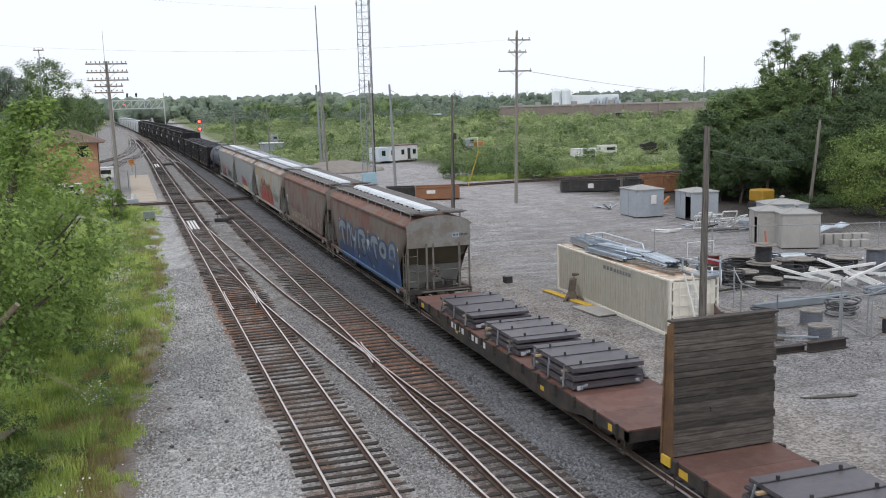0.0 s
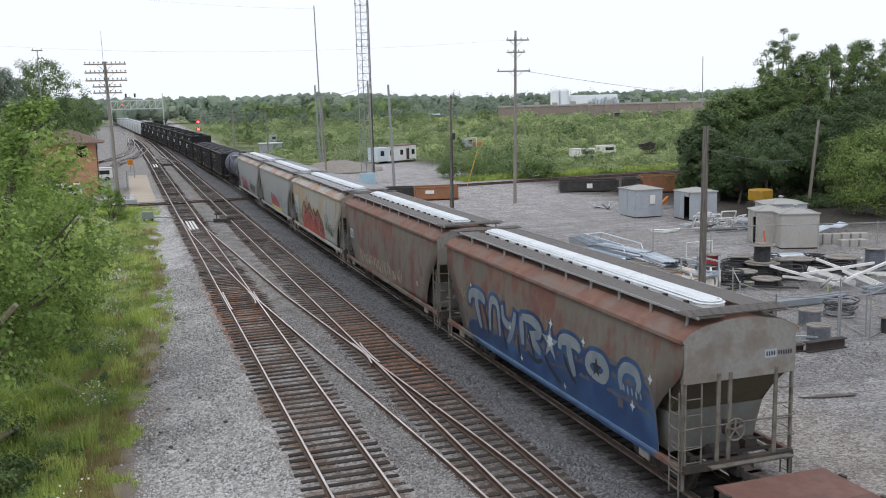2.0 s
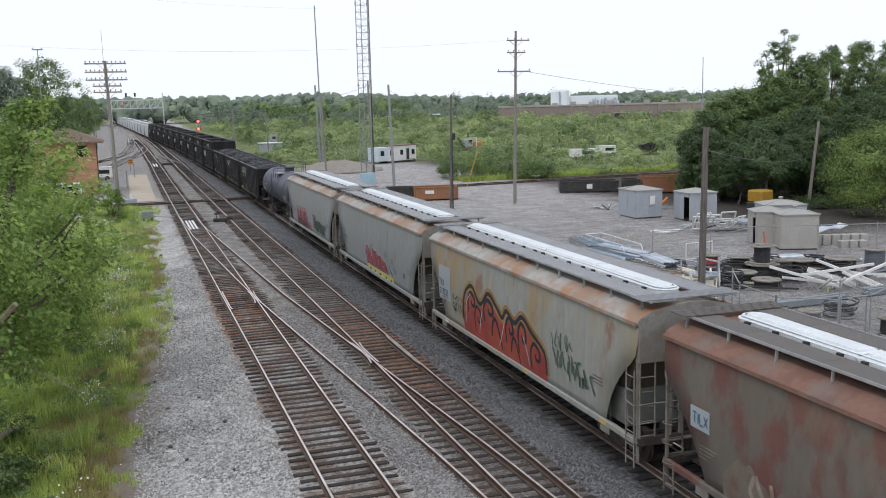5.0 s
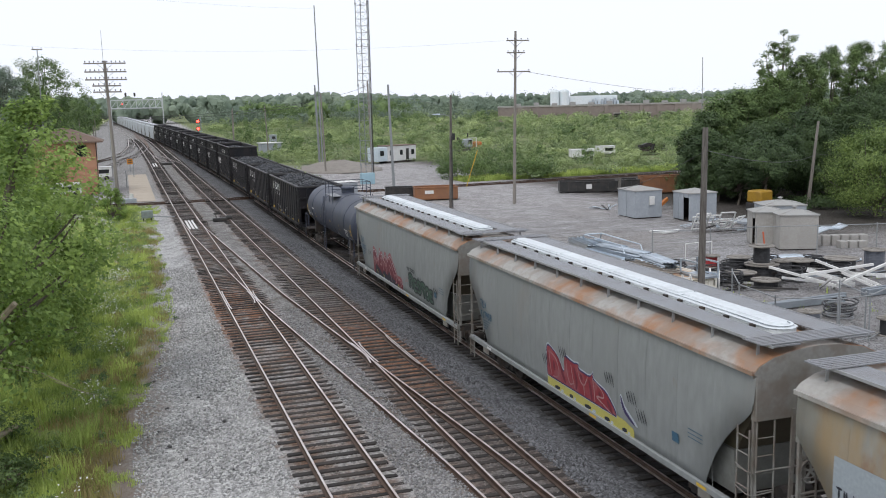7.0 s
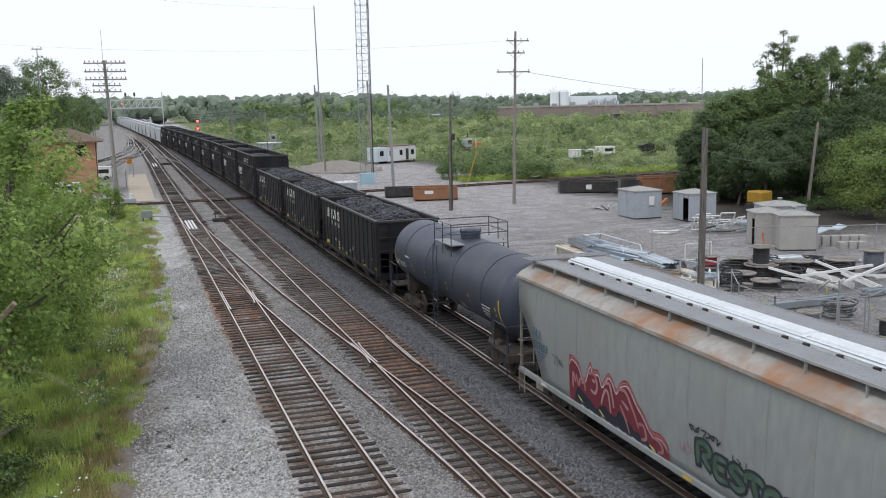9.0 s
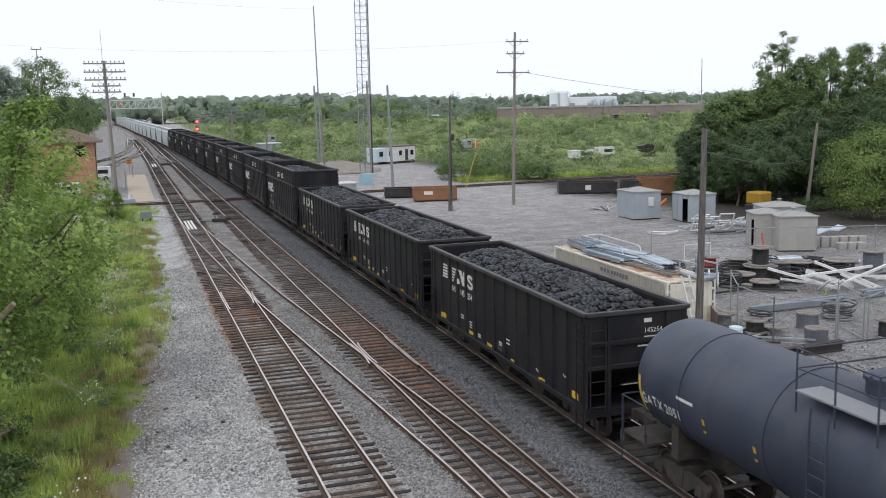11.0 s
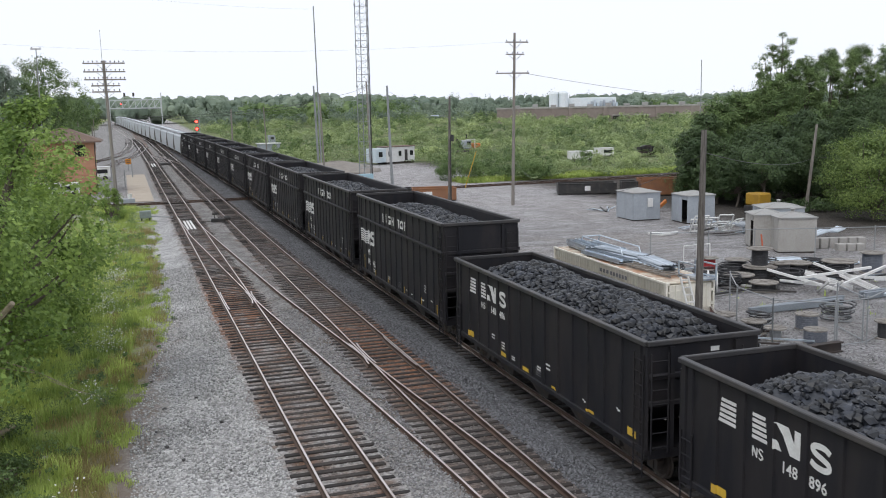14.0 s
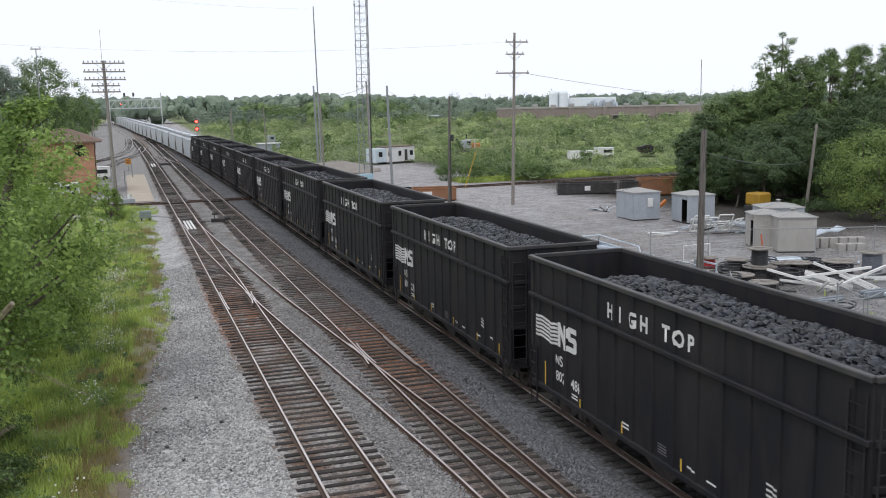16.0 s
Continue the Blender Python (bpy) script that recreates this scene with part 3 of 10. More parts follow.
def tie_mesh():
    bm = BM()
    box(bm, -1.295, 1.295, -0.105, 0.105, -0.345, -0.165)
    bmesh.ops.bevel(bm, geom=list(bm.edges), offset=0.012, segments=1, affect="EDGES")
    me = bpy.data.meshes.new("tie")
    bm.to_mesh(me)
    bm.free()
    me.materials.append(TIE)
    return me


TIEMESH = tie_mesh()
TIES = []


def track(name, label, cx, zf, near, far, spread=None):
    """Two rails now; the ties are kept for the end of the file."""
    tr = thing(name, Matrix(), label, "railway track", kind="structure")
    ys = axis((near, 150, 15), (150, 450, 20), (450, 1400, 90))
    for s in (-HEAD / 2, HEAD / 2):
        rail("rail", [((tx(y) if cx == T3 else cx + steps(SWING, y)) + s, y, zf(y) + (0.006 if cx == T3 and y > 200 else 0)) for y in ys], tr)
    TIES.append((tr, cx, zf, near, far, spread))
    return tr


def spread1(y):
    return (0, max(0, xover(y)) + 0.15 if xover(y) < 1.75 else 0) if 46 < y < 86 else (0, 0)


def spread2(y):
    return (4.2 - xover(y) if xover(y) > 2.4 else 0, 0) if 6 < y < 36 else (0, 0)


track("track_1", "main railway track with bright worn rails on weathered ties", R1 + HEAD / 2, rise, -12, 320, spread1)
track("track_2", "second railway track with rusty ballast between its rails", R2 + HEAD / 2, rise, -12, 320, spread2)
track("track_3", "third railway track under the freight train, dark with coal dust", T3, z3, -25, 180)


def crossover():
    tr = thing("track_4", Matrix(), "diagonal crossover track joining the two main tracks", "railway track", kind="structure")
    ys = [y for y in axis((-6, 88, 2))]
    for s in (0, HEAD):
        rail("rail", [(xover(y) + s + (0.06 if y > 76 and s == 0 else 0) - (0.06 if y > 76 and s else 0), y, 0.003) for y in ys], tr)
    # frogs with wing rails, and guard rails opposite
    for x, y, k in ((HEAD, 48.3, 1), (R2, 35.2, 1)):
        for s in (-0.09, 0.09):
            rail("wing_rail", [(x + s * 1.6 - 0.02, y - 1.7, 0.002), (x + s, y - 0.8, 0.002), (x + s, y + 0.8, 0.002), (x + s * 1.7, y + 1.6, 0.002)], tr)
    for x, y in ((0.085, 48), (R2 + HEAD - 0.085, 35)):
        rail("guard_rail", [(x + 0.03, y - 2.4, 0.004), (x, y - 1.8, 0.004), (x, y + 1.8, 0.004), (x + 0.03, y + 2.4, 0.004)], tr)
    TIES.append((tr, None, lambda y: 0.0, 34, 50, None))


crossover()


def crossing_line():
    """The line that crosses the others at the diamonds and runs behind the yard."""
    tr = thing("track_5", Matrix(), "rusty railway line crossing the other tracks at a diamond", "railway track", kind="structure")
    for s in (-HEAD / 2, HEAD / 2):
        rail("rail", [(x, 104.7 + s + (0.075 * x if x > 0 else 0.0), -0.012) for x in (-60, -20, -4, 0, 3, 8, 14, 30, 60, 110, 180)], tr)
    for c in (R1 + HEAD / 2, R2 + HEAD / 2):
        for s in (-1.1, -0.42, 0.42, 1.1):
            bm = box(BM(), c - 1.25, c + 1.25, 104.7 + s - 0.13 + 0.075 * c, 104.7 + s + 0.13 + 0.075 * c, -0.16, -0.03)
            part("crossing_plank", bevel(bm, 0.015), TIE, tr)
    return tr


crossing_line()


def ties():
    rnd = random.Random(4)
    for tr, cx, zf, near, far, spread in TIES:
        V, F = [], []
        y, k = max(near, 9.0), 0
        src = [v.co.copy() for v in TIEMESH.vertices]
        faces = [tuple(p.vertices) for p in TIEMESH.polygons]
        while y < far:
            c = (tx(y) if cx == T3 else cx + steps(SWING, y)) if cx is not None else xover(y) + HEAD / 2
            a, b = spread(y) if spread else (0, 0)
            m = Matrix.Translation((c + (b - a) / 2 + rnd.uniform(-0.06, 0.06), y + rnd.uniform(-0.03, 0.03), zf(y) + rnd.uniform(-0.028, 0.004))) @ Matrix.Rotation(rnd.uniform(-0.02, 0.02), 4, "Z") @ Matrix.Diagonal(((2.59 + a + b) / 2.59, rnd.uniform(0.78, 1.04), 1, 1))
            if k < 300 and y < 115:
                share("tie", TIEMESH, tr, m)
            else:
                o = len(V)
                V += [m @ v for v in src]
                F += [tuple(i + o for i in f) for f in faces]
            k += 1
            y += 0.52
        if F:
            me = bpy.data.meshes.new("far_ties")
            me.from_pydata(V, [], F)
            me.materials.append(TIE)
            ob = new("far_ties", me)
            ob.parent = tr
            tagged(ob, kind="stuff")


# ---- rolling stock: y runs along the car, the end that leads is at -y, z is over the rail ----
def wheelset(parent, y):
    bm = BM()
    rod(bm, (-0.85, 0, 0), (0.85, 0, 0), 0.075, 10)
    for s in (-1, 1):
        lathe(bm, [(0.1, s * 0.70), (0.455, s * 0.69), (0.485, s * 0.695), (0.485, s * 0.72), (0.457, s * 0.735), (0.452, s * 0.825), (0.40, s * 0.825), (0.36, s * 0.775), (0.16, s * 0.78), (0.14, s * 0.85), (0.05, s * 0.85)], 22, "x")
    for s in (-1, 1):
        for k in range(3):
            a = k * 2.094
            rod(bm, (s * 0.84, 0.09 * math.cos(a), 0.09 * math.sin(a)), (s * 0.875, 0.09 * math.cos(a), 0.09 * math.sin(a)), 0.022, 6)
    ob = part("wheelset", bm, WHEEL, parent)
    ob.location = (0, y, 0.457)
    return ob


def truck(parent, y):
    bm = BM()
    for s in (-1, 1):
        x = s * 1.0
        side = [(-1.18, 0.36), (-1.18, 0.58), (-0.95, 0.68), (-0.5, 0.74), (0.5, 0.74), (0.95, 0.68), (1.18, 0.58), (1.18, 0.36), (0.75, 0.36), (0.72, 0.52), (0.35, 0.26), (-0.35, 0.26), (-0.72, 0.52), (-0.75, 0.36)]
        slab(bm, side, 0.13, lambda u, v, w, x=x: (x - 0.065 + w, u, v))
        for k in (-0.12, 0.0, 0.12):
            rod(bm, (x + s * 0.07, k, 0.32), (x + s * 0.07, k, 0.60), 0.05, 7)
        for e in (-0.88, 0.88):
            box(bm, x - 0.1, x + 0.1, e - 0.14, e + 0.14, 0.34, 0.57)
    box(bm, -1.1, 1.1, -0.2, 0.2, 0.5, 0.8)
    ob = part("truck", bm, STEEL, parent)
    ob.location = (0, y, 0)
    wheelset(ob, -0.88)
    wheelset(ob, 0.88)
    return ob


def coupler(parent, y, d):
    bm = BM()
    box(bm, -0.11, 0.11, min(y, y + d * 0.55), max(y, y + d * 0.55), 0.72, 0.98)
    slab(bm, [(-0.2, 0), (0.14, 0), (0.22, 0.16), (0.12, 0.3), (0.0, 0.2), (-0.12, 0.32), (-0.24, 0.2)], 0.3, lambda u, v, w: (u, y + d * (0.5 + v), 0.70 + w))
    path(bm, [(0.3, y, 0.75), (0.32, y + d * 0.3, 0.45), (0.2, y + d * 0.62, 0.36)], 0.03, 6)
    part("coupler", bm, STEEL, parent)


def ladder(bm, x, y0, y1, z0, z1, rungs, r=0.016, stand=None):
    for y in (y0, y1):
        rod(bm, (x, y, z0), (x, y, z1), r * 1.5, 5)
    for k in range(rungs):
        z = z0 + (z1 - z0) * (k + 0.5) / rungs
        rod(bm, (x, y0, z), (x, y1, z), r, 5)


def ladder_x(bm, y, x0, x1, z0, z1, rungs, r=0.016):
    for x in (x0, x1):
        rod(bm, (x, y, z0), (x, y, z1), r * 1.5, 5)
    for k in range(rungs):
        z = z0 + (z1 - z0) * (k + 0.5) / rungs
        rod(bm, (x0, y, z), (x1, y, z), r, 5)


def lettering(text, size, material, parent, put, spacing=1.0, bold=0.0):
    """Text as a thin mesh; put(u, v) places a point of the text's plane."""
    cu = bpy.data.curves.new("lettering", "FONT")
    cu.body, cu.size, cu.space_character, cu.offset = text, size, spacing, bold
    cu.fill_mode, cu.resolution_u = "FRONT", 2
    tmp = bpy.data.objects.new("lettering", cu)
    me = bpy.data.meshes.new_from_object(tmp)
    bpy.data.objects.remove(tmp)
    bpy.data.curves.remove(cu)
    for v in me.vertices:
        v.co = put(v.co.x, v.co.y)
    me.materials.clear()
    me.materials.append(material)
    ob = new("lettering", me)
    ob.parent = parent
    return ob


def marks(parent, rects, material, put, name="stencil"):
    """Small painted bars (u0, v0, u1, v1), each a part."""
    for u0, v0, u1, v1 in rects:
        bm = BM()
        bm.faces.new([bm.verts.new(put(u, v)) for u, v in ((u0, v0), (u1, v0), (u1, v1), (u0, v1))])
        part(name, bm, material, parent)


HL = 17.36


def covered_hopper(m, paint, roofpaint, label, bays=3, boards=None, far=False):
    car = thing("covered_hopper_car", m, label, "railcar", "freight train cars")
    h = HL / 2
    old = boards is not None
    boards = boards or GRATE
    trim = ENDPOST if old else ENDGREY
    # side sheets: gently bulged, cut back in a curve to the bottom at both ends
    zs = [1.05, 1.3, 1.6, 1.9, 2.2, 2.5, 2.8, 3.05, 3.3, 3.6, 3.9, 4.15]
    cut = [1.75, 1.66, 1.5, 1.34, 1.12, 0.88, 0.58, 0.28, 0.06, 0, 0, 0]

    def bulge(z):
        return 1.545 + 0.075 * math.sin(math.pi * min(1, max(0, (z - 1.0) / 3.3)))

    for s in (-1, 1):
        rings = []
        for z, c in zip(zs, cut):
            ys = [-h + c + (2 * h - 2 * c) * k / 16 for k in range(17)]
            rings.append([(s * bulge(z), y, z) for y in ys])
        bm = loft(BM(), rings, closed=False)
        bmesh.ops.solidify(bm, geom=bm.faces, thickness=0.012)
        part("side_sheet", bm, paint, car, smooth=True)
        # vertical weld seams
        for k in range(1, 12 if s < 0 and not old and not far else 0):
            y = -h + 2 * h * k / 12
            bm = loft(BM(), [[(s * (bulge(z) + 0.004), y - 0.007, z), (s * (bulge(z) + 0.0065), y - 0.007, z), (s * (bulge(z) + 0.0065), y + 0.007, z), (s * (bulge(z) + 0.004), y + 0.007, z)] for z in zs[::2]])
            part("seam", bm, paint, car)
        # sill along the bottom of the side
        bm = box(BM(), s * 1.56 - 0.07, s * 1.56 + 0.07, -h + 0.1, h - 0.1, 0.92, 1.08)
        part("side_sill", bevel(bm, 0.015), paint, car)
    # hopper body inside, with end slope sheets
    for nm, levels, ma in (("slope_sheet", ((2.12, h - 0.98, 1.28), (3.12, h - 0.17, 1.5), (4.1, h - 0.16, 1.5)), ENDDARK), ("lower_hopper", ((1.02, h - 1.12, 1.2), (2.118, h - 0.95, 1.36)), ENDPALE)):
        part(nm, loft(BM(), [[(-w, -hl, z), (w, -hl, z), (w, hl, z), (-w, hl, z)] for z, hl, w in levels]), ma, car)
    # upper end panels
    for s in (-1, 1):
        bm = box(BM(), -1.56, 1.56, s * (h - 0.05) - 0.088, s * (h - 0.05) + 0.088, 3.1, 4.14)
        part("end_panel", bevel(bm, 0.012), ENDGREY, car)
    # roof
    prof = [(-1.60, 4.10), (-1.635, 4.16), (-1.50, 4.30), (-1.15, 4.46), (-0.5, 4.58), (0, 4.61), (0.5, 4.58), (1.15, 4.46), (1.50, 4.30), (1.635, 4.16), (1.60, 4.10)]
    bm = loft(BM(), [[(x, y, z) for x, z in prof] for y in (-h - 0.02, -h / 2, 0, h / 2, h + 0.02)])
    part("roof", bm, roofpaint, car)
    for s in (-1, 1):
        cap = slab(BM(), [(x * 0.99, z - 0.01) for x, z in prof], 0.02, lambda u, v, w, s=s: (u, s * (h + 0.021 + w), v))
        part("roof_end", cap, ENDGREY, car)
    bm = BM()
    for s in (-1, 1):
        beam(bm, (s * 1.645, -h, 4.15), (s * 1.645, h, 4.15), 0.05, 0.09)
    part("eave_rail", bm, roofpaint, car)
    # running boards of open grating, on upright brackets
    for s in (-1, 1):
        rings = []
        for k in range(8):
            y = -h - 0.12 + (2 * h + 0.24) * k / 7
            for dy, dz in ((-0.03, 0.0), (-0.028, 0.004), (0.028, 0.004), (0.03, 0.0)):
                if -h - 0.13 < y + dy < h + 0.13:
                    rings.append([(s * 0.53, y + dy, 4.68), (s * 1.24, y + dy, 4.68), (s * 1.24, y + dy, 4.705 + dz), (s * 0.53, y + dy, 4.705 + dz)])
        part("running_board", loft(BM(), rings), boards, car)
        part("board_edge", beam(BM(), (s * 1.25, -h - 0.12, 4.695), (s * 1.25, h + 0.12, 4.695), 0.022, 0.06), BOARDEDGE, car)
        for k in range(0 if far else 11):
            y = -h + 0.4 + (2 * h - 0.8) * k / 10
            bm = BM()
            beam(bm, (s * 1.22, y, 4.68), (s * 1.24, y, 4.40), 0.07, 0.02)
            part("bracket", bm, BOARDEDGE, car)
    for s in (-1, 1):
        for k in range(0 if far else 7):
            y = s * (h - 0.02 - 0.1 * k)
            part("walkway_bar", beam(BM(), (-1.45, y, 4.73), (1.45, y, 4.73), 0.065, 0.025), boards, car)
    # trough hatch covers
    for k in range(4):
        y0 = -h + 1.35 + k * 3.68
        n = 10
        outline = [(0.30 * math.cos(math.pi * j / n), -0.3 * math.sin(math.pi * j / n) if k == 0 else 0) for j in range(n + 1)]
        back = [(-0.30 * math.cos(math.pi * j / n), 3.6 + (0.3 * math.sin(math.pi * j / n) if k == 3 else 0)) for j in range(n + 1)]
        poly = [(x, y0 + y) for x, y in outline[::-1] + back[::-1]]
        def ring(f, z, poly=poly, yc=y0 + 1.8):
            return [(x * f, yc + (y - yc) * (1 - (1 - f) * 0.12), z) for x, y in poly]

        bm = loft(BM(), [ring(1.25, 4.60), ring(1.25, 4.69), ring(1.12, 4.70), ring(1.06, 4.74), ring(0.9, 4.745), ring(0.82, 4.775), ring(0.35, 4.78)])
        top = [f for f in bm.faces if f.normal.z > 0.9]
        bmesh.ops.inset_region(bm, faces=top, thickness=0.06, depth=0.05)
        hatch = part("hatch_cover", bm, HATCH, car, "white hatch cover")
        for j in range(0 if far else 4):
            for s in (-1, 1):
                bm = box(BM(), s * 0.42 - 0.05, s * 0.42 + 0.05, y0 + 0.3 + j * 1.0, y0 + 0.42 + j * 1.0, 4.60, 4.725)
                part("clamp", bm, STEEL, hatch)
    # hopper outlets
    for k in range(bays):
        y = (k - (bays - 1) / 2) * 3.6
        bm = loft(BM(), [[(-1.45, y - 1.5, 1.15), (1.45, y - 1.5, 1.15), (1.45, y + 1.5, 1.15), (-1.45, y + 1.5, 1.15)], [(-0.6, y - 0.45, 0.38), (0.6, y - 0.45, 0.38), (0.6, y + 0.45, 0.38), (-0.6, y + 0.45, 0.38)]])
        box(bm, -0.8, 0.8, y - 0.5, y + 0.5, 0.28, 0.38)
        part("outlet", bm, STEEL, car)
    bm = BM()
    box(bm, -0.2, 0.2, -h - 0.25, h + 0.25, 0.72, 1.02)
    part("centre_sill", bm, STEEL, car)
    for s in (-1, 1):
        # platform, corner posts, ladders and braces
        bm = BM()
        box(bm, -1.56, 1.56, s * (h - 0.02) - 0.08, s * (h - 0.02) + 0.08, 0.9, 1.1)
        part("end_frame", bm, STEEL, car)
        part("crossover_step", box(BM(), -0.9, 1.45, s * (h + 0.12) - 0.12, s * (h + 0.12) + 0.12, 1.0, 1.03), ENDPOST, car)
        for x in (-0.62, -0.3, 1.0):
            part("end_post", beam(BM(), (x, s * (h + 0.0), 1.0), (x, s * (h + 0.045), 3.3), 0.09, 0.05), trim, car)
        for x in (-1, 1):
            bm = BM()
            beam(bm, (x * 1.53, s * (h - 0.06), 0.45), (x * 1.53, s * (h - 0.06), 4.12), 0.07, 0.07)
            ladder_x(bm, s * (h + 0.0), x * 1.50, x * 1.06, 0.95, 4.1, 8)
            ladder(bm, x * 1.62, s * (h - 0.08), s * (h - 0.5), 0.30, 2.9 if x * s > 0 else 1.1, 7 if x * s > 0 else 3)
            part("ladder", bm, trim, car)
            # grab irons bent round the corner
            for z in () if far else (1.0, 1.5, 2.0):
                bm = BM()
                path(bm, [(x * 1.66, s * (h - 0.5), z + 0.06), (x * 1.67, s * (h - 0.1), z), (x * 1.6, s * (h + 0.03), z - 0.01), (x * 1.06, s * (h + 0.04), z + 0.02)], 0.015, 5)
                part("grab_iron", bm, trim, car)
        # brake rigging on the platform
        bm = BM()
        rod(bm, (-0.55, s * (h - 0.45), 1.2), (0.25, s * (h - 0.45), 1.2), 0.16, 14)
        box(bm, 0.45, 0.8, s * (h - 0.5) - 0.14, s * (h - 0.5) + 0.14, 1.04, 1.36)
        beam(bm, (-1.2, s * (h - 0.3), 1.12), (1.3, s * (h - 0.3), 1.12), 0.05, 0.09)
        path(bm, [(-0.1, s * (h - 0.2), 1.7), (0.35, s * (h - 0.1), 1.5), (0.9, s * (h - 0.2), 1.42)], 0.03, 6)
        for x in (-0.9, 0.2, 1.1):
            beam(bm, (x, s * (h - 0.85), 1.04), (x, s * (h - 0.1), 1.04), 0.1, 0.07)
        part("brake_rigging", bm, STEEL, car)
        bm = BM()
        rod(bm, (-1.5, s * (h + 0.02), 2.0), (1.5, s * (h + 0.02), 2.0), 0.02, 6)
        part("handrail", bm, trim, car)
        truck(car, s * (h - 2.0))
        coupler(car, s * (h + 0.1), s)
        for x in (-1, 1):
            bm = box(BM(), x * 1.60 - 0.03, x * 1.60 + 0.03, s * (h - 1.7) - 0.25, s * (h - 1.7) + 0.25, 0.72, 0.95)
            part("jacking_pad", bevel(bm, 0.02), ENDGREY, car)
    # brake wheel and its gear case on the leading end
    bm = BM()
    box(bm, -0.3, 0.02, -h + 0.02, -h + 0.3, 1.66, 2.02)
    rod(bm, (-0.15, -h - 0.05, 1.85), (-0.15, -h + 0.05, 1.85), 0.07, 12)
    part("brake_gear", bevel(bm, 0.02), STEEL, car)
    bm = BM()
    rim_ = [(-0.15 + 0.27 * math.cos(math.tau * k / 20), -h - 0.07, 1.85 + 0.27 * math.sin(math.tau * k / 20)) for k in range(21)]
    path(bm, rim_, 0.022, 6)
    for k in range(5):
        p = math.tau * k / 5 + 0.3
        beam(bm, (-0.15, -h - 0.05, 1.85), (-0.15 + 0.26 * math.cos(p), -h - 0.07, 1.85 + 0.26 * math.sin(p)), 0.05, 0.02, (0, 1, 0))
    part("brake_wheel", bm, trim, car)
    return car, bulge


def smooth_line(pts, n=5):
    """A curve through a few points."""
    if len(pts) < 3:
        return [((1 - k / 4) * pts[0][0] + k / 4 * pts[-1][0], (1 - k / 4) * pts[0][1] + k / 4 * pts[-1][1]) for k in range(5)]
    q = [pts[0]] + list(pts) + [pts[-1]]
    out = []
    for i in range(1, len(q) - 2):
        for k in range(n):
            f = k / n
            out.append(tuple(0.5 * (2 * q[i][c] + (q[i + 1][c] - q[i - 1][c]) * f + (2 * q[i - 1][c] - 5 * q[i][c] + 4 * q[i + 1][c] - q[i + 2][c]) * f * f + (3 * q[i][c] - q[i - 1][c] - 3 * q[i + 1][c] + q[i + 2][c]) * f ** 3) for c in (0, 1)))
    return out + [pts[-1]]


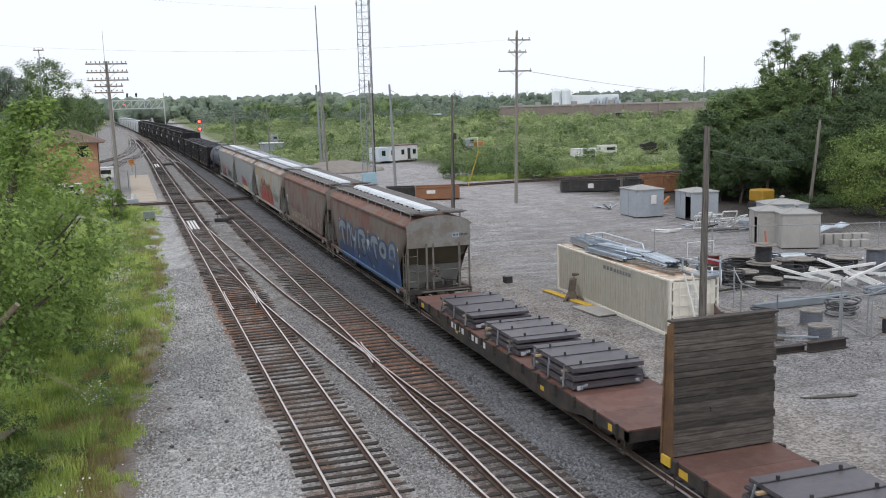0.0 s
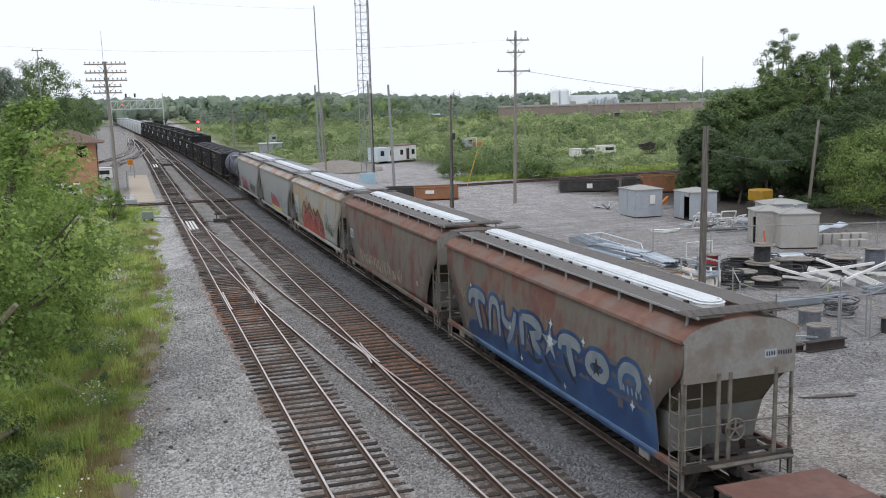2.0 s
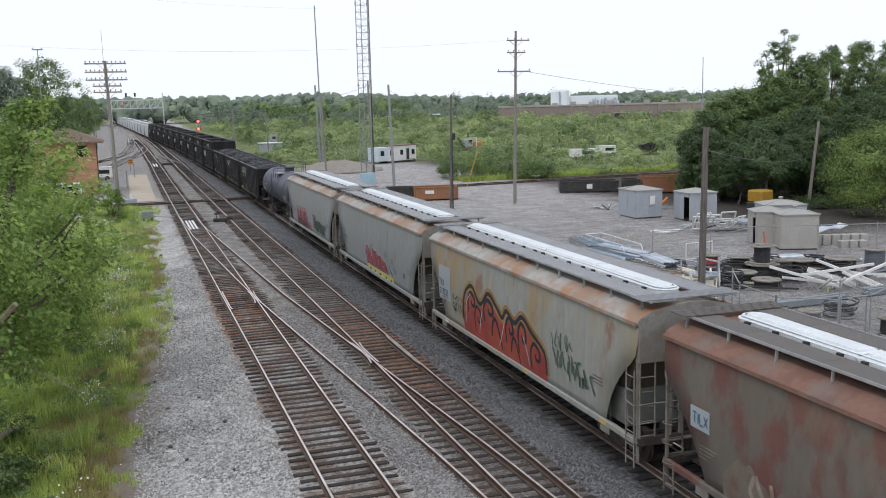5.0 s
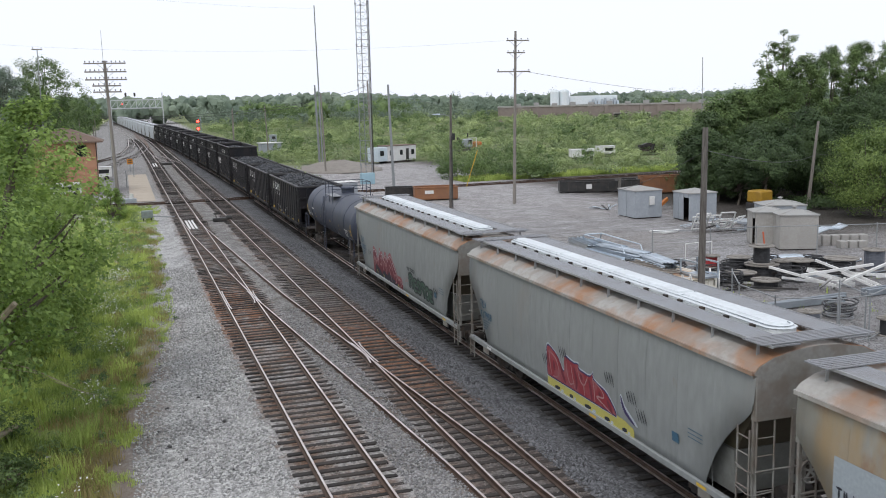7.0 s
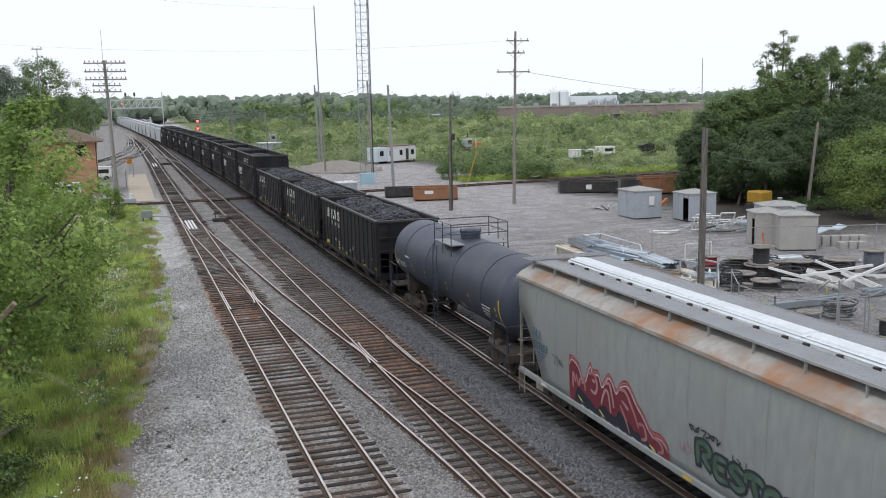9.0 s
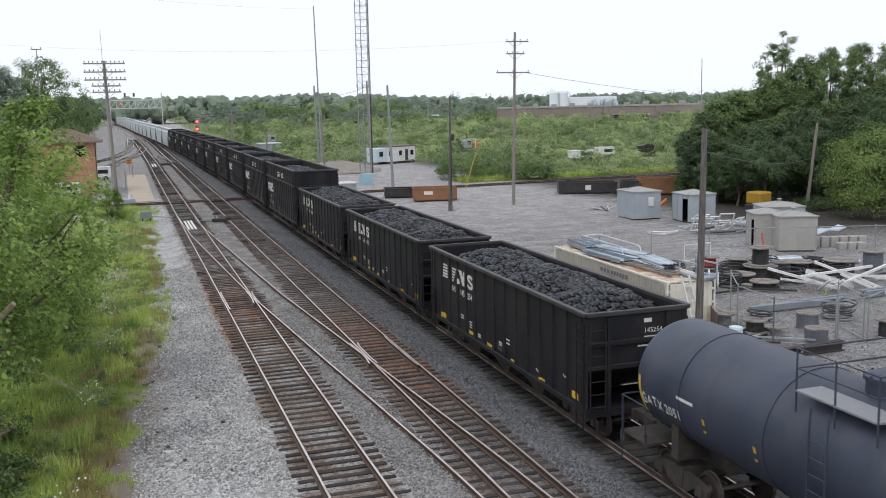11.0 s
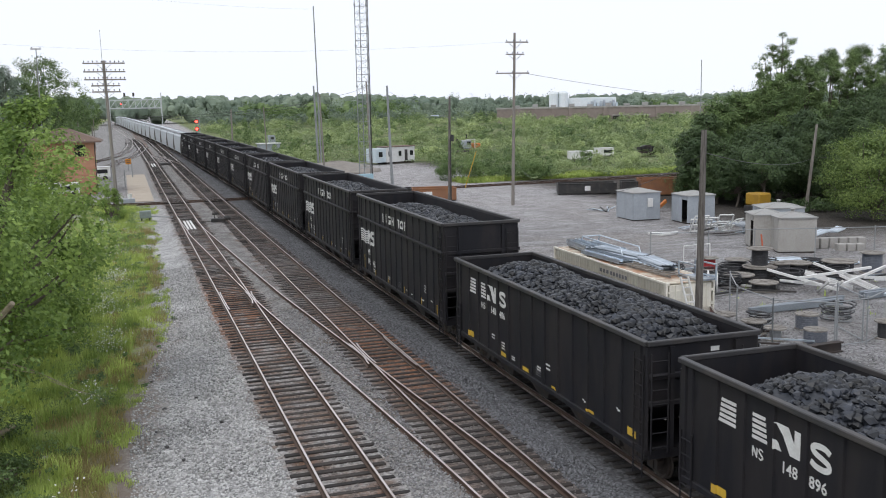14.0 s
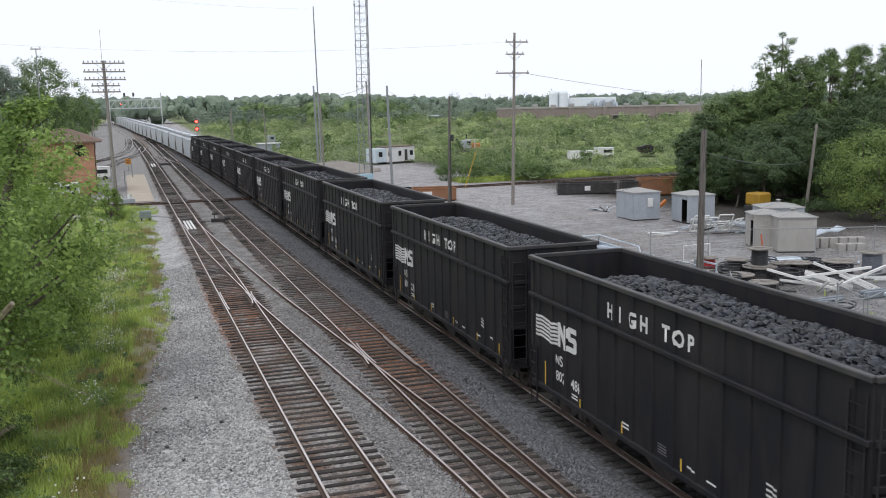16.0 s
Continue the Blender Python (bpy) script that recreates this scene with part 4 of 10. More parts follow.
class Spray:
    """Paint sprayed on the side of a car that faces west: strokes, fields and stars, each laid a hair over the last."""

    def __init__(self, car, bulge):
        self.car, self.bulge, self.d = car, bulge, 0.0165

    def put(self, u, v, d):
        return (-(self.bulge(v) + d), u, v)

    def stroke(self, pts, width, material, taper=0.55, grow=0.0):
        pts = smooth_line(pts)
        n = len(pts)
        bm, prev = BM(), None
        for i, (u, v) in enumerate(pts):
            a, b = pts[max(0, i - 1)], pts[min(n - 1, i + 1)]
            du, dv = b[0] - a[0], b[1] - a[1]
            ln = math.hypot(du, dv) or 1.0
            w = width / 2 * (1 - (1 - taper) * abs(2 * i / (n - 1) - 1) ** 2) + grow
            if i in (0, n - 1) and grow:
                k = grow * (-1 if i == 0 else 1)
                u, v = u + du / ln * k, v + dv / ln * k
            e = [bm.verts.new(self.put(u + s * w * dv / ln, min(4.0, max(1.0, v - s * w * du / ln)), self.d)) for s in (-1, 0, 1)]
            if prev:
                for j in (0, 1):
                    bm.faces.new((prev[j], prev[j + 1], e[j + 1], e[j]))
            prev = e
        self.d += 0.0003
        part("graffiti", bm, material, self.car)

    def letter(self, box_, strokes, width, layers):
        """Strokes in a unit box laid on (left y, right y, low z, high z); layers: (material, grow)."""
        y0, y1, z0, z1 = box_
        for material, grow in layers:
            for st in strokes:
                self.stroke([(y0 + (y1 - y0) * p, z0 + (z1 - z0) * q) for p, q in st], width, material, grow=grow)

    def field(self, tops, z0, material, ragged=0.06, seed=0):
        """A sprayed area under a smooth line of tops (y, z)."""
        tops = smooth_line(tops, 8)
        bm, prev = BM(), None
        for u, v in tops:
            v += ragged * noise.noise((u * 3.0, seed, 0))
            e = [bm.verts.new(self.put(u, z0 + (max(v, z0 + 0.02) - z0) * j / 4, self.d)) for j in range(5)]
            if prev:
                for j in range(4):
                    bm.faces.new((prev[j], prev[j + 1], e[j + 1], e[j]))
            prev = e
        self.d += 0.0003
        part("graffiti", bm, material, self.car)

    def star(self, u, v, r, material, points=5, inner=0.4, tall=1.0):
        bm = BM()
        vs = []
        for k in range(2 * points):
            a, q = math.pi * k / points, r * (1 if k % 2 == 0 else inner)
            vs.append(bm.verts.new(self.put(u - q * math.sin(a), v + q * math.cos(a) * tall, self.d)))
        c = bm.verts.new(self.put(u, v, self.d))
        for k in range(2 * points):
            bm.faces.new((c, vs[k], vs[(k + 1) % (2 * points)]))
        self.d += 0.0003
        part("graffiti", bm, material, self.car)

    def scribble(self, box_, seed, n, width, material):
        """A quick tag: small looping strokes side by side."""
        rnd = random.Random(seed)
        y0, y1, z0, z1 = box_
        for k in range(n):
            a, w = y0 + (y1 - y0) * k / n, (y1 - y0) / n
            pts = [(a + w * rnd.uniform(-0.1, 1.1), z0 + (z1 - z0) * f) for f in (rnd.uniform(0.7, 1.0), rnd.uniform(0.3, 0.8), rnd.uniform(0.0, 0.3), rnd.uniform(0.2, 0.9))[:rnd.choice((3, 4, 4))]]
            self.stroke(pts, width, material, 0.8)


GLYPH = {
    "T": [[(0, 0.6), (0.05, 0.88), (0.4, 1), (0.85, 0.97), (1, 0.82)], [(0.45, 0.92), (0.5, 0.6), (0.72, 0)]],
    "N": [[(0, 0.05), (0.05, 0.6), (0.2, 0.95), (0.6, 1), (0.92, 0.8), (1, 0.05)]],
    "Y": [[(0, 1), (0.12, 0.62), (0.5, 0.5), (0.75, 0.6)], [(1, 0.97), (0.82, 0.5), (0.35, 0)]],
    "R": [[(0.12, 0), (0.1, 0.5), (0.08, 0.97)], [(0.1, 0.97), (0.6, 1.02), (0.95, 0.85), (0.9, 0.62), (0.45, 0.5)], [(0.45, 0.5), (0.7, 0.28), (1, 0.05)]],
    "O": [[(0.25, 0.05), (0.02, 0.4), (0.2, 0.92), (0.75, 1), (1, 0.6), (0.8, 0.08), (0.25, 0.05)]],
    "C": [[(0.1, 0), (0.02, 0.55), (0.3, 0.97), (0.8, 0.97), (1, 0.6), (0.92, 0.25)]],
    "D": [[(0.1, 0), (0.08, 0.5), (0, 1)], [(0, 1), (0.7, 0.85), (1, 0.4), (0.6, 0.05), (0.1, 0)]],
    "U": [[(0, 1), (0.05, 0.3), (0.45, 0), (0.9, 0.2), (1, 0.95)]],
    "E": [[(0.95, 0.95), (0.2, 0.9), (0.05, 0.45), (0.25, 0.02), (1, 0.05)], [(0.1, 0.5), (0.8, 0.52)]],
    "S": [[(0.95, 0.85), (0.4, 1), (0.05, 0.75), (0.5, 0.5), (0.95, 0.28), (0.5, 0), (0, 0.12)]],
    "I": [[(0.5, 0), (0.5, 1)]],
    "L": [[(0.1, 1), (0.1, 0)], [(0.1, 0), (0.95, 0)]],
    "X": [[(0, 0), (1, 1)], [(0, 1), (1, 0)]],
    "n": [[(0, 0), (0, 1)], [(0, 1), (1, 0)], [(1, 0), (1, 1)]],
    "t": [[(0, 1), (1, 1)], [(0.5, 1), (0.5, 0)]],
    "G": [[(0.95, 0.82), (0.5, 1), (0.05, 0.6), (0.2, 0.1), (0.7, 0), (0.95, 0.2), (0.95, 0.5)], [(0.95, 0.48), (0.55, 0.48)]],
    "A": [[(0, 0), (0.5, 1)], [(0.5, 1), (1, 0)], [(0.22, 0.35), (0.78, 0.35)]],
    "hook": [[(0.05, 0), (0, 0.6), (0.3, 1), (0.75, 0.85), (0.8, 0.5), (0.5, 0.45), (0.4, 0.65)]],
    "blade": [[(0, 0.3), (0.25, 0.95), (0.6, 0.85), (1, 0)]],
}


def blue_piece(car, bulge):
    g = Spray(car, bulge)
    g.field([(6.4, 1.6), (5.2, 1.95), (4.0, 1.75), (2.6, 1.9), (1.2, 1.8), (0.2, 2.0), (-0.8, 2.3), (-2.2, 2.68), (-3.4, 2.8), (-5.3, 2.92), (-6.9, 2.9), (-7.45, 2.5), (-7.64, 1.45)], 1.04, HAZE_F, 0.16, 9)
    g.field([(6.2, 1.5), (5.2, 1.75), (4.0, 1.55), (2.6, 1.7), (1.2, 1.6), (0.2, 1.8), (-0.8, 2.1), (-2.2, 2.5), (-3.4, 2.65), (-5.3, 2.75), (-6.8, 2.75), (-7.35, 2.4), (-7.6, 1.45)], 1.04, BLUE_F, 0.1, 3)
    marks(car, [(-7.5, 0.93, 5.6, 1.07)], BLUE_F, lambda u, v: (-1.633, u, v), "graffiti")
    # sill edge: blue overspray, made paler to paint in the light on top
    marks(car, [(-7.5, -1.628, 5.6, -1.566)], SKYBLUE_F, lambda u, v: (v, u, 1.083), "graffiti")
    marks(car, [(-7.5, 1.02, 5.0, 1.075)], SKYBLUE_F, lambda u, v: (-1.6336, u, v), "graffiti")
    boxes = (("T", 5.92, 4.3, 1.55, 2.78), ("N", 3.85, 2.9, 1.6, 2.85), ("Y", 2.6, 1.45, 1.6, 2.85), ("R", 1.05, -0.6, 1.85, 2.82), ("T", -2.05, -3.4, 1.8, 2.8), ("O", -3.85, -5.0, 2.15, 2.7), ("C", -5.75, -6.75, 2.2, 2.88))
    for ma, grow in ((BLUE_F, 0.13), (SILVER_F, 0.0)):
        for ch, *bx in boxes:
            g.letter(bx, GLYPH[ch], 0.36 if ch in "TRO" else 0.3, ((ma, grow),))
        if grow:
            g.star(-1.35, 2.42, 0.82, BLUE_F, 5, 0.5, 0.95)
    # dark shadows between the letters, stars and splashes of white
    for pts in ([(4.5, 2.5), (4.15, 2.0), (4.05, 1.5)], [(2.75, 2.3), (2.5, 1.8), (2.35, 1.3)], [(1.25, 2.1), (1.2, 1.6), (1.0, 1.2)], [(0.3, 2.45), (0.15, 2.1), (-0.1, 1.6)], [(-0.9, 1.9), (-1.3, 1.6), (-2.0, 1.3)], [(-2.3, 2.3), (-2.6, 1.9), (-3.1, 1.6)], [(0.5, 1.7), (-0.2, 1.55), (-0.7, 1.7)]):
        g.stroke(pts, 0.16, NAVY_F)
    g.star(-1.35, 2.42, 0.62, SILVER_F, 5, 0.36, 0.95)
    g.star(-1.36, 2.48, 0.24, CHALK_F, 7, 0.6)
    g.star(-4.42, 2.43, 0.3, NAVY_F, 5, 0.45)
    for u, v, r in ((-1.42, 3.05, 0.14), (-7.3, 2.88, 0.12), (-6.41, 1.93, 0.13), (-3.62, 2.98, 0.12), (1.9, 2.2, 0.1), (5.75, 3.0, 0.09), (1.0, 1.35, 0.12), (-2.3, 1.3, 0.1)):
        g.star(u, v, r, CHALK_F, 4, 0.45, 1.3)
    for k in range(5):
        g.stroke([(-5.95 - 0.22 * k, 2.4), (-6.0 - 0.22 * k, 2.2 - 0.05 * (k % 2))], 0.1, SILVER_F, 0.2)


def red_swirl_piece(car, bulge):
    g = Spray(car, bulge)
    tops = [(4.6, 1.5), (4.4, 2.5), (3.6, 2.98), (2.7, 2.45), (1.85, 3.0), (1.0, 2.65), (0.5, 2.4), (0.1, 2.72), (-0.6, 2.45), (-1.25, 2.78), (-2.1, 2.4), (-3.0, 2.0), (-3.1, 1.3)]
    g.stroke(tops, 0.42, OVERSPRAY, 0.9)
    g.field(tops, 1.04, ORANGE_F, 0.03, 5)
    g.stroke(tops, 0.17, NAVY_F, 0.8)
    for bx, ch, w in (((4.0, 3.1, 1.9, 2.7), "hook", 0.17), ((3.3, 2.5, 1.3, 2.3), "hook", 0.14), ((2.3, 1.2, 1.9, 2.75), "hook", 0.18), ((1.6, 0.6, 1.2, 2.2), "blade", 0.16), ((0.2, -0.6, 1.6, 2.5), "hook", 0.15), ((-0.9, -1.7, 1.5, 2.55), "hook", 0.15), ((-0.2, -1.0, 1.1, 1.9), "blade", 0.13), ((-1.9, -2.8, 1.2, 2.1), "hook", 0.14)):
        g.letter(bx, GLYPH[ch], w, ((NAVY_F, 0.0),))
    for pts in ([(4.3, 1.4), (4.2, 2.2), (3.7, 2.7)], [(2.9, 1.3), (2.6, 2.0), (2.5, 2.2)], [(0.9, 1.3), (0.5, 1.9), (0.3, 2.3)], [(-1.8, 1.2), (-1.6, 1.7), (-1.3, 2.2)]):
        g.stroke(pts, 0.05, CHALK_F, 0.3)
    g.scribble((-3.55, -5.0, 2.35, 2.95), 4, 7, 0.045, GREEN_F)
    g.scribble((-3.6, -5.6, 1.75, 2.4), 6, 8, 0.07, GREEN_F)
    g.scribble((-4.6, -6.4, 1.55, 2.2), 9, 6, 0.08, GREEN_F)
    g.scribble((5.85, 4.6, 1.55, 2.05), 11, 6, 0.05, NAVY_F)
    g.scribble((5.9, 4.7, 2.1, 2.3), 12, 6, 0.03, NAVY_F)


def small_red_piece(car, bulge):
    g = Spray(car, bulge)
    g.field([(1.62, 1.35), (0.6, 1.5), (-0.8, 1.4), (-2.2, 1.45), (-3.6, 1.35), (-3.7, 1.1)], 1.02, YELLOW_F, 0.08, 8)
    for u, w in ((1.1, 0.35), (0.1, 0.25), (-0.9, 0.4), (-2.1, 0.3), (-3.1, 0.25)):
        g.stroke([(u, 1.12), (u - w, 1.16)], 0.12, NAVY_F)
        g.stroke([(u - w * 1.2, 1.1), (u - w * 1.7, 1.14)], 0.1, CHALK_F)
    tops = [(1.6, 1.5), (1.56, 2.25), (1.2, 2.3), (0.75, 2.1), (0.47, 1.8), (0.36, 1.85), (0.3, 2.26), (-0.2, 2.2), (-0.58, 2.24), (-0.66, 2.1), (-1.3, 2.08), (-1.48, 2.2), (-1.56, 2.03), (-2.3, 1.85), (-2.75, 1.5), (-2.8, 1.32)]
    for ma, up, z0 in ((CHALK_F, 0.09, 1.34), (PLUM_F, 0.05, 1.36), (RED_F, 0.0, 1.4)):
        g.field([(u + (0.5 * up if u > 0.5 else -0.4 * up), v + up) for u, v in tops], z0, ma, 0.02, 8)
    for pts in ([(0.62, 2.0), (0.5, 1.7), (0.3, 1.45)], [(-0.3, 2.1), (-0.45, 1.75), (-0.4, 1.45)], [(-1.25, 2.0), (-1.35, 1.7), (-1.4, 1.4)], [(1.1, 1.95), (1.05, 1.65)], [(-1.85, 1.8), (-1.95, 1.66)], [(-2.3, 1.7), (-2.6, 1.4)], [(-0.72, 2.0), (-0.84, 1.85)]):
        g.stroke(pts, 0.15, MAROON_F, 0.4)
    for pts in ([(1.4, 2.18), (1.36, 1.8), (1.28, 1.46)], [(1.42, 2.2), (0.95, 2.06), (0.74, 1.75), (0.85, 1.5), (1.2, 1.44)], [(0.2, 2.16), (0.14, 1.75), (-0.02, 1.52), (-0.24, 1.6)], [(-0.12, 2.14), (-0.2, 1.8), (-0.3, 1.46)], [(-0.52, 2.15), (-0.72, 1.8), (-0.95, 1.74), (-1.18, 2.04)], [(-0.9, 1.74), (-0.95, 1.42)], [(-1.5, 2.1), (-1.56, 1.8), (-1.58, 1.42)], [(-1.52, 2.05), (-2.0, 1.9), (-2.12, 1.7), (-1.7, 1.62), (-2.1, 1.5), (-2.6, 1.36)]):
        g.stroke(pts, 0.05, PINK_F, 0.6)
    g.stroke([(-3.1, 2.1), (-3.3, 1.75), (-3.95, 1.45)], 0.2, CHALK_F, 0.2)
    g.stroke([(-3.1, 2.05), (-3.3, 1.7), (-3.8, 1.45)], 0.12, PLUM_F, 0.3)
    for u, v in ((1.95, 2.0), (0.7, 2.5), (-2.2, 2.5), (-3.4, 2.3), (-3.9, 1.95)):
        for k in range(4):
            g.stroke([(u - 0.13 * k, v + 0.02 * k), (u - 0.13 * k - 0.16, v - 0.32)], 0.04, INK_F, 0.3)


def two_pieces(car, bulge):
    g = Spray(car, bulge)
    tops = [(4.85, 1.2), (4.8, 2.3), (4.6, 2.48), (4.2, 2.35), (3.95, 2.0), (3.75, 2.05), (3.45, 2.55), (3.3, 2.4), (2.95, 2.42), (2.75, 2.15), (2.4, 2.5), (2.2, 2.45), (1.95, 2.2), (1.7, 2.45), (1.3, 2.55), (0.9, 2.2), (0.55, 1.95), (0.2, 1.65), (-0.3, 1.65), (-0.6, 1.45), (-0.62, 1.05)]
    g.field(tops, 1.02, RED_F, 0.03, 2)
    for down, ma in ((0.07, PINK_F), (0.15, CHALK_F)):
        g.stroke([(u, max(1.1, v - down)) for u, v in tops[1:-1]], 0.035, ma, 0.8)
    g.field([(u, max(1.06, v - 0.2)) for u, v in tops[1:-1]], 1.03, MAROON_F, 0.05, 4)
    g.field([(4.6, 1.1), (4.3, 1.55), (3.7, 1.45), (3.2, 1.3), (2.7, 1.5), (2.2, 1.35), (1.6, 1.55), (1.0, 1.3), (0.4, 1.25), (-0.2, 1.1)], 1.04, NAVY_F, 0.15, 6)
    for pts in ([(4.6, 1.5), (4.55, 1.95), (4.4, 1.7)], [(4.35, 1.95), (4.2, 1.65), (4.1, 1.9)], [(4.0, 1.75), (3.85, 1.95), (3.8, 1.6)], [(3.55, 2.2), (3.2, 2.25), (3.05, 1.95), (3.2, 1.7), (3.45, 1.75)], [(3.35, 2.05), (3.15, 2.05)], [(2.85, 1.5), (2.6, 1.95), (2.4, 1.9), (2.3, 1.4)], [(2.6, 2.15), (2.3, 2.2), (2.1, 1.6)], [(1.85, 2.2), (1.45, 2.25), (1.1, 1.9), (0.8, 1.45)], [(1.75, 1.8), (1.5, 1.5), (1.3, 1.15)], [(1.65, 1.95), (1.3, 1.8)], [(0.9, 1.55), (0.55, 1.6), (0.45, 1.3), (0.7, 1.2)], [(0.2, 1.45), (-0.15, 1.45), (-0.35, 1.25), (-0.1, 1.12)]):
        g.stroke(pts, 0.1, PINK_F, 0.7)
    for pts in ([(4.3, 1.35), (4.0, 1.2)], [(3.0, 1.3), (2.7, 1.15)], [(0.3, 1.2), (0.0, 1.1)]):
        g.stroke(pts, 0.07, YELLOW_F, 0.4)
    for u in (4.1, 3.6, 2.9, 2.0, 1.2, 0.6):
        g.stroke([(u, 1.12), (u - 0.35, 1.06), (u - 0.5, 1.1)], 0.04, CHALK_F, 0.4)
    g.scribble((-1.0, -1.6, 1.55, 1.85), 3, 3, 0.03, PINK_F)
    boxes = (("R", -1.85, -2.4, 1.5, 2.05), ("E", -2.55, -3.05, 1.45, 1.95), ("S", -3.15, -3.65, 1.45, 1.95), ("T", -3.7, -4.3, 1.4, 1.95), ("O", -4.35, -4.85, 1.4, 1.85), ("E", -4.95, -5.4, 1.4, 1.85))
    for ma, grow in ((INK_F, 0.075), (GREEN_F, 0.0)):
        for ch, *bx in boxes:
            g.letter(bx, GLYPH[ch], 0.15, ((ma, grow),))
    g.scribble((-1.5, -2.8, 2.2, 2.42), 21, 7, 0.045, INK_F)
    g.scribble((-5.5, -6.2, 1.85, 2.1), 22, 5, 0.04, INK_F)
    g.scribble((-3.2, -3.8, 2.05, 2.2), 23, 3, 0.035, INK_F)
    g.scribble((5.95, 5.2, 1.85, 2.2), 24, 4, 0.03, INK_F)


def chalk_piece(car, bulge):
    g = Spray(car, bulge)
    g.field([(6.2, 1.5), (5.7, 2.1), (5.0, 1.95), (4.4, 1.75), (3.8, 2.0), (3.1, 1.8), (2.4, 1.6), (1.6, 1.85), (0.8, 1.65), (0.0, 1.85), (-1.0, 1.6), (-2.0, 1.75), (-3.2, 1.3)], 1.06, FADEDFILL, 0.3, 6)
    for k in range(9):
        u = 5.3 - 0.95 * k
        g.scribble((u, u - 0.85, 1.25, 2.05 - 0.2 * (k % 3 == 1)), 50 + k, 3, 0.13, FADED_F)


def car_pose(y0, half, t=0.0):
    """A car whose leading end stands at y0 at the start: the pose of its middle at t seconds."""
    y = y0 + half - SPEED * t
    slope = math.degrees(math.atan2(z3(y + 6) - z3(y - 6), 12))
    swing = math.degrees(math.atan2(tx(y - 6) - tx(y + 6), 12))
    return pose((tx(y - 6) + tx(y + 6)) / 2, y, (z3(y - 6) + z3(y + 6)) / 2, slope, 0, swing)


SPEED = 11.75
TRAIN = []


def side_posts(half):
    """Where the upright posts of an open hopper's side stand."""
    return [0.972 * k for k in range(-7, 8)] + [-half + 0.1, half - 0.1]


def gondola_body(h, top, car, belt):
    half, w = h, 1.58
    for s in (-1, 1):
        bm = box(BM(), s * w - 0.012, s * w + 0.012, -half, half, 1.05, top)
        part("side_sheet", bm, BLACK, car)
        for y in side_posts(half):
            bm = BM()
            slab(bm, [(-0.1, 0.0), (0.1, 0.0), (0.08, 0.05), (-0.08, 0.05)], 1, lambda u, v, q, y=y, s=s: (s * (w + 0.011 + v), y + u, 1.02 + q * (top - 1.1)))
            part("side_post", bm, BLACK, car)
        bm = box(BM(), s * (w + 0.065) - 0.085, s * (w + 0.065) + 0.085, -half - 0.02, half + 0.02, top - 0.06, top + 0.07)
        part("top_chord", bevel(bm, 0.02), RIM, car)
        bm = box(BM(), s * (w + 0.03) - 0.06, s * (w + 0.03) + 0.06, -half, half, 0.94, 1.1)
        part("side_sill", bevel(bm, 0.015), BLACK, car)
        if belt:
            bm = box(BM(), s * (w + 0.08) - 0.07, s * (w + 0.08) + 0.07, -half - 0.01, half + 0.01, belt - 0.07, belt + 0.06)
            part("belt_rail", bevel(bm, 0.02), BLACK, car)
    for s in (-1, 1):
        zc = 2.2
        bm = box(BM(), -w, w, s * half - 0.012, s * half + 0.012, zc, top)
        part("end_sheet", bm, BLACK, car)
        bm = loft(BM(), [[(-w, s * half, zc + 0.02), (w, s * half, zc + 0.02)], [(-w, s * (half - 2.3), 0.95), (w, s * (half - 2.3), 0.95)]], closed=False)
        bmesh.ops.solidify(bm, geom=bm.faces, thickness=0.02)
        part("slope_sheet", bm, BLACK, car)
        bm = box(BM(), -w - 0.06, w + 0.06, s * (half + 0.03) - 0.06, s * (half + 0.03) + 0.06, top - 0.06, top + 0.072)
        part("end_chord", bevel(bm, 0.02), RIM, car)
        for z in ([2.3, 3.0] + ([belt] if belt else [])):
            bm = box(BM(), -w, w, s * (half + 0.05) - 0.05, s * (half + 0.05) + 0.05, z - 0.07, z + 0.07)
            part("end_beam", bevel(bm, 0.015), BLACK, car)
        for x in (-0.95, 0.95):
            bm = box(BM(), x - 0.06, x + 0.06, s * (half + 0.05) - 0.045, s * (half + 0.05) + 0.045, 1.0, top - 0.1)
            part("end_post", bm, BLACK, car)
        bm = BM()
        box(bm, -w, w, s * (half - 0.05) - 0.1, s * (half - 0.05) + 0.1, 0.85, 1.08)
        part("end_sill", bm, BLACK, car)
        part("end_platform", box(BM(), -w + 0.02, w - 0.02, min(s * (half - 0.16), s * (half - 2.0)), max(s * (half - 0.16), s * (half - 2.0)), 0.98, 1.02), BLACK, car)
        for x in (-1, 1):
            bm = BM()
            ladder_x(bm, s * (half + 0.12), x * (w - 0.02), x * (w - 0.5), 1.0, top - 0.25, 9 if belt else 7)
            ladder(bm, x * (w + 0.1), s * (half - 0.1), s * (half - 0.55), 0.35, top - 0.3 if s < 0 else 2.2, 10 if s < 0 else 5)
            part("ladder", bm, BLACK, car)
        truck(car, s * (half - 1.55))
        coupler(car, s * (half + 0.2), s)
    bm = BM()
    for k in (-1, 0, 1):
        y = k * 2.9
        loft(bm, [[(-1.5, y - 1.4, 1.2), (1.5, y - 1.4, 1.2), (1.5, y + 1.4, 1.2), (-1.5, y + 1.4, 1.2)], [(-1.2, y - 0.3, 0.35), (1.2, y - 0.3, 0.35), (1.2, y + 0.3, 0.35), (-1.2, y + 0.3, 0.35)]])
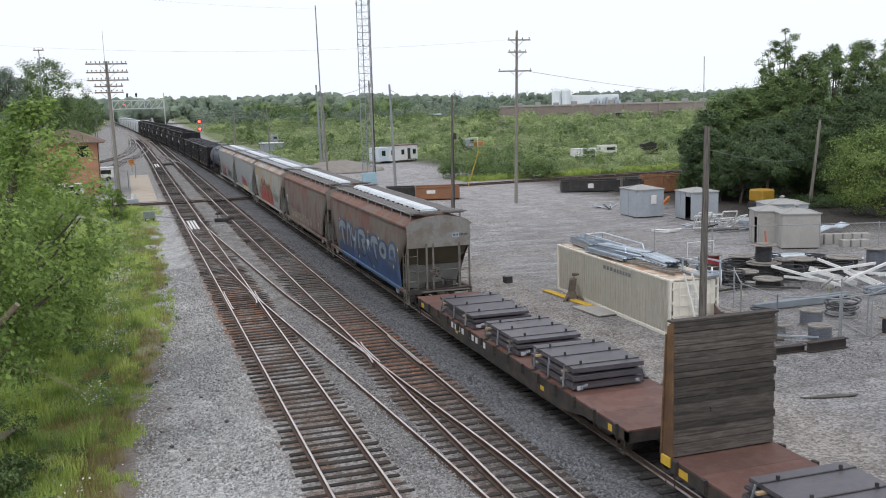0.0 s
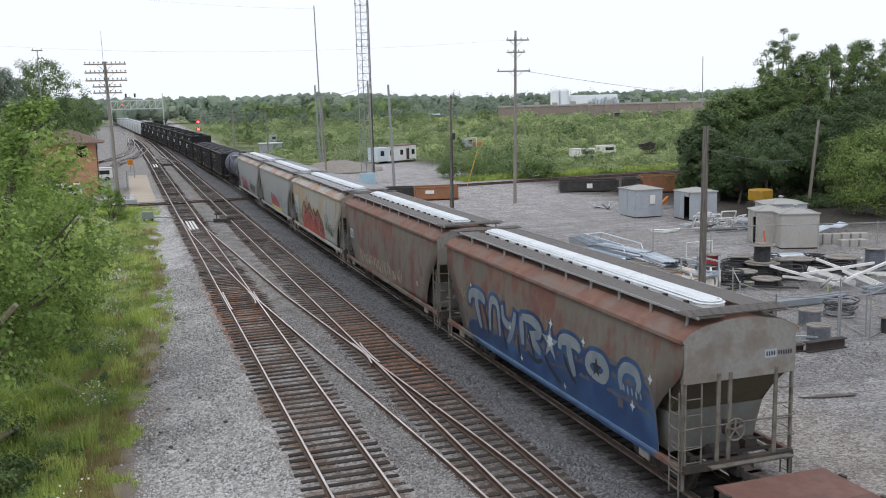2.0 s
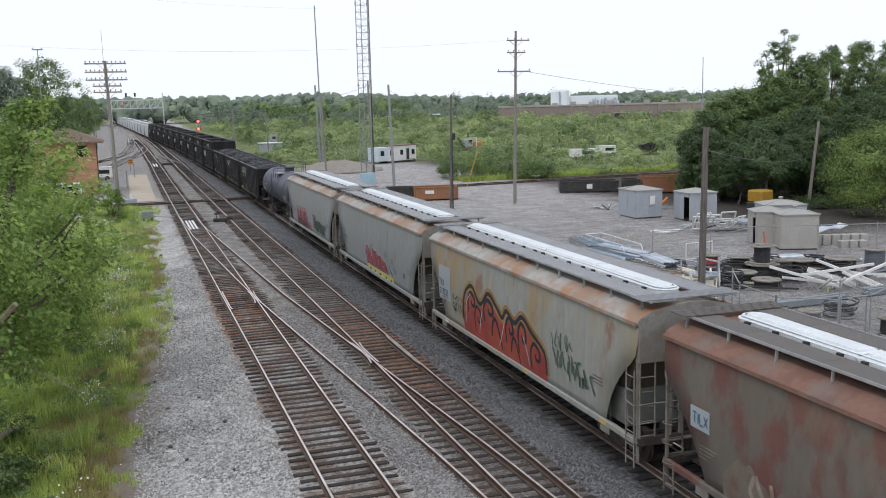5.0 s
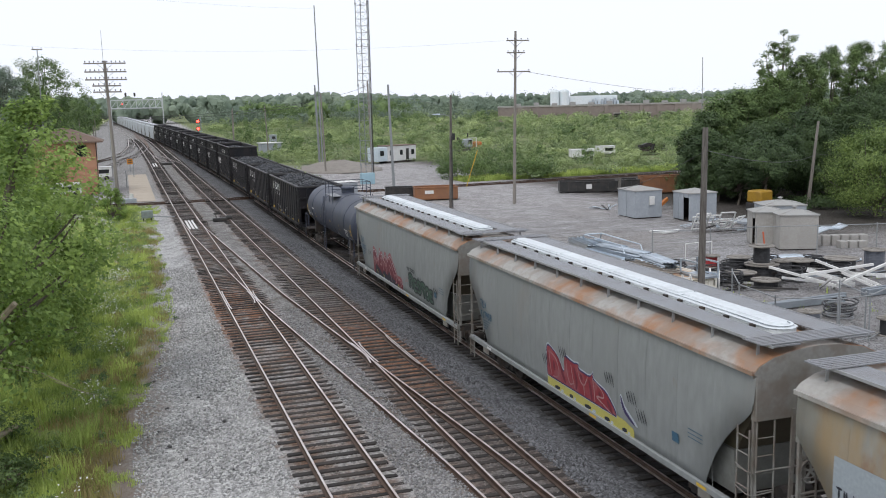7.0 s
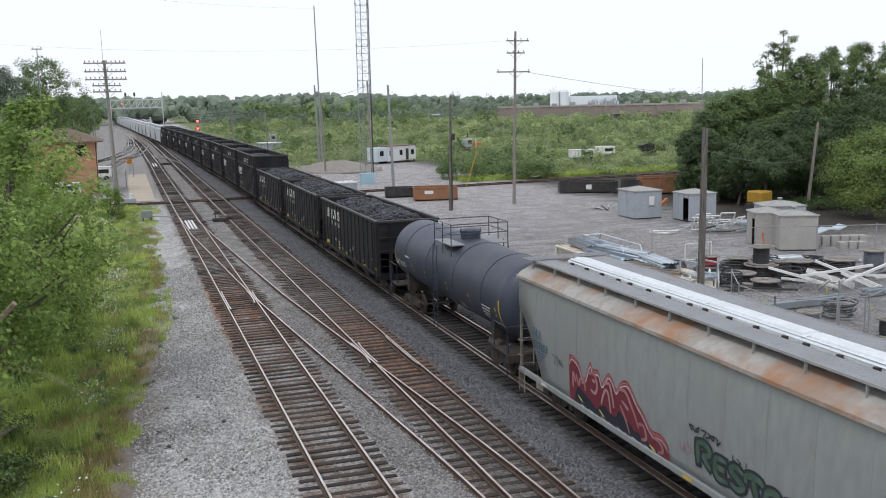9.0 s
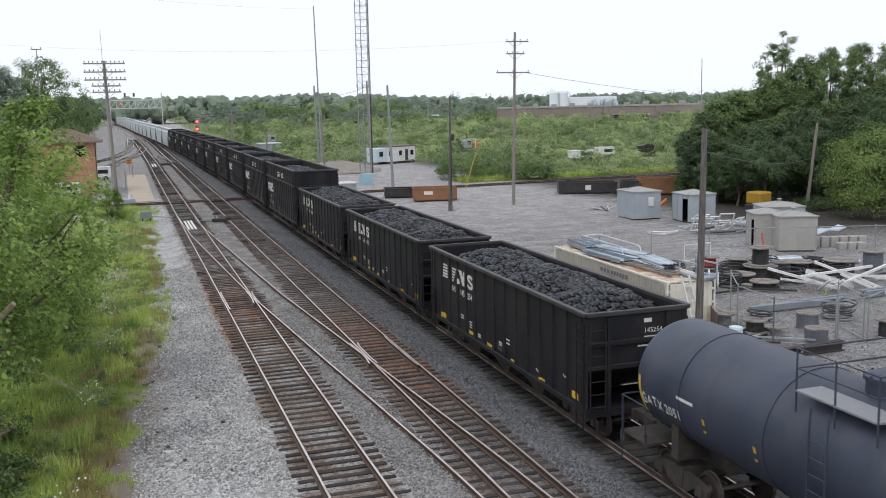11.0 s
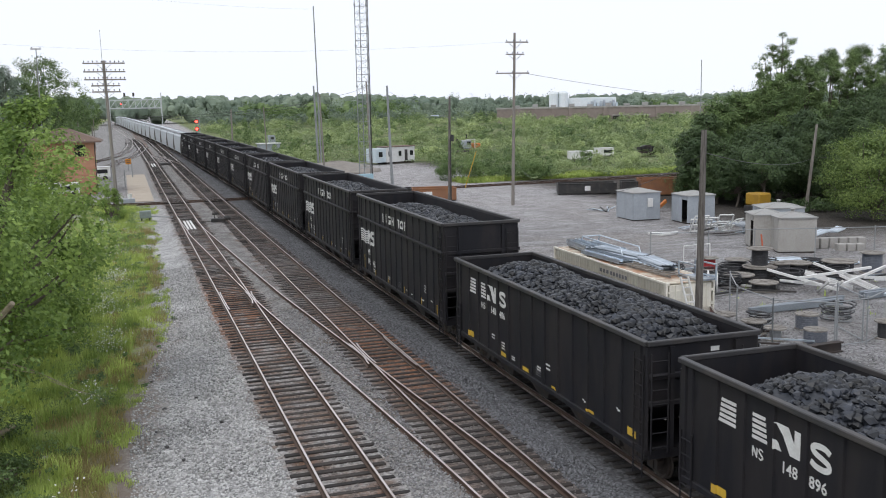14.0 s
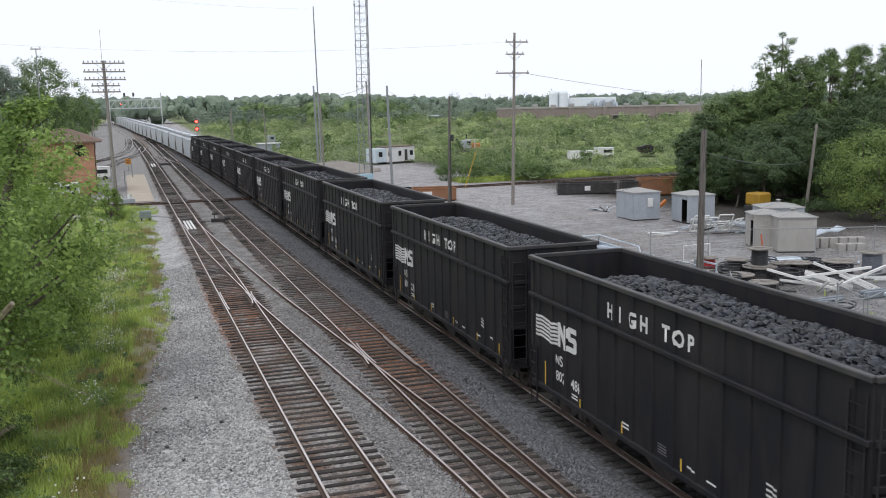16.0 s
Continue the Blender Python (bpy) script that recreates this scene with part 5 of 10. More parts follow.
    box(bm, -0.2, 0.2, -half - 0.2, half + 0.2, 0.7, 1.0)
    part("outlet", bm, STEEL, car)


PHI = (1 + 5 ** 0.5) / 2
ICO = [(-1, PHI, 0), (1, PHI, 0), (-1, -PHI, 0), (1, -PHI, 0), (0, -1, PHI), (0, 1, PHI), (0, -1, -PHI), (0, 1, -PHI), (PHI, 0, -1), (PHI, 0, 1), (-PHI, 0, -1), (-PHI, 0, 1)]
ICOF = [(0, 11, 5), (0, 5, 1), (0, 1, 7), (0, 7, 10), (0, 10, 11), (1, 5, 9), (5, 11, 4), (11, 10, 2), (10, 7, 6), (7, 1, 8), (3, 9, 4), (3, 4, 2), (3, 2, 6), (3, 6, 8), (3, 8, 9), (4, 9, 5), (2, 4, 11), (6, 2, 10), (8, 6, 7), (9, 8, 1)]


def rock(rnd, r):
    sx, sy, sz = rnd.uniform(0.75, 1.3), rnd.uniform(0.75, 1.3), rnd.uniform(0.6, 0.95)
    return [Vector((x * sx + rnd.uniform(-0.3, 0.3), y * sy + rnd.uniform(-0.3, 0.3), z * sz + rnd.uniform(-0.3, 0.3))) * (r / 1.9) for x, y, z in ICO], ICOF


def coal_mesh(seed, level, heap, lumps=2500):
    """A heaped load: a bed, and lumps lying on it."""
    rnd = random.Random(seed)
    hx, hy = 1.55, 7.1

    def hz(x, y):
        e = max(0, 1 - (abs(x) / hx) ** 2.2) * max(0, 1 - (abs(y) / hy) ** 6)
        return level + heap * e + 0.10 * noise.noise((x * 1.3, y * 1.3, seed)) + heap * 0.3 * noise.noise((0, y * 0.35, seed)) - 0.6 * ramp(y, 4.0, 7.0) - 0.3 * ramp(-y, 5.2, 7.0)

    V, F = [], []
    nx, ny = 10, 40
    for j in range(ny + 1):
        for i in range(nx + 1):
            x, y = -hx + 2 * hx * i / nx, -hy + 2 * hy * j / ny
            V.append((x, y, hz(x, y)))
    for j in range(ny):
        for i in range(nx):
            a = j * (nx + 1) + i
            F.append((a, a + 1, a + nx + 2, a + nx + 1))
    for k in range(lumps):
        x, y = rnd.uniform(-hx + 0.1, hx - 0.1), rnd.uniform(-hy + 0.05, hy - 0.05)
        r = rnd.choice((0.05, 0.07, 0.08, 0.1, 0.12, 0.15))
        p, f = rock(rnd, r)
        o, z = len(V), hz(x, y) + r * 0.15
        V += [(x + q.x, y + q.y, z + q.z) for q in p]
        F += [tuple(i + o for i in t) for t in f]
    me = bpy.data.meshes.new("coal_load")
    me.from_pydata(V, [], F)
    me.materials.append(COAL)
    return me


CH = 7.2


def side_put(w):
    return lambda u, v: (-(w), u, v)


def over_posts(car, half, w=1.58):
    """Lay the painted marks of the west side over the sheet and its posts."""
    posts = side_posts(half)

    def depth(y):
        d = min(abs(y - p) for p in posts)
        return w + 0.012 + 0.05 * (1 if d <= 0.08 else max(0.0, (0.1 - d) / 0.02))

    for ob in car.children:
        if ob.name.split(".")[0] not in ("lettering", "emblem", "stencil", "reflector", "graffiti") or max(v.co.x for v in ob.data.vertices) > -1.5:
            continue
        bm = bmesh.new()
        bm.from_mesh(ob.data)
        y0, y1 = min(v.co.y for v in bm.verts), max(v.co.y for v in bm.verts)
        for p in posts:
            for e in (-0.1, -0.08, 0.08, 0.1):
                if y0 < p + e < y1:
                    bmesh.ops.bisect_plane(bm, geom=bm.verts[:] + bm.edges[:] + bm.faces[:], plane_co=(0, p + e, 0), plane_no=(0, 1, 0))
        for v in bm.verts:
            v.co.x = -(depth(v.co.y) + 0.005)
        bm.to_mesh(ob.data)
        bm.free()


def coal_hopper(m, number, load):
    car = thing("open_hopper_car", m, "black open-top hopper car heaped with coal", "railcar", "freight train cars")
    gondola_body(CH, 3.85, car, None)
    c = new("coal_load", load)
    c.parent = car
    tagged(c, "heaped lumps of black coal", kind="stuff")
    put = side_put(1.599)
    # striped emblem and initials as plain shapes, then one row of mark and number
    for j in range(5):
        v = 2.85 + 0.118 * j
        cut = (0.085 if number[:3] == "145" else 0.02) * j
        for poly in ([(5.12, v), (5.74 - 0.02 * j, v), (5.725 - 0.02 * j, v + 0.078), (5.12, v + 0.078)],
                     [(4.42 - cut if number[:3] == "145" else 4.06 + cut, v), (4.56, v), (4.56, v + 0.078), (4.36 - cut if number[:3] == "145" else 4.06 + cut, v + 0.078)]):
            bm = BM()
            bm.faces.new([bm.verts.new(put(p, q)) for p, q in poly])
            part("emblem", bm, STENCIL, car)
    for poly in ([(3.82, 3.42), (3.42, 3.42), (3.24, 3.14), (3.24, 3.42), (3.06, 3.42), (3.06, 2.86), (3.36, 2.86), (3.58, 3.2)], [(3.84, 2.86), (3.62, 2.86), (3.72, 3.02), (3.84, 3.08)]):
        bm = BM()
        bm.faces.new([bm.verts.new(put(p, q)) for p, q in poly])
        part("emblem", bm, STENCIL, car)
    curl = smooth_line([(2.24, 3.27), (2.36, 3.33), (2.52, 3.34), (2.68, 3.31), (2.72, 3.24), (2.62, 3.17), (2.44, 3.12), (2.28, 3.06), (2.25, 2.98), (2.34, 2.92), (2.50, 2.91), (2.64, 2.93), (2.76, 2.99)], 3)
    bm = BM()
    rim = []
    for k, (p, q) in enumerate(curl):
        (p0, q0), (p1, q1) = curl[max(0, k - 1)], curl[min(len(curl) - 1, k + 1)]
        d = math.hypot(p1 - p0, q1 - q0) or 1.0
        nx, nz = -(q1 - q0) / d * 0.062, (p1 - p0) / d * 0.062
        rim.append((bm.verts.new(put(p + nx, q + nz)), bm.verts.new(put(p - nx, q - nz))))
    for (c, d), (e, f) in zip(rim, rim[1:]):
        bm.faces.new((c, d, f, e))
    part("emblem", bm, STENCIL, car)
    g = Spray(car, lambda v: 1.578)
    g.d = 0.021
    for ch, u in (("n", 4.52), ("S", 4.32)):
        g.letter((u, u - 0.14, 2.46, 2.68), GLYPH[ch], 0.045, ((STENCIL, 0.0),))
    lettering(number[:3], 0.34, STENCIL, car, lambda u, v: put(3.62 - u, 2.45 + v), 1.0, 0.006)
    lettering(number[3:], 0.34, STENCIL, car, lambda u, v: put(2.79 - u, 2.45 + v), 1.0, 0.006)
    for a, b in ((3.55, 1.66), (3.55, 1.56), (2.6, 1.58), (2.6, 1.48), (2.6, 1.38), (-1.1, 1.75), (-1.1, 1.62), (1.7, 1.22), (1.7, 1.3), (-3.6, 1.35), (-5.6, 1.7), (-0.4, 1.5), (-0.4, 1.42)):
        marks(car, [(a - 0.3, b, a, b + 0.05)], STENCIL, put)
    for j in range(4):
        marks(car, [(-0.72 + 0.04 * (j % 2), 1.24 + 0.07 * j, -0.3, 1.262 + 0.07 * j)], CHALKMARK, put)
    for q in ((5.4, 1.13, 5.9, 1.34), (2.2, 1.14, 2.66, 1.28), (0.27, 1.12, 0.75, 1.24), (-1.9, 1.12, -1.5, 1.2), (-4.3, 1.12, -3.9, 1.2), (-6.7, 1.2, -6.2, 1.42)):
        marks(car, [q], YELLOW, put, "reflector")
    lettering(number[:6], 0.2, STENCIL, car, lambda u, v: (0.2 + u, -CH - 0.016, 3.2 + v))
    marks(car, [(0.2, 3.5, 0.45, 3.62), (0.2, 3.05, 0.8, 3.1), (0.2, 2.95, 0.7, 3.0), (0.0, 2.8, 0.6, 2.85)], STENCIL, lambda u, v: (u, -CH - 0.016, v))
    over_posts(car, CH)
    return car


def high_top(m, number, load, tag):
    car = thing("high_side_hopper_car", m, "tall black open-top hopper car part filled with coal", "railcar", "freight train cars")
    gondola_body(CH + 0.15, 5.0, car, 3.85)
    c = new("coal_load", load)
    c.parent = car
    tagged(c, "lumps of black coal", kind="stuff")
    put = side_put(1.599)
    for ch, u in (("H", 2.36), ("I", 1.72), ("G", 1.2), ("H", 0.64), ("T", -0.42), ("O", -0.94), ("P", -1.52)):
        lettering(ch, 0.56, STENCIL, car, lambda p, q, u=u, w=1.684 if ch in "IO" else 1.599: (-w, u - p * 1.0, 4.1 + q), 1.0, 0.02)
    for j in range(6):
        v = 2.56 + 0.12 * j
        bm = BM()
        top = [(7.05 - 1.6 * i / 6, v + 0.075 + 0.03 * math.sin(i * 1.1)) for i in range(7)]
        low = [(7.05 - 1.6 * i / 6, v + 0.03 * math.sin(i * 1.1)) for i in range(7)]
        bm.faces.new([bm.verts.new(put(p, q)) for p, q in low + top[::-1]])
        part("emblem", bm, STENCIL, car)
    for poly in ([(5.44, 2.55), (5.44, 3.3), (5.28, 3.3), (5.0, 2.9), (5.0, 3.3), (4.82, 3.3), (4.82, 2.55), (4.98, 2.55), (5.26, 2.95), (5.26, 2.55)],
                 [(4.78, 2.55), (4.26, 2.55), (4.18, 2.63), (4.18, 2.94), (4.26, 3.02), (4.58, 3.02), (4.58, 3.14), (4.2, 3.14), (4.2, 3.3), (4.7, 3.3), (4.78, 3.22), (4.78, 2.95), (4.7, 2.86), (4.38, 2.86), (4.38, 2.72), (4.78, 2.72)]):
        bm = BM()
        bm.faces.new([bm.verts.new(put(u, v)) for u, v in poly])
        part("emblem", bm, STENCIL, car)
    g = Spray(car, lambda v: 1.578)
    for ch, u in (("n", 5.56), ("S", 5.3)):
        g.letter((u, u - 0.2, 1.98, 2.26), GLYPH[ch], 0.06, ((STENCIL, 0.0),))
    lettering(number[:3], 0.44, STENCIL, car, lambda u, v: put(5.58 - u, 1.48 + v), 1.0, 0.008)
    lettering(number[3:], 0.44, STENCIL, car, lambda u, v: put(4.54 - u, 1.48 + v), 1.0, 0.008)
    for a, b in ((4.5, 1.3), (4.5, 1.21), (1.5, 1.4), (1.5, 1.3), (-1.6, 1.3), (-4.5, 2.0), (-4.5, 1.88), (-4.5, 1.76), (-4.0, 1.3), (-2.4, 1.25), (-5.4, 1.5)):
        marks(car, [(a - 0.4, b, a, b + 0.05)], STENCIL, put)
    for j in range(4):
        marks(car, [(-0.72 + 0.04 * (j % 2), 1.24 + 0.07 * j, -0.3, 1.262 + 0.07 * j)], CHALKMARK, put)
    for q in ((6.3, 1.1, 6.38, 1.85), (3.81, 1.11, 3.89, 1.36), (1.46, 1.11, 1.54, 1.4), (-1.39, 1.11, -1.31, 1.42), (-4.1, 1.11, -4.02, 1.4), (-6.3, 1.11, -6.22, 1.5)):
        marks(car, [q], YELLOW, put, "reflector")
    over_posts(car, CH + 0.15)
    return car


def tank_car(m):
    car = thing("tank_car", m, "black tank car with a railed manway platform", "railcar", "freight train cars")
    r, half, zc = 1.47, 7.55, 2.72
    prof = [(r * math.sqrt(1 - (1 - k / 8) ** 2), -half + 0.75 * k / 8) for k in range(1, 9)]
    prof += [(r, y) for y in (-3.6, -3.59, 0, 3.59, 3.6)]
    prof += [(r * math.sqrt(1 - (1 - k / 8) ** 2), half - 0.75 * k / 8) for k in range(8, 0, -1)]
    prof.insert(0, (0.05, -half))
    prof.append((0.05, half))
    part("tank_shell", lathe(BM(), prof, 40, "y", (0, 0, zc)), TANKP, car, smooth=True)
    bm = BM()
    for y in (-5.0, -1.8, 1.8, 5.0):
        for k in range(40):
            a, b = 2 * math.pi * k / 40, 2 * math.pi * (k + 1) / 40
            beam(bm, (math.cos(a) * (r + 0.004), y, zc + math.sin(a) * (r + 0.004)), (math.cos(b) * (r + 0.004), y, zc + math.sin(b) * (r + 0.001)), 0.03, 0.006, (0, 1, 0))
    part("weld_band", bm, TANKP, car)
    bm = BM()
    lathe(bm, [(0.42, 4.1), (0.42, 4.42), (0.46, 4.42), (0.46, 4.50), (0.30, 4.56), (0.05, 4.58)], 20)
    for k in range(8):
        a = k * math.pi / 4
        rod(bm, (0.44 * math.cos(a), 0.44 * math.sin(a), 4.40), (0.44 * math.cos(a), 0.44 * math.sin(a), 4.54), 0.03, 6)
    part("manway", bm, TANKP, car)
    # platform and rails round the manway
    for x in (-1, 1):
        part("platform", box(BM(), x * 0.95 - 0.32, x * 0.95 + 0.32, -1.1, 1.1, 4.02, 4.06), GRATE, car)
    for z in (4.5, 4.9):
        part("platform_rail", path(BM(), [(-1.25, 1.1, z), (-1.25, -1.1, z), (1.25, -1.1, z), (1.25, 1.1, z), (-1.25, 1.1, z)], 0.02, 6), TANKP, car)
    for x in (-1.25, 1.25):
        for y in (-1.1, 0, 1.1):
            part("rail_post", rod(BM(), (x, y, 3.6), (x, y, 4.9), 0.022, 6), TANKP, car)
    for s in (-1, 1):
        bm = BM()
        pts = [(s * (r + 0.12), 4.0)] + [(s * (1.62), 3.4), (s * 1.62, 0.5)]
        for y in (-0.25, 0.25):
            path(bm, [(x, y, z) for x, z in pts], 0.025, 6)
        for k in range(9):
            z = 0.7 + k * 0.33
            rod(bm, (s * 1.62, -0.25, z), (s * 1.62, 0.25, z), 0.016, 5)
        part("ladder", bm, TANKP, car)
        bm = BM()
        box(bm, -1.5, 1.5, s * (half + 0.1) - 0.12, s * (half + 0.1) + 0.12, 0.82, 1.1)
        box(bm, -0.28, 0.28, s * (half - 1.4) - 1.6, s * (half - 1.4) + 1.6, 0.8, 1.15)
        slab(bm, [(-1.2, 1.0), (1.2, 1.0), (1.2, 1.9), (0.8, 1.45), (0, 1.28), (-0.8, 1.45), (-1.2, 1.9)], 0.3, lambda u, v, w, s=s: (u, s * (half - 2.0) - 0.15 + w, v))
        box(bm, -1.5, 1.5, s * (half - 0.55) - 0.6, s * (half - 0.55) + 0.6, 1.08, 1.13)
        part("stub_sill", bm, STEEL, car)
        bm = BM()
        path(bm, [(-1.45, s * (half + 0.12), 1.1), (-1.45, s * (half + 0.12), 2.1), (1.45, s * (half + 0.12), 2.1), (1.45, s * (half + 0.12), 1.1)], 0.025, 6)
        for x in (-1, 1):
            path(bm, [(x * 1.5, s * (half + 0.1), 0.35), (x * 1.5, s * (half + 0.1), 2.1), (x * 1.5, s * (half - 1.1), 2.1), (x * 1.5, s * (half - 1.1), 1.1)], 0.022, 6)
        part("handrail", bm, TANKP, car)
        bm = box(BM(), -1.42, -1.36, s * (half - 0.9) - 0.03, s * (half - 0.9) + 0.03, 1.2, 1.3)
        part("grab_iron", bm, STEEL, car)
        truck(car, s * (half - 2.0))
        coupler(car, s * (half + 0.2), s)

    def put(u, a):
        return (-(r + 0.006) * math.cos(a), u, zc + (r + 0.006) * math.sin(a))

    for u in (2.1, -0.85, -3.55, -6.4, 4.0):
        marks(car, [(u - 0.05, -0.36, u + 0.05, -0.12)], YELLOW, put, "reflector")
    for s in (-1, 1):
        for k in range(6):
            marks(car, [(s * (half - 0.74) - 0.05, -0.62 + 0.12 * k, s * (half - 0.74) + 0.05, -0.5 + 0.12 * k)], YELLOW, put, "reflector")
    # owner's mark in strokes, the number's readable part, and rows of small notices
    g = Spray(car, lambda v: 0.0)
    g.put = lambda u, v, d: put(u, v - 1.4)
    for k, ch in enumerate("GAtX"):
        g.letter((6.75 - 0.25 * k, 6.57 - 0.25 * k, 1.02, 1.2), GLYPH[ch], 0.045, ((STENCIL, 0.0),))
    lettering("2051", 0.34, STENCIL, car, lambda u, v: put(5.7 - u, -0.38 + v * 0.72), 1.05, 0.006)
    marks(car, [(-5.9 + 0.1 * k, -0.24 - 0.09 * k, -5.0, -0.2 - 0.09 * k) for k in range(4)] + [(-2.6, -0.72, -2.0, -0.66), (-2.6, -0.62, -2.1, -0.58)] + [(4.4, 0.0, 5.1, 0.05)], STENCIL, put)
    bm = BM()
    rod(bm, (-1.05, -6.2, 1.0), (-1.05, -5.2, 1.0), 0.22, 14)
    part("air_tank", bm, STEEL, car)
    return car


def flat_car(m, half, label, bulkhead=False):
    car = thing("flat_car", m, label, "railcar", "freight train cars")
    w, dz = 1.5, 1.06
    n = 12
    for k in range(n):
        y0, y1 = -half + 2 * half * k / n, -half + 2 * half * (k + 1) / n
        bm = box(BM(), -w, w, y0 + 0.004, y1 - 0.004, dz - 0.05, dz)
        part("deck_plate", bm, DECK, car)
    for s in (-1, 1):
        side = [(-half, dz - 0.06), (half, dz - 0.06), (half, 0.72), (half - 2.6, 0.66), (half - 4.2, 0.38), (-half + 4.2, 0.38), (-half + 2.6, 0.66), (-half, 0.72)]
        bm = slab(BM(), side, 0.06, lambda u, v, q, s=s: (s * (w - 0.03) + (q - 0.03), u, v))
        part("side_sill", bm, STEEL, car)
        for k in range(15):
            y = -half + 0.6 + (2 * half - 1.2) * k / 14
            bm = box(BM(), s * (w + 0.05) - 0.05, s * (w + 0.05) + 0.05, y - 0.09, y + 0.09, dz - 0.28, dz + 0.03)
            part("stake_pocket", bm, STEEL, car)
        box_ = box(BM(), -w, w, s * (half - 0.1) - 0.1, s * (half - 0.1) + 0.1, 0.7, dz - 0.06)
        part("end_sill", box_, STEEL, car)
        truck(car, s * (half - 2.2))
        coupler(car, s * (half - 0.05), s)
        for x in (-1, 1):
            bm = BM()
            path(bm, [(x * (w + 0.02), s * (half - 0.15), dz - 0.3), (x * (w + 0.02), s * (half - 0.15), 0.35), (x * (w + 0.02), s * (half - 0.55), 0.35), (x * (w + 0.02), s * (half - 0.55), dz - 0.3)], 0.02, 5)
            part("stirrup", bm, STEEL, car)
        put = lambda u, v: (-(w + 0.005), u, v)
        marks(car, [(s * (half - 0.9) - 0.2, 0.74, s * (half - 0.9) + 0.2, 0.94), (s * 4.2 - 0.15, 0.6, s * 4.2 + 0.15, 0.75)], YELLOW, put, "reflector")
    marks(car, [(4.6 - 0.42 * k, 0.72, 4.85 - 0.42 * k, 0.95) for k in range(4)] + [(2.6 - 0.42 * k, 0.72, 2.85 - 0.42 * k, 0.95) for k in range(5)], STENCIL, lambda u, v: (-(w + 0.006), u, v))
    bm = box(BM(), -0.3, 0.3, -half + 0.3, half - 0.3, 0.45, dz - 0.06)
    part("centre_sill", bm, STEEL, car)
    if bulkhead:
        y = half - 0.25
        z0, z1 = dz, 4.45
        k, z = 0, z0
        rnd = random.Random(3)
        for side_ in (0, 1):
            z = z0 + 0.04
            while z < z1 - 0.1:
                hh = rnd.uniform(0.13, 0.2)
                cuts = [-1.47 - rnd.uniform(0, 0.02), 1.42 + rnd.uniform(-0.03, 0.07)]
                if rnd.random() < 0.3:
                    cuts.insert(1, rnd.uniform(-0.7, 0.7))
                for a, c in zip(cuts, cuts[1:]):
                    o, q = rnd.uniform(0, 0.025), rnd.uniform(0.004, 0.016)
                    bm = box(BM(), a + 0.004, c - 0.004, y - 0.13 - o if side_ == 0 else y + 0.02, y - 0.03 if side_ == 0 else y + 0.12, z, min(z + hh, z1) - q)
                    for v in bm.verts:
                        v.co.z += rnd.uniform(-0.006, 0.006)
                    part("plank", bevel(bm, 0.008), PLANK, car)
                    if side_ == 0:
                        for u in (a + 0.09, c - 0.1):
                            part("bolt", rod(BM(), (u, y - 0.131 - o, z + hh * 0.5), (u, y - 0.138 - o, z + hh * 0.5), 0.018, 6), BLACKMETAL, car)
                z += hh
        part("bulkhead_post", box(BM(), 1.3, 1.42, y - 0.025, y + 0.015, z0, z1), OCHRE, car)
        bm = slab(BM(), [(y + 0.30, z0), (y + 0.10, z1 - 0.1), (y - 0.14, z1 + 0.02), (y - 0.16, z0)], 0.05, lambda u, v, q: (-1.525 + q, u, v))
        slab(bm, [(y + 0.34, z0), (y + 0.13, z1 - 0.3), (y + 0.09, z1 - 0.3), (y + 0.26, z0)], 0.12, lambda u, v, q: (-1.56 + q, u, v))
        part("bulkhead_post", bm, OCHRE, car, "rusty ochre bulkhead post")
        part("post_foot", bevel(box(BM(), -1.56, -1.42, y - 0.12, y + 0.3, dz - 0.24, dz + 0.02), 0.01), YELLOW, car, "yellow painted post foot")
        bm = box(BM(), -1.52, 1.52, y - 0.12, y + 0.12, z1, z1 + 0.05)
        part("bulkhead_cap", bm, STEEL, car)
    return car


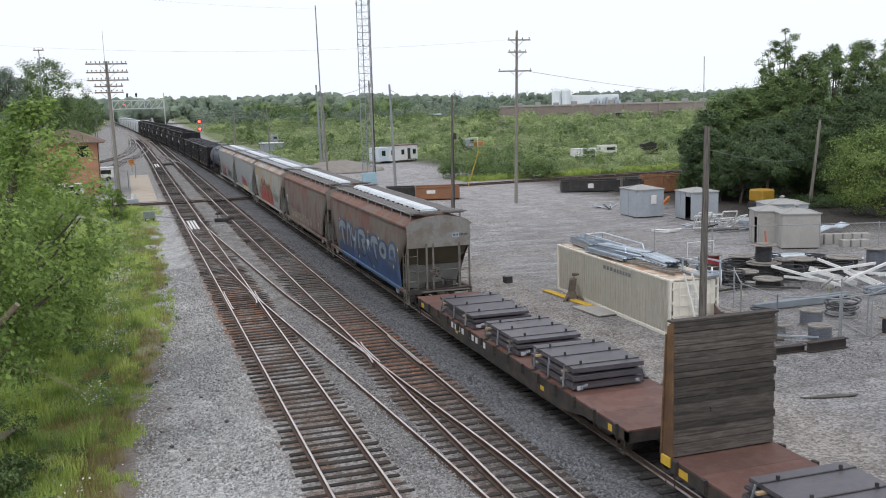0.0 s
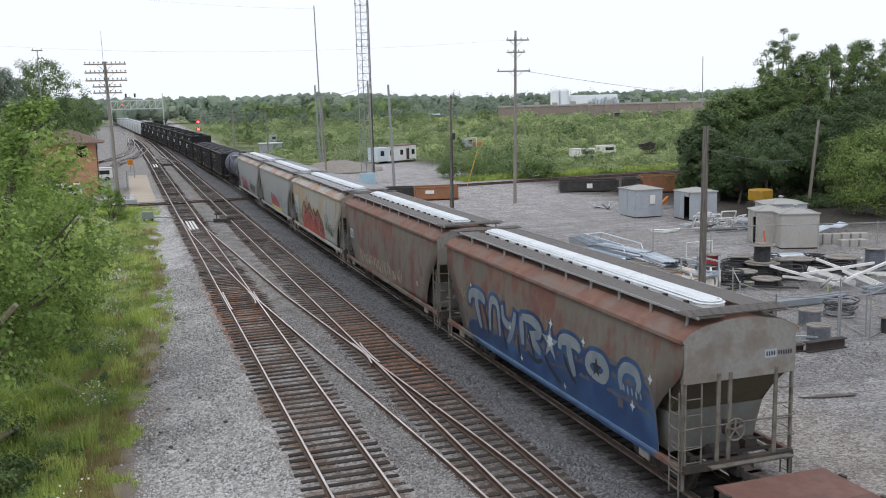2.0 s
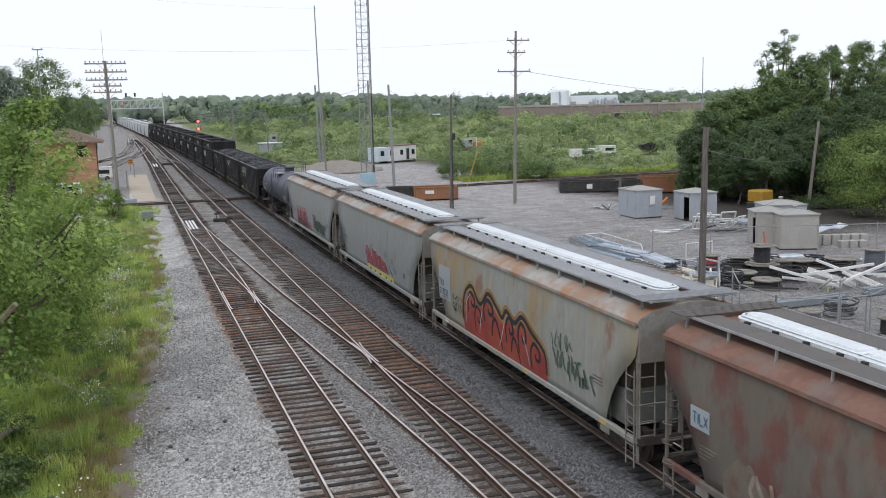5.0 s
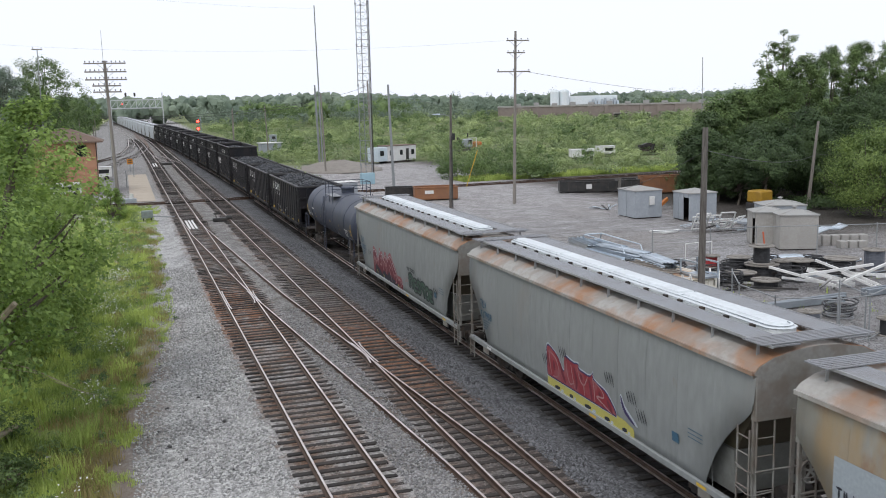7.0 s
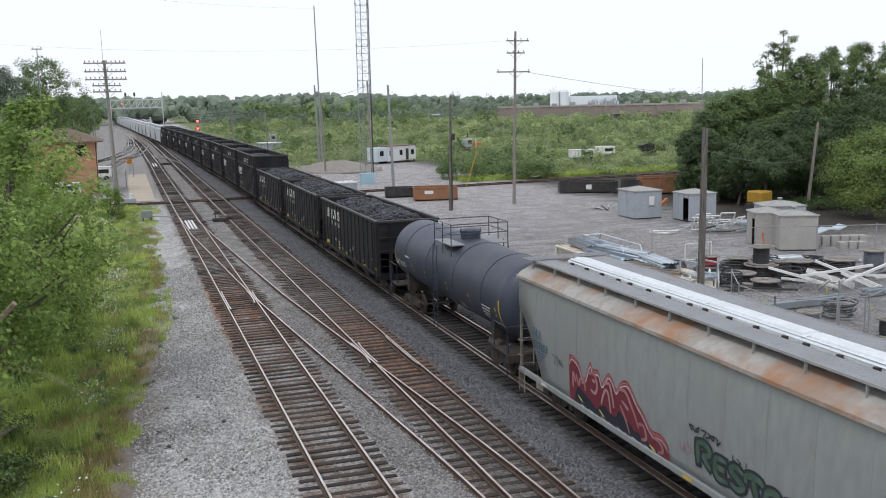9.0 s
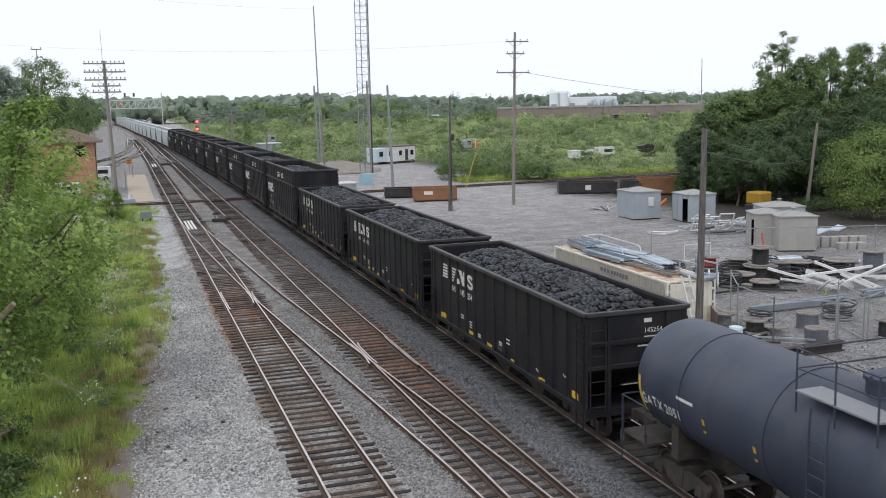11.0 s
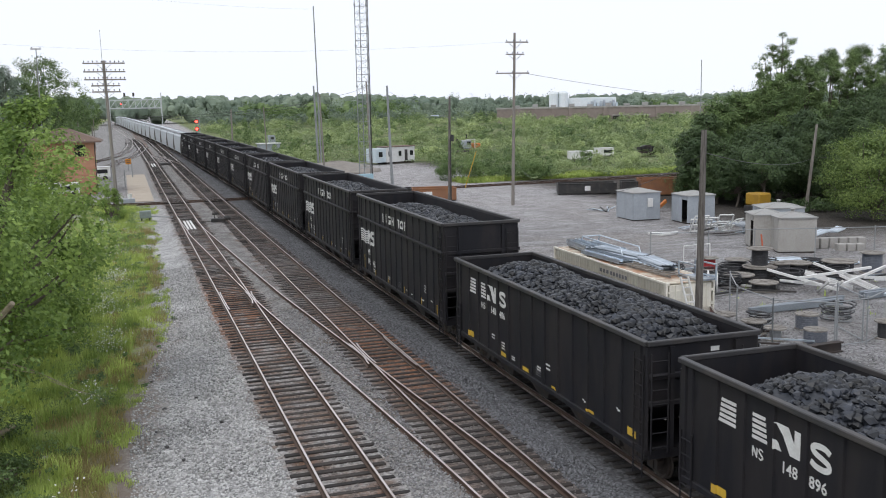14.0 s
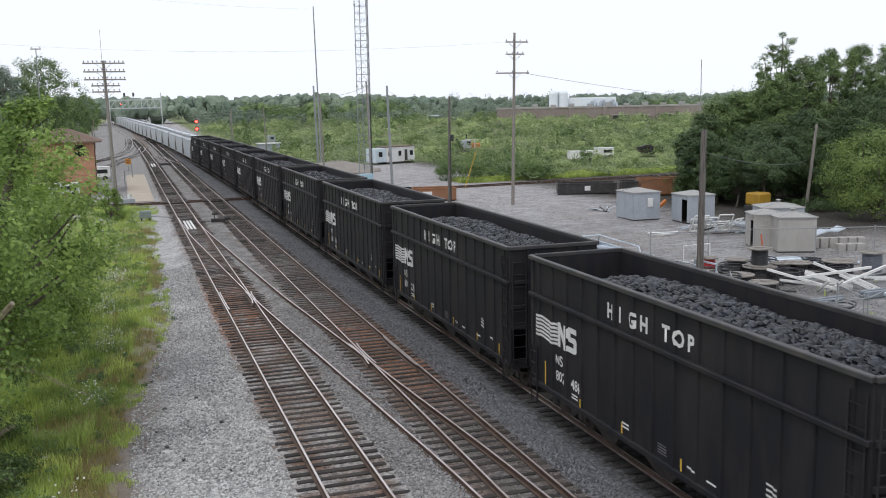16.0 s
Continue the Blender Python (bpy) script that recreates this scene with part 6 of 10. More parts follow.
def plate_stack(car_y0, half, y_from_lead, x, w, d, layers, seed, car):
    """Bundles of steel plates on timber spacers, held down by straps, lying on a flat car that carries them."""
    rnd = random.Random(seed)
    base = car.matrix_basis @ pose(x, y_from_lead - half, 1.06)
    st = thing("steel_plate_stack", base, "strapped stack of dark purple-grey steel plates on a flat car", "steel plates", "plate stacks on the flat car")
    z = 0.06
    for yy in (-d * 0.3, d * 0.3):
        part("spacer", box(BM(), -w / 2 - 0.05, w / 2 + 0.02, yy - 0.05, yy + 0.05, 0.0, z), SPOOLWOOD, st)
    bundles = [layers * 0.45, layers * 0.25, layers * 0.3]
    for j, n in enumerate(bundles):
        n = max(3, round(n))
        if j:
            for yy in (-d * 0.32, d * 0.32):
                part("spacer", bevel(box(BM(), -w / 2 - 0.09 - rnd.uniform(0, 0.08), w / 2 + 0.02, yy - 0.05, yy + 0.05, z, z + 0.075), 0.008), SPOOLWOOD if j == 1 else TIMBER, st)
            z += 0.075
        ox, oy, tw = rnd.uniform(-0.06, 0.06), rnd.uniform(-0.08, 0.08), rnd.uniform(-0.01, 0.01)
        for k in range(n):
            t = 0.036
            o, e = ox + rnd.uniform(-0.012, 0.012), oy + rnd.uniform(-0.012, 0.012)
            bm = box(BM(), -w / 2 + o, w / 2 + o, -d / 2 + e, d / 2 + e, z, z + t - 0.004)
            bmesh.ops.rotate(bm, verts=bm.verts, matrix=Matrix.Rotation(tw, 3, "Z"))
            part("plate", bm, PLATE, st)
            z += t
    # chalked writing on the top plate, torn paper tags on the ends
    for k in range(3):
        yy = -d * 0.22 + d * 0.22 * k
        for q in range(3):
            marks(st, [(-0.35 + 0.1 * q, yy + 0.09 * q, 0.25 + 0.08 * q, yy + 0.09 * q + 0.025)], CHALKMARK, lambda u, v, z=z: (u, v, z + 0.001), "chalk_mark")
    for u, v, r in ((-w / 2 + 0.2, 0.16, 0.1), (-w / 2 + 0.38, 0.22, 0.07), (w / 2 - 0.25, 0.2, 0.07)):
        marks(st, [(u - r, v - r * 0.8, u + r, v + r * 0.6)], TAG, lambda p, q, y=-d / 2 - 0.1: (p, y, q), "paper_tag")
    for yy in (-d * 0.36, 0.0, d * 0.36):
        part("strap", beam(BM(), (-w / 2 - 0.07, yy, z + 0.012), (-1.43 - x, yy + 0.12, 0.04), 0.06, 0.012, (0, 1, 0)), GALV, st)
        part("strap", beam(BM(), (w / 2 + 0.07, yy, z + 0.012), (1.43 - x, yy + 0.05, 0.04), 0.05, 0.012, (0, 1, 0)), GALV, st)
        bm = beam(BM(), (-w / 2 - 0.08, yy, z + 0.014), (w / 2 + 0.08, yy, z + 0.014), 0.045, 0.016)
        for u in (-w * 0.3, w * 0.36):
            box(bm, u - 0.03, u + 0.03, yy - 0.03, yy + 0.03, z + 0.016, z + 0.12)
        part("strap_bar", bm, BLACKMETAL, st)
        for sx in (-1.44, 1.44):
            part("strap_anchor", bevel(box(BM(), sx - x - 0.09, sx - x + 0.05, yy - 0.02, yy + 0.14, 0.001, 0.05), 0.01), BLACKMETAL, st)
    return st


TIMBER = mat("new_timber", (0.45, 0.33, 0.20), 0.85, second=(0.32, 0.23, 0.14), scale=3)
TAG = mat("torn_paper_tag", (0.48, 0.50, 0.56), 0.8, second=(0.14, 0.15, 0.19), scale=9, amount=0.8)
CHALKMARK = mat("chalk_writing", (0.20, 0.195, 0.21), 0.9, second=(0.13, 0.125, 0.14), scale=12, amount=0.9)
SKYBLUE_F = mat("lit_blue_spray_paint", (0.10, 0.18, 0.29), 0.6, second=(0.06, 0.11, 0.21), scale=1.5, amount=0.8)
HAZE_F = mat("thin_blue_overspray", (0.075, 0.078, 0.10), 0.7, second=(0.11, 0.095, 0.092), scale=1.2, amount=0.8)
BLUE_F = mat("blue_spray_paint", (0.02, 0.05, 0.14), 0.55, second=(0.04, 0.098, 0.205), scale=0.7, amount=0.7, third=(0.014, 0.026, 0.07), scale3=0.45, amount3=0.6)
SILVER_F = mat("silver_blue_spray_paint", (0.195, 0.222, 0.245), 0.55, second=(0.11, 0.15, 0.20), scale=1.3, amount=0.7)
CHALK_F = mat("white_spray_paint", (0.46, 0.50, 0.54), 0.6, second=(0.34, 0.38, 0.44), scale=3)
INK_F = mat("thin_black_spray_paint", (0.03, 0.035, 0.042), 0.6)
PLUM_F = mat("violet_spray_paint", (0.05, 0.035, 0.12), 0.6)
FADEDFILL = mat("faded_beige_spray_paint", (0.165, 0.137, 0.112), 0.85, second=(0.125, 0.10, 0.085), scale=1.6, amount=0.9, third=(0.135, 0.065, 0.052), scale3=0.8, amount3=0.6)
FADED_F = mat("faded_chalk_lines", (0.30, 0.255, 0.205), 0.85, second=(0.18, 0.14, 0.11), scale=2.5, amount=0.8)
NAVY_F = mat("dark_spray_paint", (0.02, 0.022, 0.035), 0.6)
RED_F = mat("red_spray_paint", (0.27, 0.032, 0.045), 0.6, second=(0.30, 0.12, 0.13), scale=2.0, amount=0.6)
PINK_F = mat("pink_spray_paint", (0.36, 0.21, 0.21), 0.6, second=(0.26, 0.08, 0.09), scale=2.0, amount=0.7)
MAROON_F = mat("maroon_spray_paint", (0.16, 0.025, 0.04), 0.6)
GREEN_F = mat("dark_green_spray_paint", (0.05, 0.10, 0.07), 0.6, second=(0.12, 0.16, 0.13), scale=3)
YELLOW_F = mat("yellow_spray_paint", (0.5, 0.45, 0.12), 0.6)
ORANGE_F = mat("orange_red_spray_paint", (0.34, 0.06, 0.04), 0.55, second=(0.30, 0.09, 0.06), scale=1.0, third=(0.20, 0.03, 0.04), scale3=0.6, amount3=0.5)


PALEPANEL = mat("pale_blue_panel", (0.33, 0.37, 0.405), 0.6, second=(0.29, 0.33, 0.365), scale=1.5)
STEELBLUE_F = mat("blue_stencil_paint", (0.05, 0.12, 0.19), 0.6)


def car_letters(car, bulge, y, number=None, ink=NAVY_F, panel=None, sheets=(6.6, -1.5, -6.9), wide=1.35, notice=None):
    """The owner's mark in plain strokes, the number and small notices; panel: its low and high edge."""
    def put(u, v):
        return (-(bulge(v) + 0.02), u, v)

    if panel:
        bm = BM()
        z0, z1 = panel
        for j in range(6):
            a, c = z0 + (z1 - z0) * j / 6, z0 + (z1 - z0) * (j + 1) / 6
            bm.faces.new([bm.verts.new((-(bulge(v) + 0.015), u, v)) for u, v in ((y + 0.1, a), (y - wide, a), (y - wide, c), (y + 0.1, c))])
        part("panel", bm, PALEPANEL, car)
    g = Spray(car, bulge)
    g.d = 0.021
    for k, ch in enumerate("tILX"):
        w = 0.15 if ch != "I" else 0.05
        u = y - (0.0, 0.19, 0.26, 0.44)[k]
        g.letter((u, u - w, 2.42, 2.68), GLYPH[ch], 0.05, ((ink, 0.0),))
    if number:
        lettering(number, 0.36, ink, car, lambda u, v: put(y - u, 2.04 + v), 1.0, 0.008)
    for j in range(4):
        marks(car, [(y - 0.95 + 0.12 * j, 1.94 - 0.09 * j, y - 0.25, 1.965 - 0.09 * j)], notice or ink, put)
    marks(car, [(-5.9, 1.68, -5.6, 1.92)], notice or ink, put)
    marks(car, [(-6.9, 2.2 - 0.1 * j, -6.3, 2.22 - 0.1 * j) for j in range(3)], notice or ink, put)
    for u in sheets:
        marks(car, [(u - 0.2, 0.96, u + 0.2, 1.04)], YELLOW if u < 0 else STENCIL, lambda p, q: (-1.6335, p, q), "reflector")


OVERSPRAY = mat("ochre_overspray", (0.30, 0.17, 0.05), 0.7, second=(0.22, 0.09, 0.035), scale=0.9, amount=0.8, third=(0.33, 0.25, 0.12), scale3=2.0, amount3=0.5)


def train():
    """Cars in running order, each with the place of its leading end at the start."""
    def go(car, y0, half):
        TRAIN.append((car, y0, half))

    f1h, f2h = 9.2, 9.75
    y1, y2 = 19.95 - 2 * f1h, 21.75
    car = flat_car(car_pose(y1, f1h), f1h, "rusty bulkhead flat car with a weathered plank bulkhead", True)
    go(car, y1, f1h)
    st = plate_stack(y1, f1h, 2 * f1h - 4.6, -0.08, 2.5, 3.0, 5, 1, car)
    go(st, y1, f1h)
    car = flat_car(car_pose(y2, f2h), f2h, "flat car with a rusty deck loaded with steel plates")
    go(car, y2, f2h)
    for k, (yy, n, ln) in enumerate(((5.15, 14, 3.1), (9.55, 11, 3.2), (14.4, 8, 4.0))):
        st = plate_stack(y2, f2h, yy, -0.16, 2.4, ln, n, 5 + k, car)
        go(st, y2, f2h)
    h = HL / 2
    ys = [42.45 + 18.67 * k for k in range(5)]
    car, b = covered_hopper(car_pose(ys[0], h), HRUST, ROOFRUST, "rusty brown covered hopper with blue graffiti along its side", boards=RUSTGRATE)
    blue_piece(car, b)
    go(car, ys[0], h)
    car_letters(car, b, 6.95, ink=FADED_F, sheets=(), notice=HAZE_F)
    bm = box(BM(), 0.62, 1.5, -h - 0.041, -h - 0.03, 3.5, 3.77)
    part("number_panel", bm, ENDGREY, car)
    part("number_board", box(BM(), 0.66, 1.0, -h - 0.045, -h - 0.042, 3.53, 3.74), PALEPANEL, car)
    marks(car, [(0.70 + 0.07 * k, 3.58, 0.74 + 0.07 * k, 3.69) for k in range(4)] + [(1.04 + 0.07 * k, 3.58, 1.08 + 0.07 * k, 3.69) for k in range(6)], NAVY_F, lambda u, v: (u, -h - 0.048, v))
    car, b = covered_hopper(car_pose(ys[1], h), HRUST, ROOFRUST, "rusty grey-brown covered hopper with faded chalky graffiti", boards=RUSTGRATE)
    chalk_piece(car, b)
    go(car, ys[1], h)
    car_letters(car, b, 7.35, ink=STEELBLUE_F, panel=(2.3, 2.82), sheets=(), wide=0.66, notice=FADED_F)
    car, b = covered_hopper(car_pose(ys[2], h), HCREAM, ROOFGREY, "cream covered hopper streaked with orange rust and red graffiti")
    red_swirl_piece(car, b)
    go(car, ys[2], h)
    car_letters(car, b, 7.45, number="517233", panel=(1.85, 3.25))
    car, b = covered_hopper(car_pose(ys[3], h), HGREY, ROOFGREY, "pale grey covered hopper with small red graffiti")
    small_red_piece(car, b)
    go(car, ys[3], h)
    car_letters(car, b, 7.4, number="517958", ink=STEELBLUE_F)
    grey, b = covered_hopper(car_pose(ys[4], h), HGREY, ROOFGREY, "pale grey covered hopper with red and green graffiti")
    two_pieces(grey, b)
    go(grey, ys[4], h)
    car_letters(grey, b, 7.4, number="517653", ink=STEELBLUE_F)
    car = tank_car(car_pose(135.9, 7.55))
    go(car, 135.9, 7.55)
    full, low, far_load = coal_mesh(2, 3.55, 0.42), coal_mesh(7, 4.38, 0.36), coal_mesh(9, 4.38, 0.36, 700)
    y = 152.95
    for k, num in enumerate(("145254", "148896", "148486")):
        go(coal_hopper(car_pose(y, CH), num, full), y, CH)
        y += 15.95
    y = 200.8
    nums = ("802484", "800278", "801793", "800931", "802117", "801320")
    last = None
    for k in range(10):
        if k < 6:
            last = high_top(car_pose(y, CH + 0.15), nums[k], low if k < 3 else far_load, k)
            go(last, y, CH + 0.15)
        else:
            go(copy_thing(last, car_pose(y, CH + 0.15)), y, CH + 0.15)
        y += 16.5
    y = 366.6
    plain, b = covered_hopper(car_pose(y, h), HPALE, HPALE, "pale grey covered hopper, plain sided", far=True)
    for k in range(20):
        c = plain if k == 0 else copy_thing(plain, car_pose(y, h))
        go(c, y, h)
        y += 18.67


train()


def motions():
    """The train runs towards the camera at a steady pace, and its nearer wheels turn."""
    for car, y0, half in TRAIN:
        start = car.matrix_basis.copy()
        rel = car_pose(y0, half).inverted() @ start
        walk(car, [(t, car_pose(y0, half, t) @ rel) for t in range(17)])
    turn = SPEED / 0.457
    for car, y0, half in TRAIN:
        if y0 > 240:
            continue
        for tr in car.children:
            if not tr.name.startswith("truck"):
                continue
            for w in tr.children:
                at = w.location.copy()
                walk(w, [(k / 30, Matrix.Translation(at) @ Matrix.Rotation(turn * k / 30, 4, "X")) for k in range(481)])


# ---- poles, masts and wires ----
def on(x, y, rz=0, dz=0.0):
    return pose(x, y, G(x, y) + dz, 0, 0, rz)


def wood_pole(x, y, top, label, r=0.15, lean=(0, 0), material=None, name="utility_pole", arms=()):
    """arms: (z, west, east, insulators) over the sea of the world's z."""
    z0 = G(x, y)
    p = thing(name, pose(x, y, z0), label, "pole", "poles along the railway")
    h = top - z0
    bm = BM()
    n = 6
    tube(bm, [(lean[0] * k / n, lean[1] * k / n, -0.3 + (h + 0.3) * k / n) for k in range(n + 1)], [r * (1 - 0.35 * k / n) for k in range(n + 1)], 12)
    part("shaft", bm, material or POLE, p, smooth=False)
    for z, w, e, ins in arms:
        f = (z - z0) / h
        cx, cy = lean[0] * f, lean[1] * f
        bm = BM()
        beam(bm, (cx - w, cy - 0.16, z - z0), (cx + e, cy - 0.16, z - z0), 0.1, 0.12)
        if w > 0.9:
            for s in (-1, 1):
                beam(bm, (cx + s * 0.7, cy - 0.16, z - z0 - 0.03), (cx, cy - 0.12, z - z0 - 0.62), 0.03, 0.03)
        arm = part("crossarm", bm, POLE, p)
        for k in range(ins):
            u = cx - w + 0.12 + (w + e - 0.24) * k / max(1, ins - 1)
            part("insulator", lathe(BM(), [(0.02, z - z0 + 0.05), (0.02, z - z0 + 0.12), (0.05, z - z0 + 0.13), (0.045, z - z0 + 0.22), (0.02, z - z0 + 0.24)], 8, "z", (u, cy - 0.16, 0)), DARKGLASS, arm)
    return p


wood_pole(32.04, 87.3, 16.3, "tall weathered utility pole with short crossarms in the yard", 0.17, (0.35, 0),
          arms=((15.4, 1.0, 1.35, 4), (14.25, 0.95, 0.95, 4), (12.45, 1.95, 1.5, 3)))
wood_pole(17.43, 32.7, 8.25, "bare weathered wooden pole beside the cream container", 0.17, (0.12, 0.0), POLEDARK)
wood_pole(26.0, 110.1, 11.95, "plain grey pole beyond the yard", 0.19, (-0.35, 0), POLEGREY)
d = wood_pole(24.66, 85.2, 10.3, "dark pole carrying a lamp on a bracket", 0.15, (0.25, 0), POLEDARK)
bm = BM()
path(bm, [(0.2, 0, 8.75), (-0.5, -0.1, 8.98), (-1.0, -0.2, 9.0)], 0.03)
part("lamp_bracket", bm, POLEGREY, d)
bm = BM()
loft(bm, [[(-1.7, -0.30, 8.98), (-1.7, -0.14, 8.98), (-1.7, -0.14, 9.04), (-1.7, -0.30, 9.04)], [(-0.95, -0.3, 8.93), (-0.95, -0.1, 8.93), (-0.95, -0.1, 9.08), (-0.95, -0.3, 9.08)]])
part("lamp_head", bm, GALV, d)
bm = BM()
box(bm, 0.3, 0.55, -0.1, 0.15, 6.6, 7.2)
rod(bm, (0.16, -0.2, 0), (0.2, -0.2, 7), 0.05, 6)
part("transformer_box", bm, BLACKMETAL, d)
wood_pole(25.6, 153.4, 13.1, "grey metal pole with a small bracket", 0.2, (-0.35, 0), POLEGREY)
wood_pole(25.9, 152.6, 25.4, "very tall thin steel mast", 0.13, (-0.35, 0), POLEGREY, "radio_mast")
wood_pole(24.2, 141.9, 11.6, "slim wooden pole beyond the yard", 0.15, (-0.3, 0))
wood_pole(28.5, 130.1, 13.0, "wooden pole standing by the lattice tower", 0.18, (-0.35, 0))
wood_pole(55.5, 73.1, 7.1, "leaning weathered pole in front of the trees", 0.17, (0.9, 0))
wood_pole(20.5, 232.0, 9.9, "slim far pole beside the tracks", 0.14)
wood_pole(21.5, 243.0, 9.6, "slim far pole beside the tracks", 0.14)
wood_pole(21.3, 181.0, 10.0, "slim pole beyond the equipment hut", 0.14, (-0.3, 0))
wood_pole(-5.05, 93.0, 14.1, "old telegraph pole with five crossarms of insulators", 0.17, (-0.35, 0),
          arms=((13.85, 1.8, 1.8, 10), (13.1, 1.8, 1.8, 10), (12.4, 1.8, 1.8, 10), (11.85, 1.25, 1.25, 6), (11.3, 1.25, 1.25, 6)))
for x, y, top in ((-12.5, 205, 8.6), (-16.5, 215, 8.4), (-9.5, 190, 7.2), (-11.0, 260, 8.0), (-7.5, 300, 7.5)):
    wood_pole(x, y, top, "slim far pole beside the tracks", 0.13)
wood_pole(-13.4, 125.0, 17.2, "slim mast topped by a small aerial", 0.08, (0.1, 0), POLEGREY, "radio_mast", arms=((17.1, 0.6, 0.6, 2),))
wood_pole(-5.8, 124.0, 19.3, "hair-thin grey whip aerial", 0.035, (-0.2, 0), POLEGREY, "radio_mast")
wood_pole(98.0, 155.0, 17.0, "far thin mast behind the trees", 0.1, (0, 0), POLEGREY, "radio_mast")


def lattice_tower(x, y, side, h):
    t = thing("lattice_tower", on(x, y), "tall thin three-legged steel lattice tower", "radio tower")
    r = side / math.sqrt(3)
    legs = [(r * math.cos(a), r * math.sin(a)) for a in (radians(200), radians(320), radians(80))]
    for lx, ly in legs:
        bm = rod(BM(), (lx, ly, -0.2), (lx, ly, h), 0.055, 8)
        for z in range(0, int(h), 5):
            rod(bm, (lx, ly, z + 2.3), (lx, ly, z + 2.5), 0.12, 8)
        part("leg", bm, POLEGREY, t)
    step = 0.84
    for k in range(int(h / step)):
        z = 0.4 + k * step
        bm = BM()
        for i in range(3):
            a, b = legs[i], legs[(i + 1) % 3]
            rod(bm, (*a, z), (*b, z), 0.022, 5)
            rod(bm, (*(a if k % 2 else b), z), (*(b if k % 2 else a), z + step), 0.014, 4)
        part("brace", bm, POLEGREY, t)
    bm = BM()
    for k in range(3):
        path(bm, [(legs[1][0] + 0.1 + 0.06 * k, legs[1][1], 0), (legs[1][0] + 0.1 + 0.06 * k, legs[1][1], h)], 0.025, 4)
    part("cable_run", bm, BLACKMETAL, t)
    bm = box(BM(), -1.2, 0.6, -1.9, -1.2, 0, 1.4)
    part("base_cabinet", bevel(bm, 0.03), BLUEP, t)
    return t


lattice_tower(25.0, 119.5, 1.45, 34)


def wire(p, q, sag, r=0.012, label="thin sagging overhead wire", n=14):
    bm = BM()
    pts = []
    for k in range(n + 1):
        f = k / n
        v = Vector(p).lerp(Vector(q), f)
        v.z -= sag * 4 * f * (1 - f)
        pts.append(v)
    path(bm, pts, r, 4)
    tagged(part("overhead_wire", bm, WIRE), label, "wire", "overhead wires")


wire((17.55, 32.6, 7.35), (56.3, 73.1, 4.1), 0.6, 0.014)
wire((56.3, 73.1, 4.1), (95, 60, 3.0), 0.6, 0.014)
wire((17.55, 32.6, 7.35), (32.2, 87.3, 4.0), 2.6, 0.012)
wire((24.9, 85.2, 9.3), (35.2, 106, 4.0), 0.5, 0.012)
wire((35.2, 106, 4.0), (45, 112, -0.2), 0.3, 0.012)
wire((25.7, 110.1, 11.3), (24.9, 85.2, 9.6), 0.5, 0.012)
wire((28.2, 130.1, 12.4), (25.3, 153.4, 11.5), 0.6, 0.02)
wire((25.3, 153.4, 10.5), (-10, 210, 9.0), 1.0, 0.03)
wire((25.3, 153.4, 10.0), (-10, 210, 8.6), 1.0, 0.03)
wire((33.3, 87.3, 12.45), (120, 140, 9.5), 1.5, 0.016)
wire((-40, 60, 21.2), (26, 153, 25.0), 1.5, 0.006)
wire((31.2, 87.3, 15.4), (-20, 110, 17.0), 1.0, 0.005)
g = thing("guy_guard", pose(0, 0, 0), "yellow plastic guard on a slanting guy wire", "guy wire")
part("guard_tube", rod(BM(), (33.9, 106.5, G(33.9, 106.5)), (35.2, 106.0, 4.1), 0.05, 8), YELLOW, g)


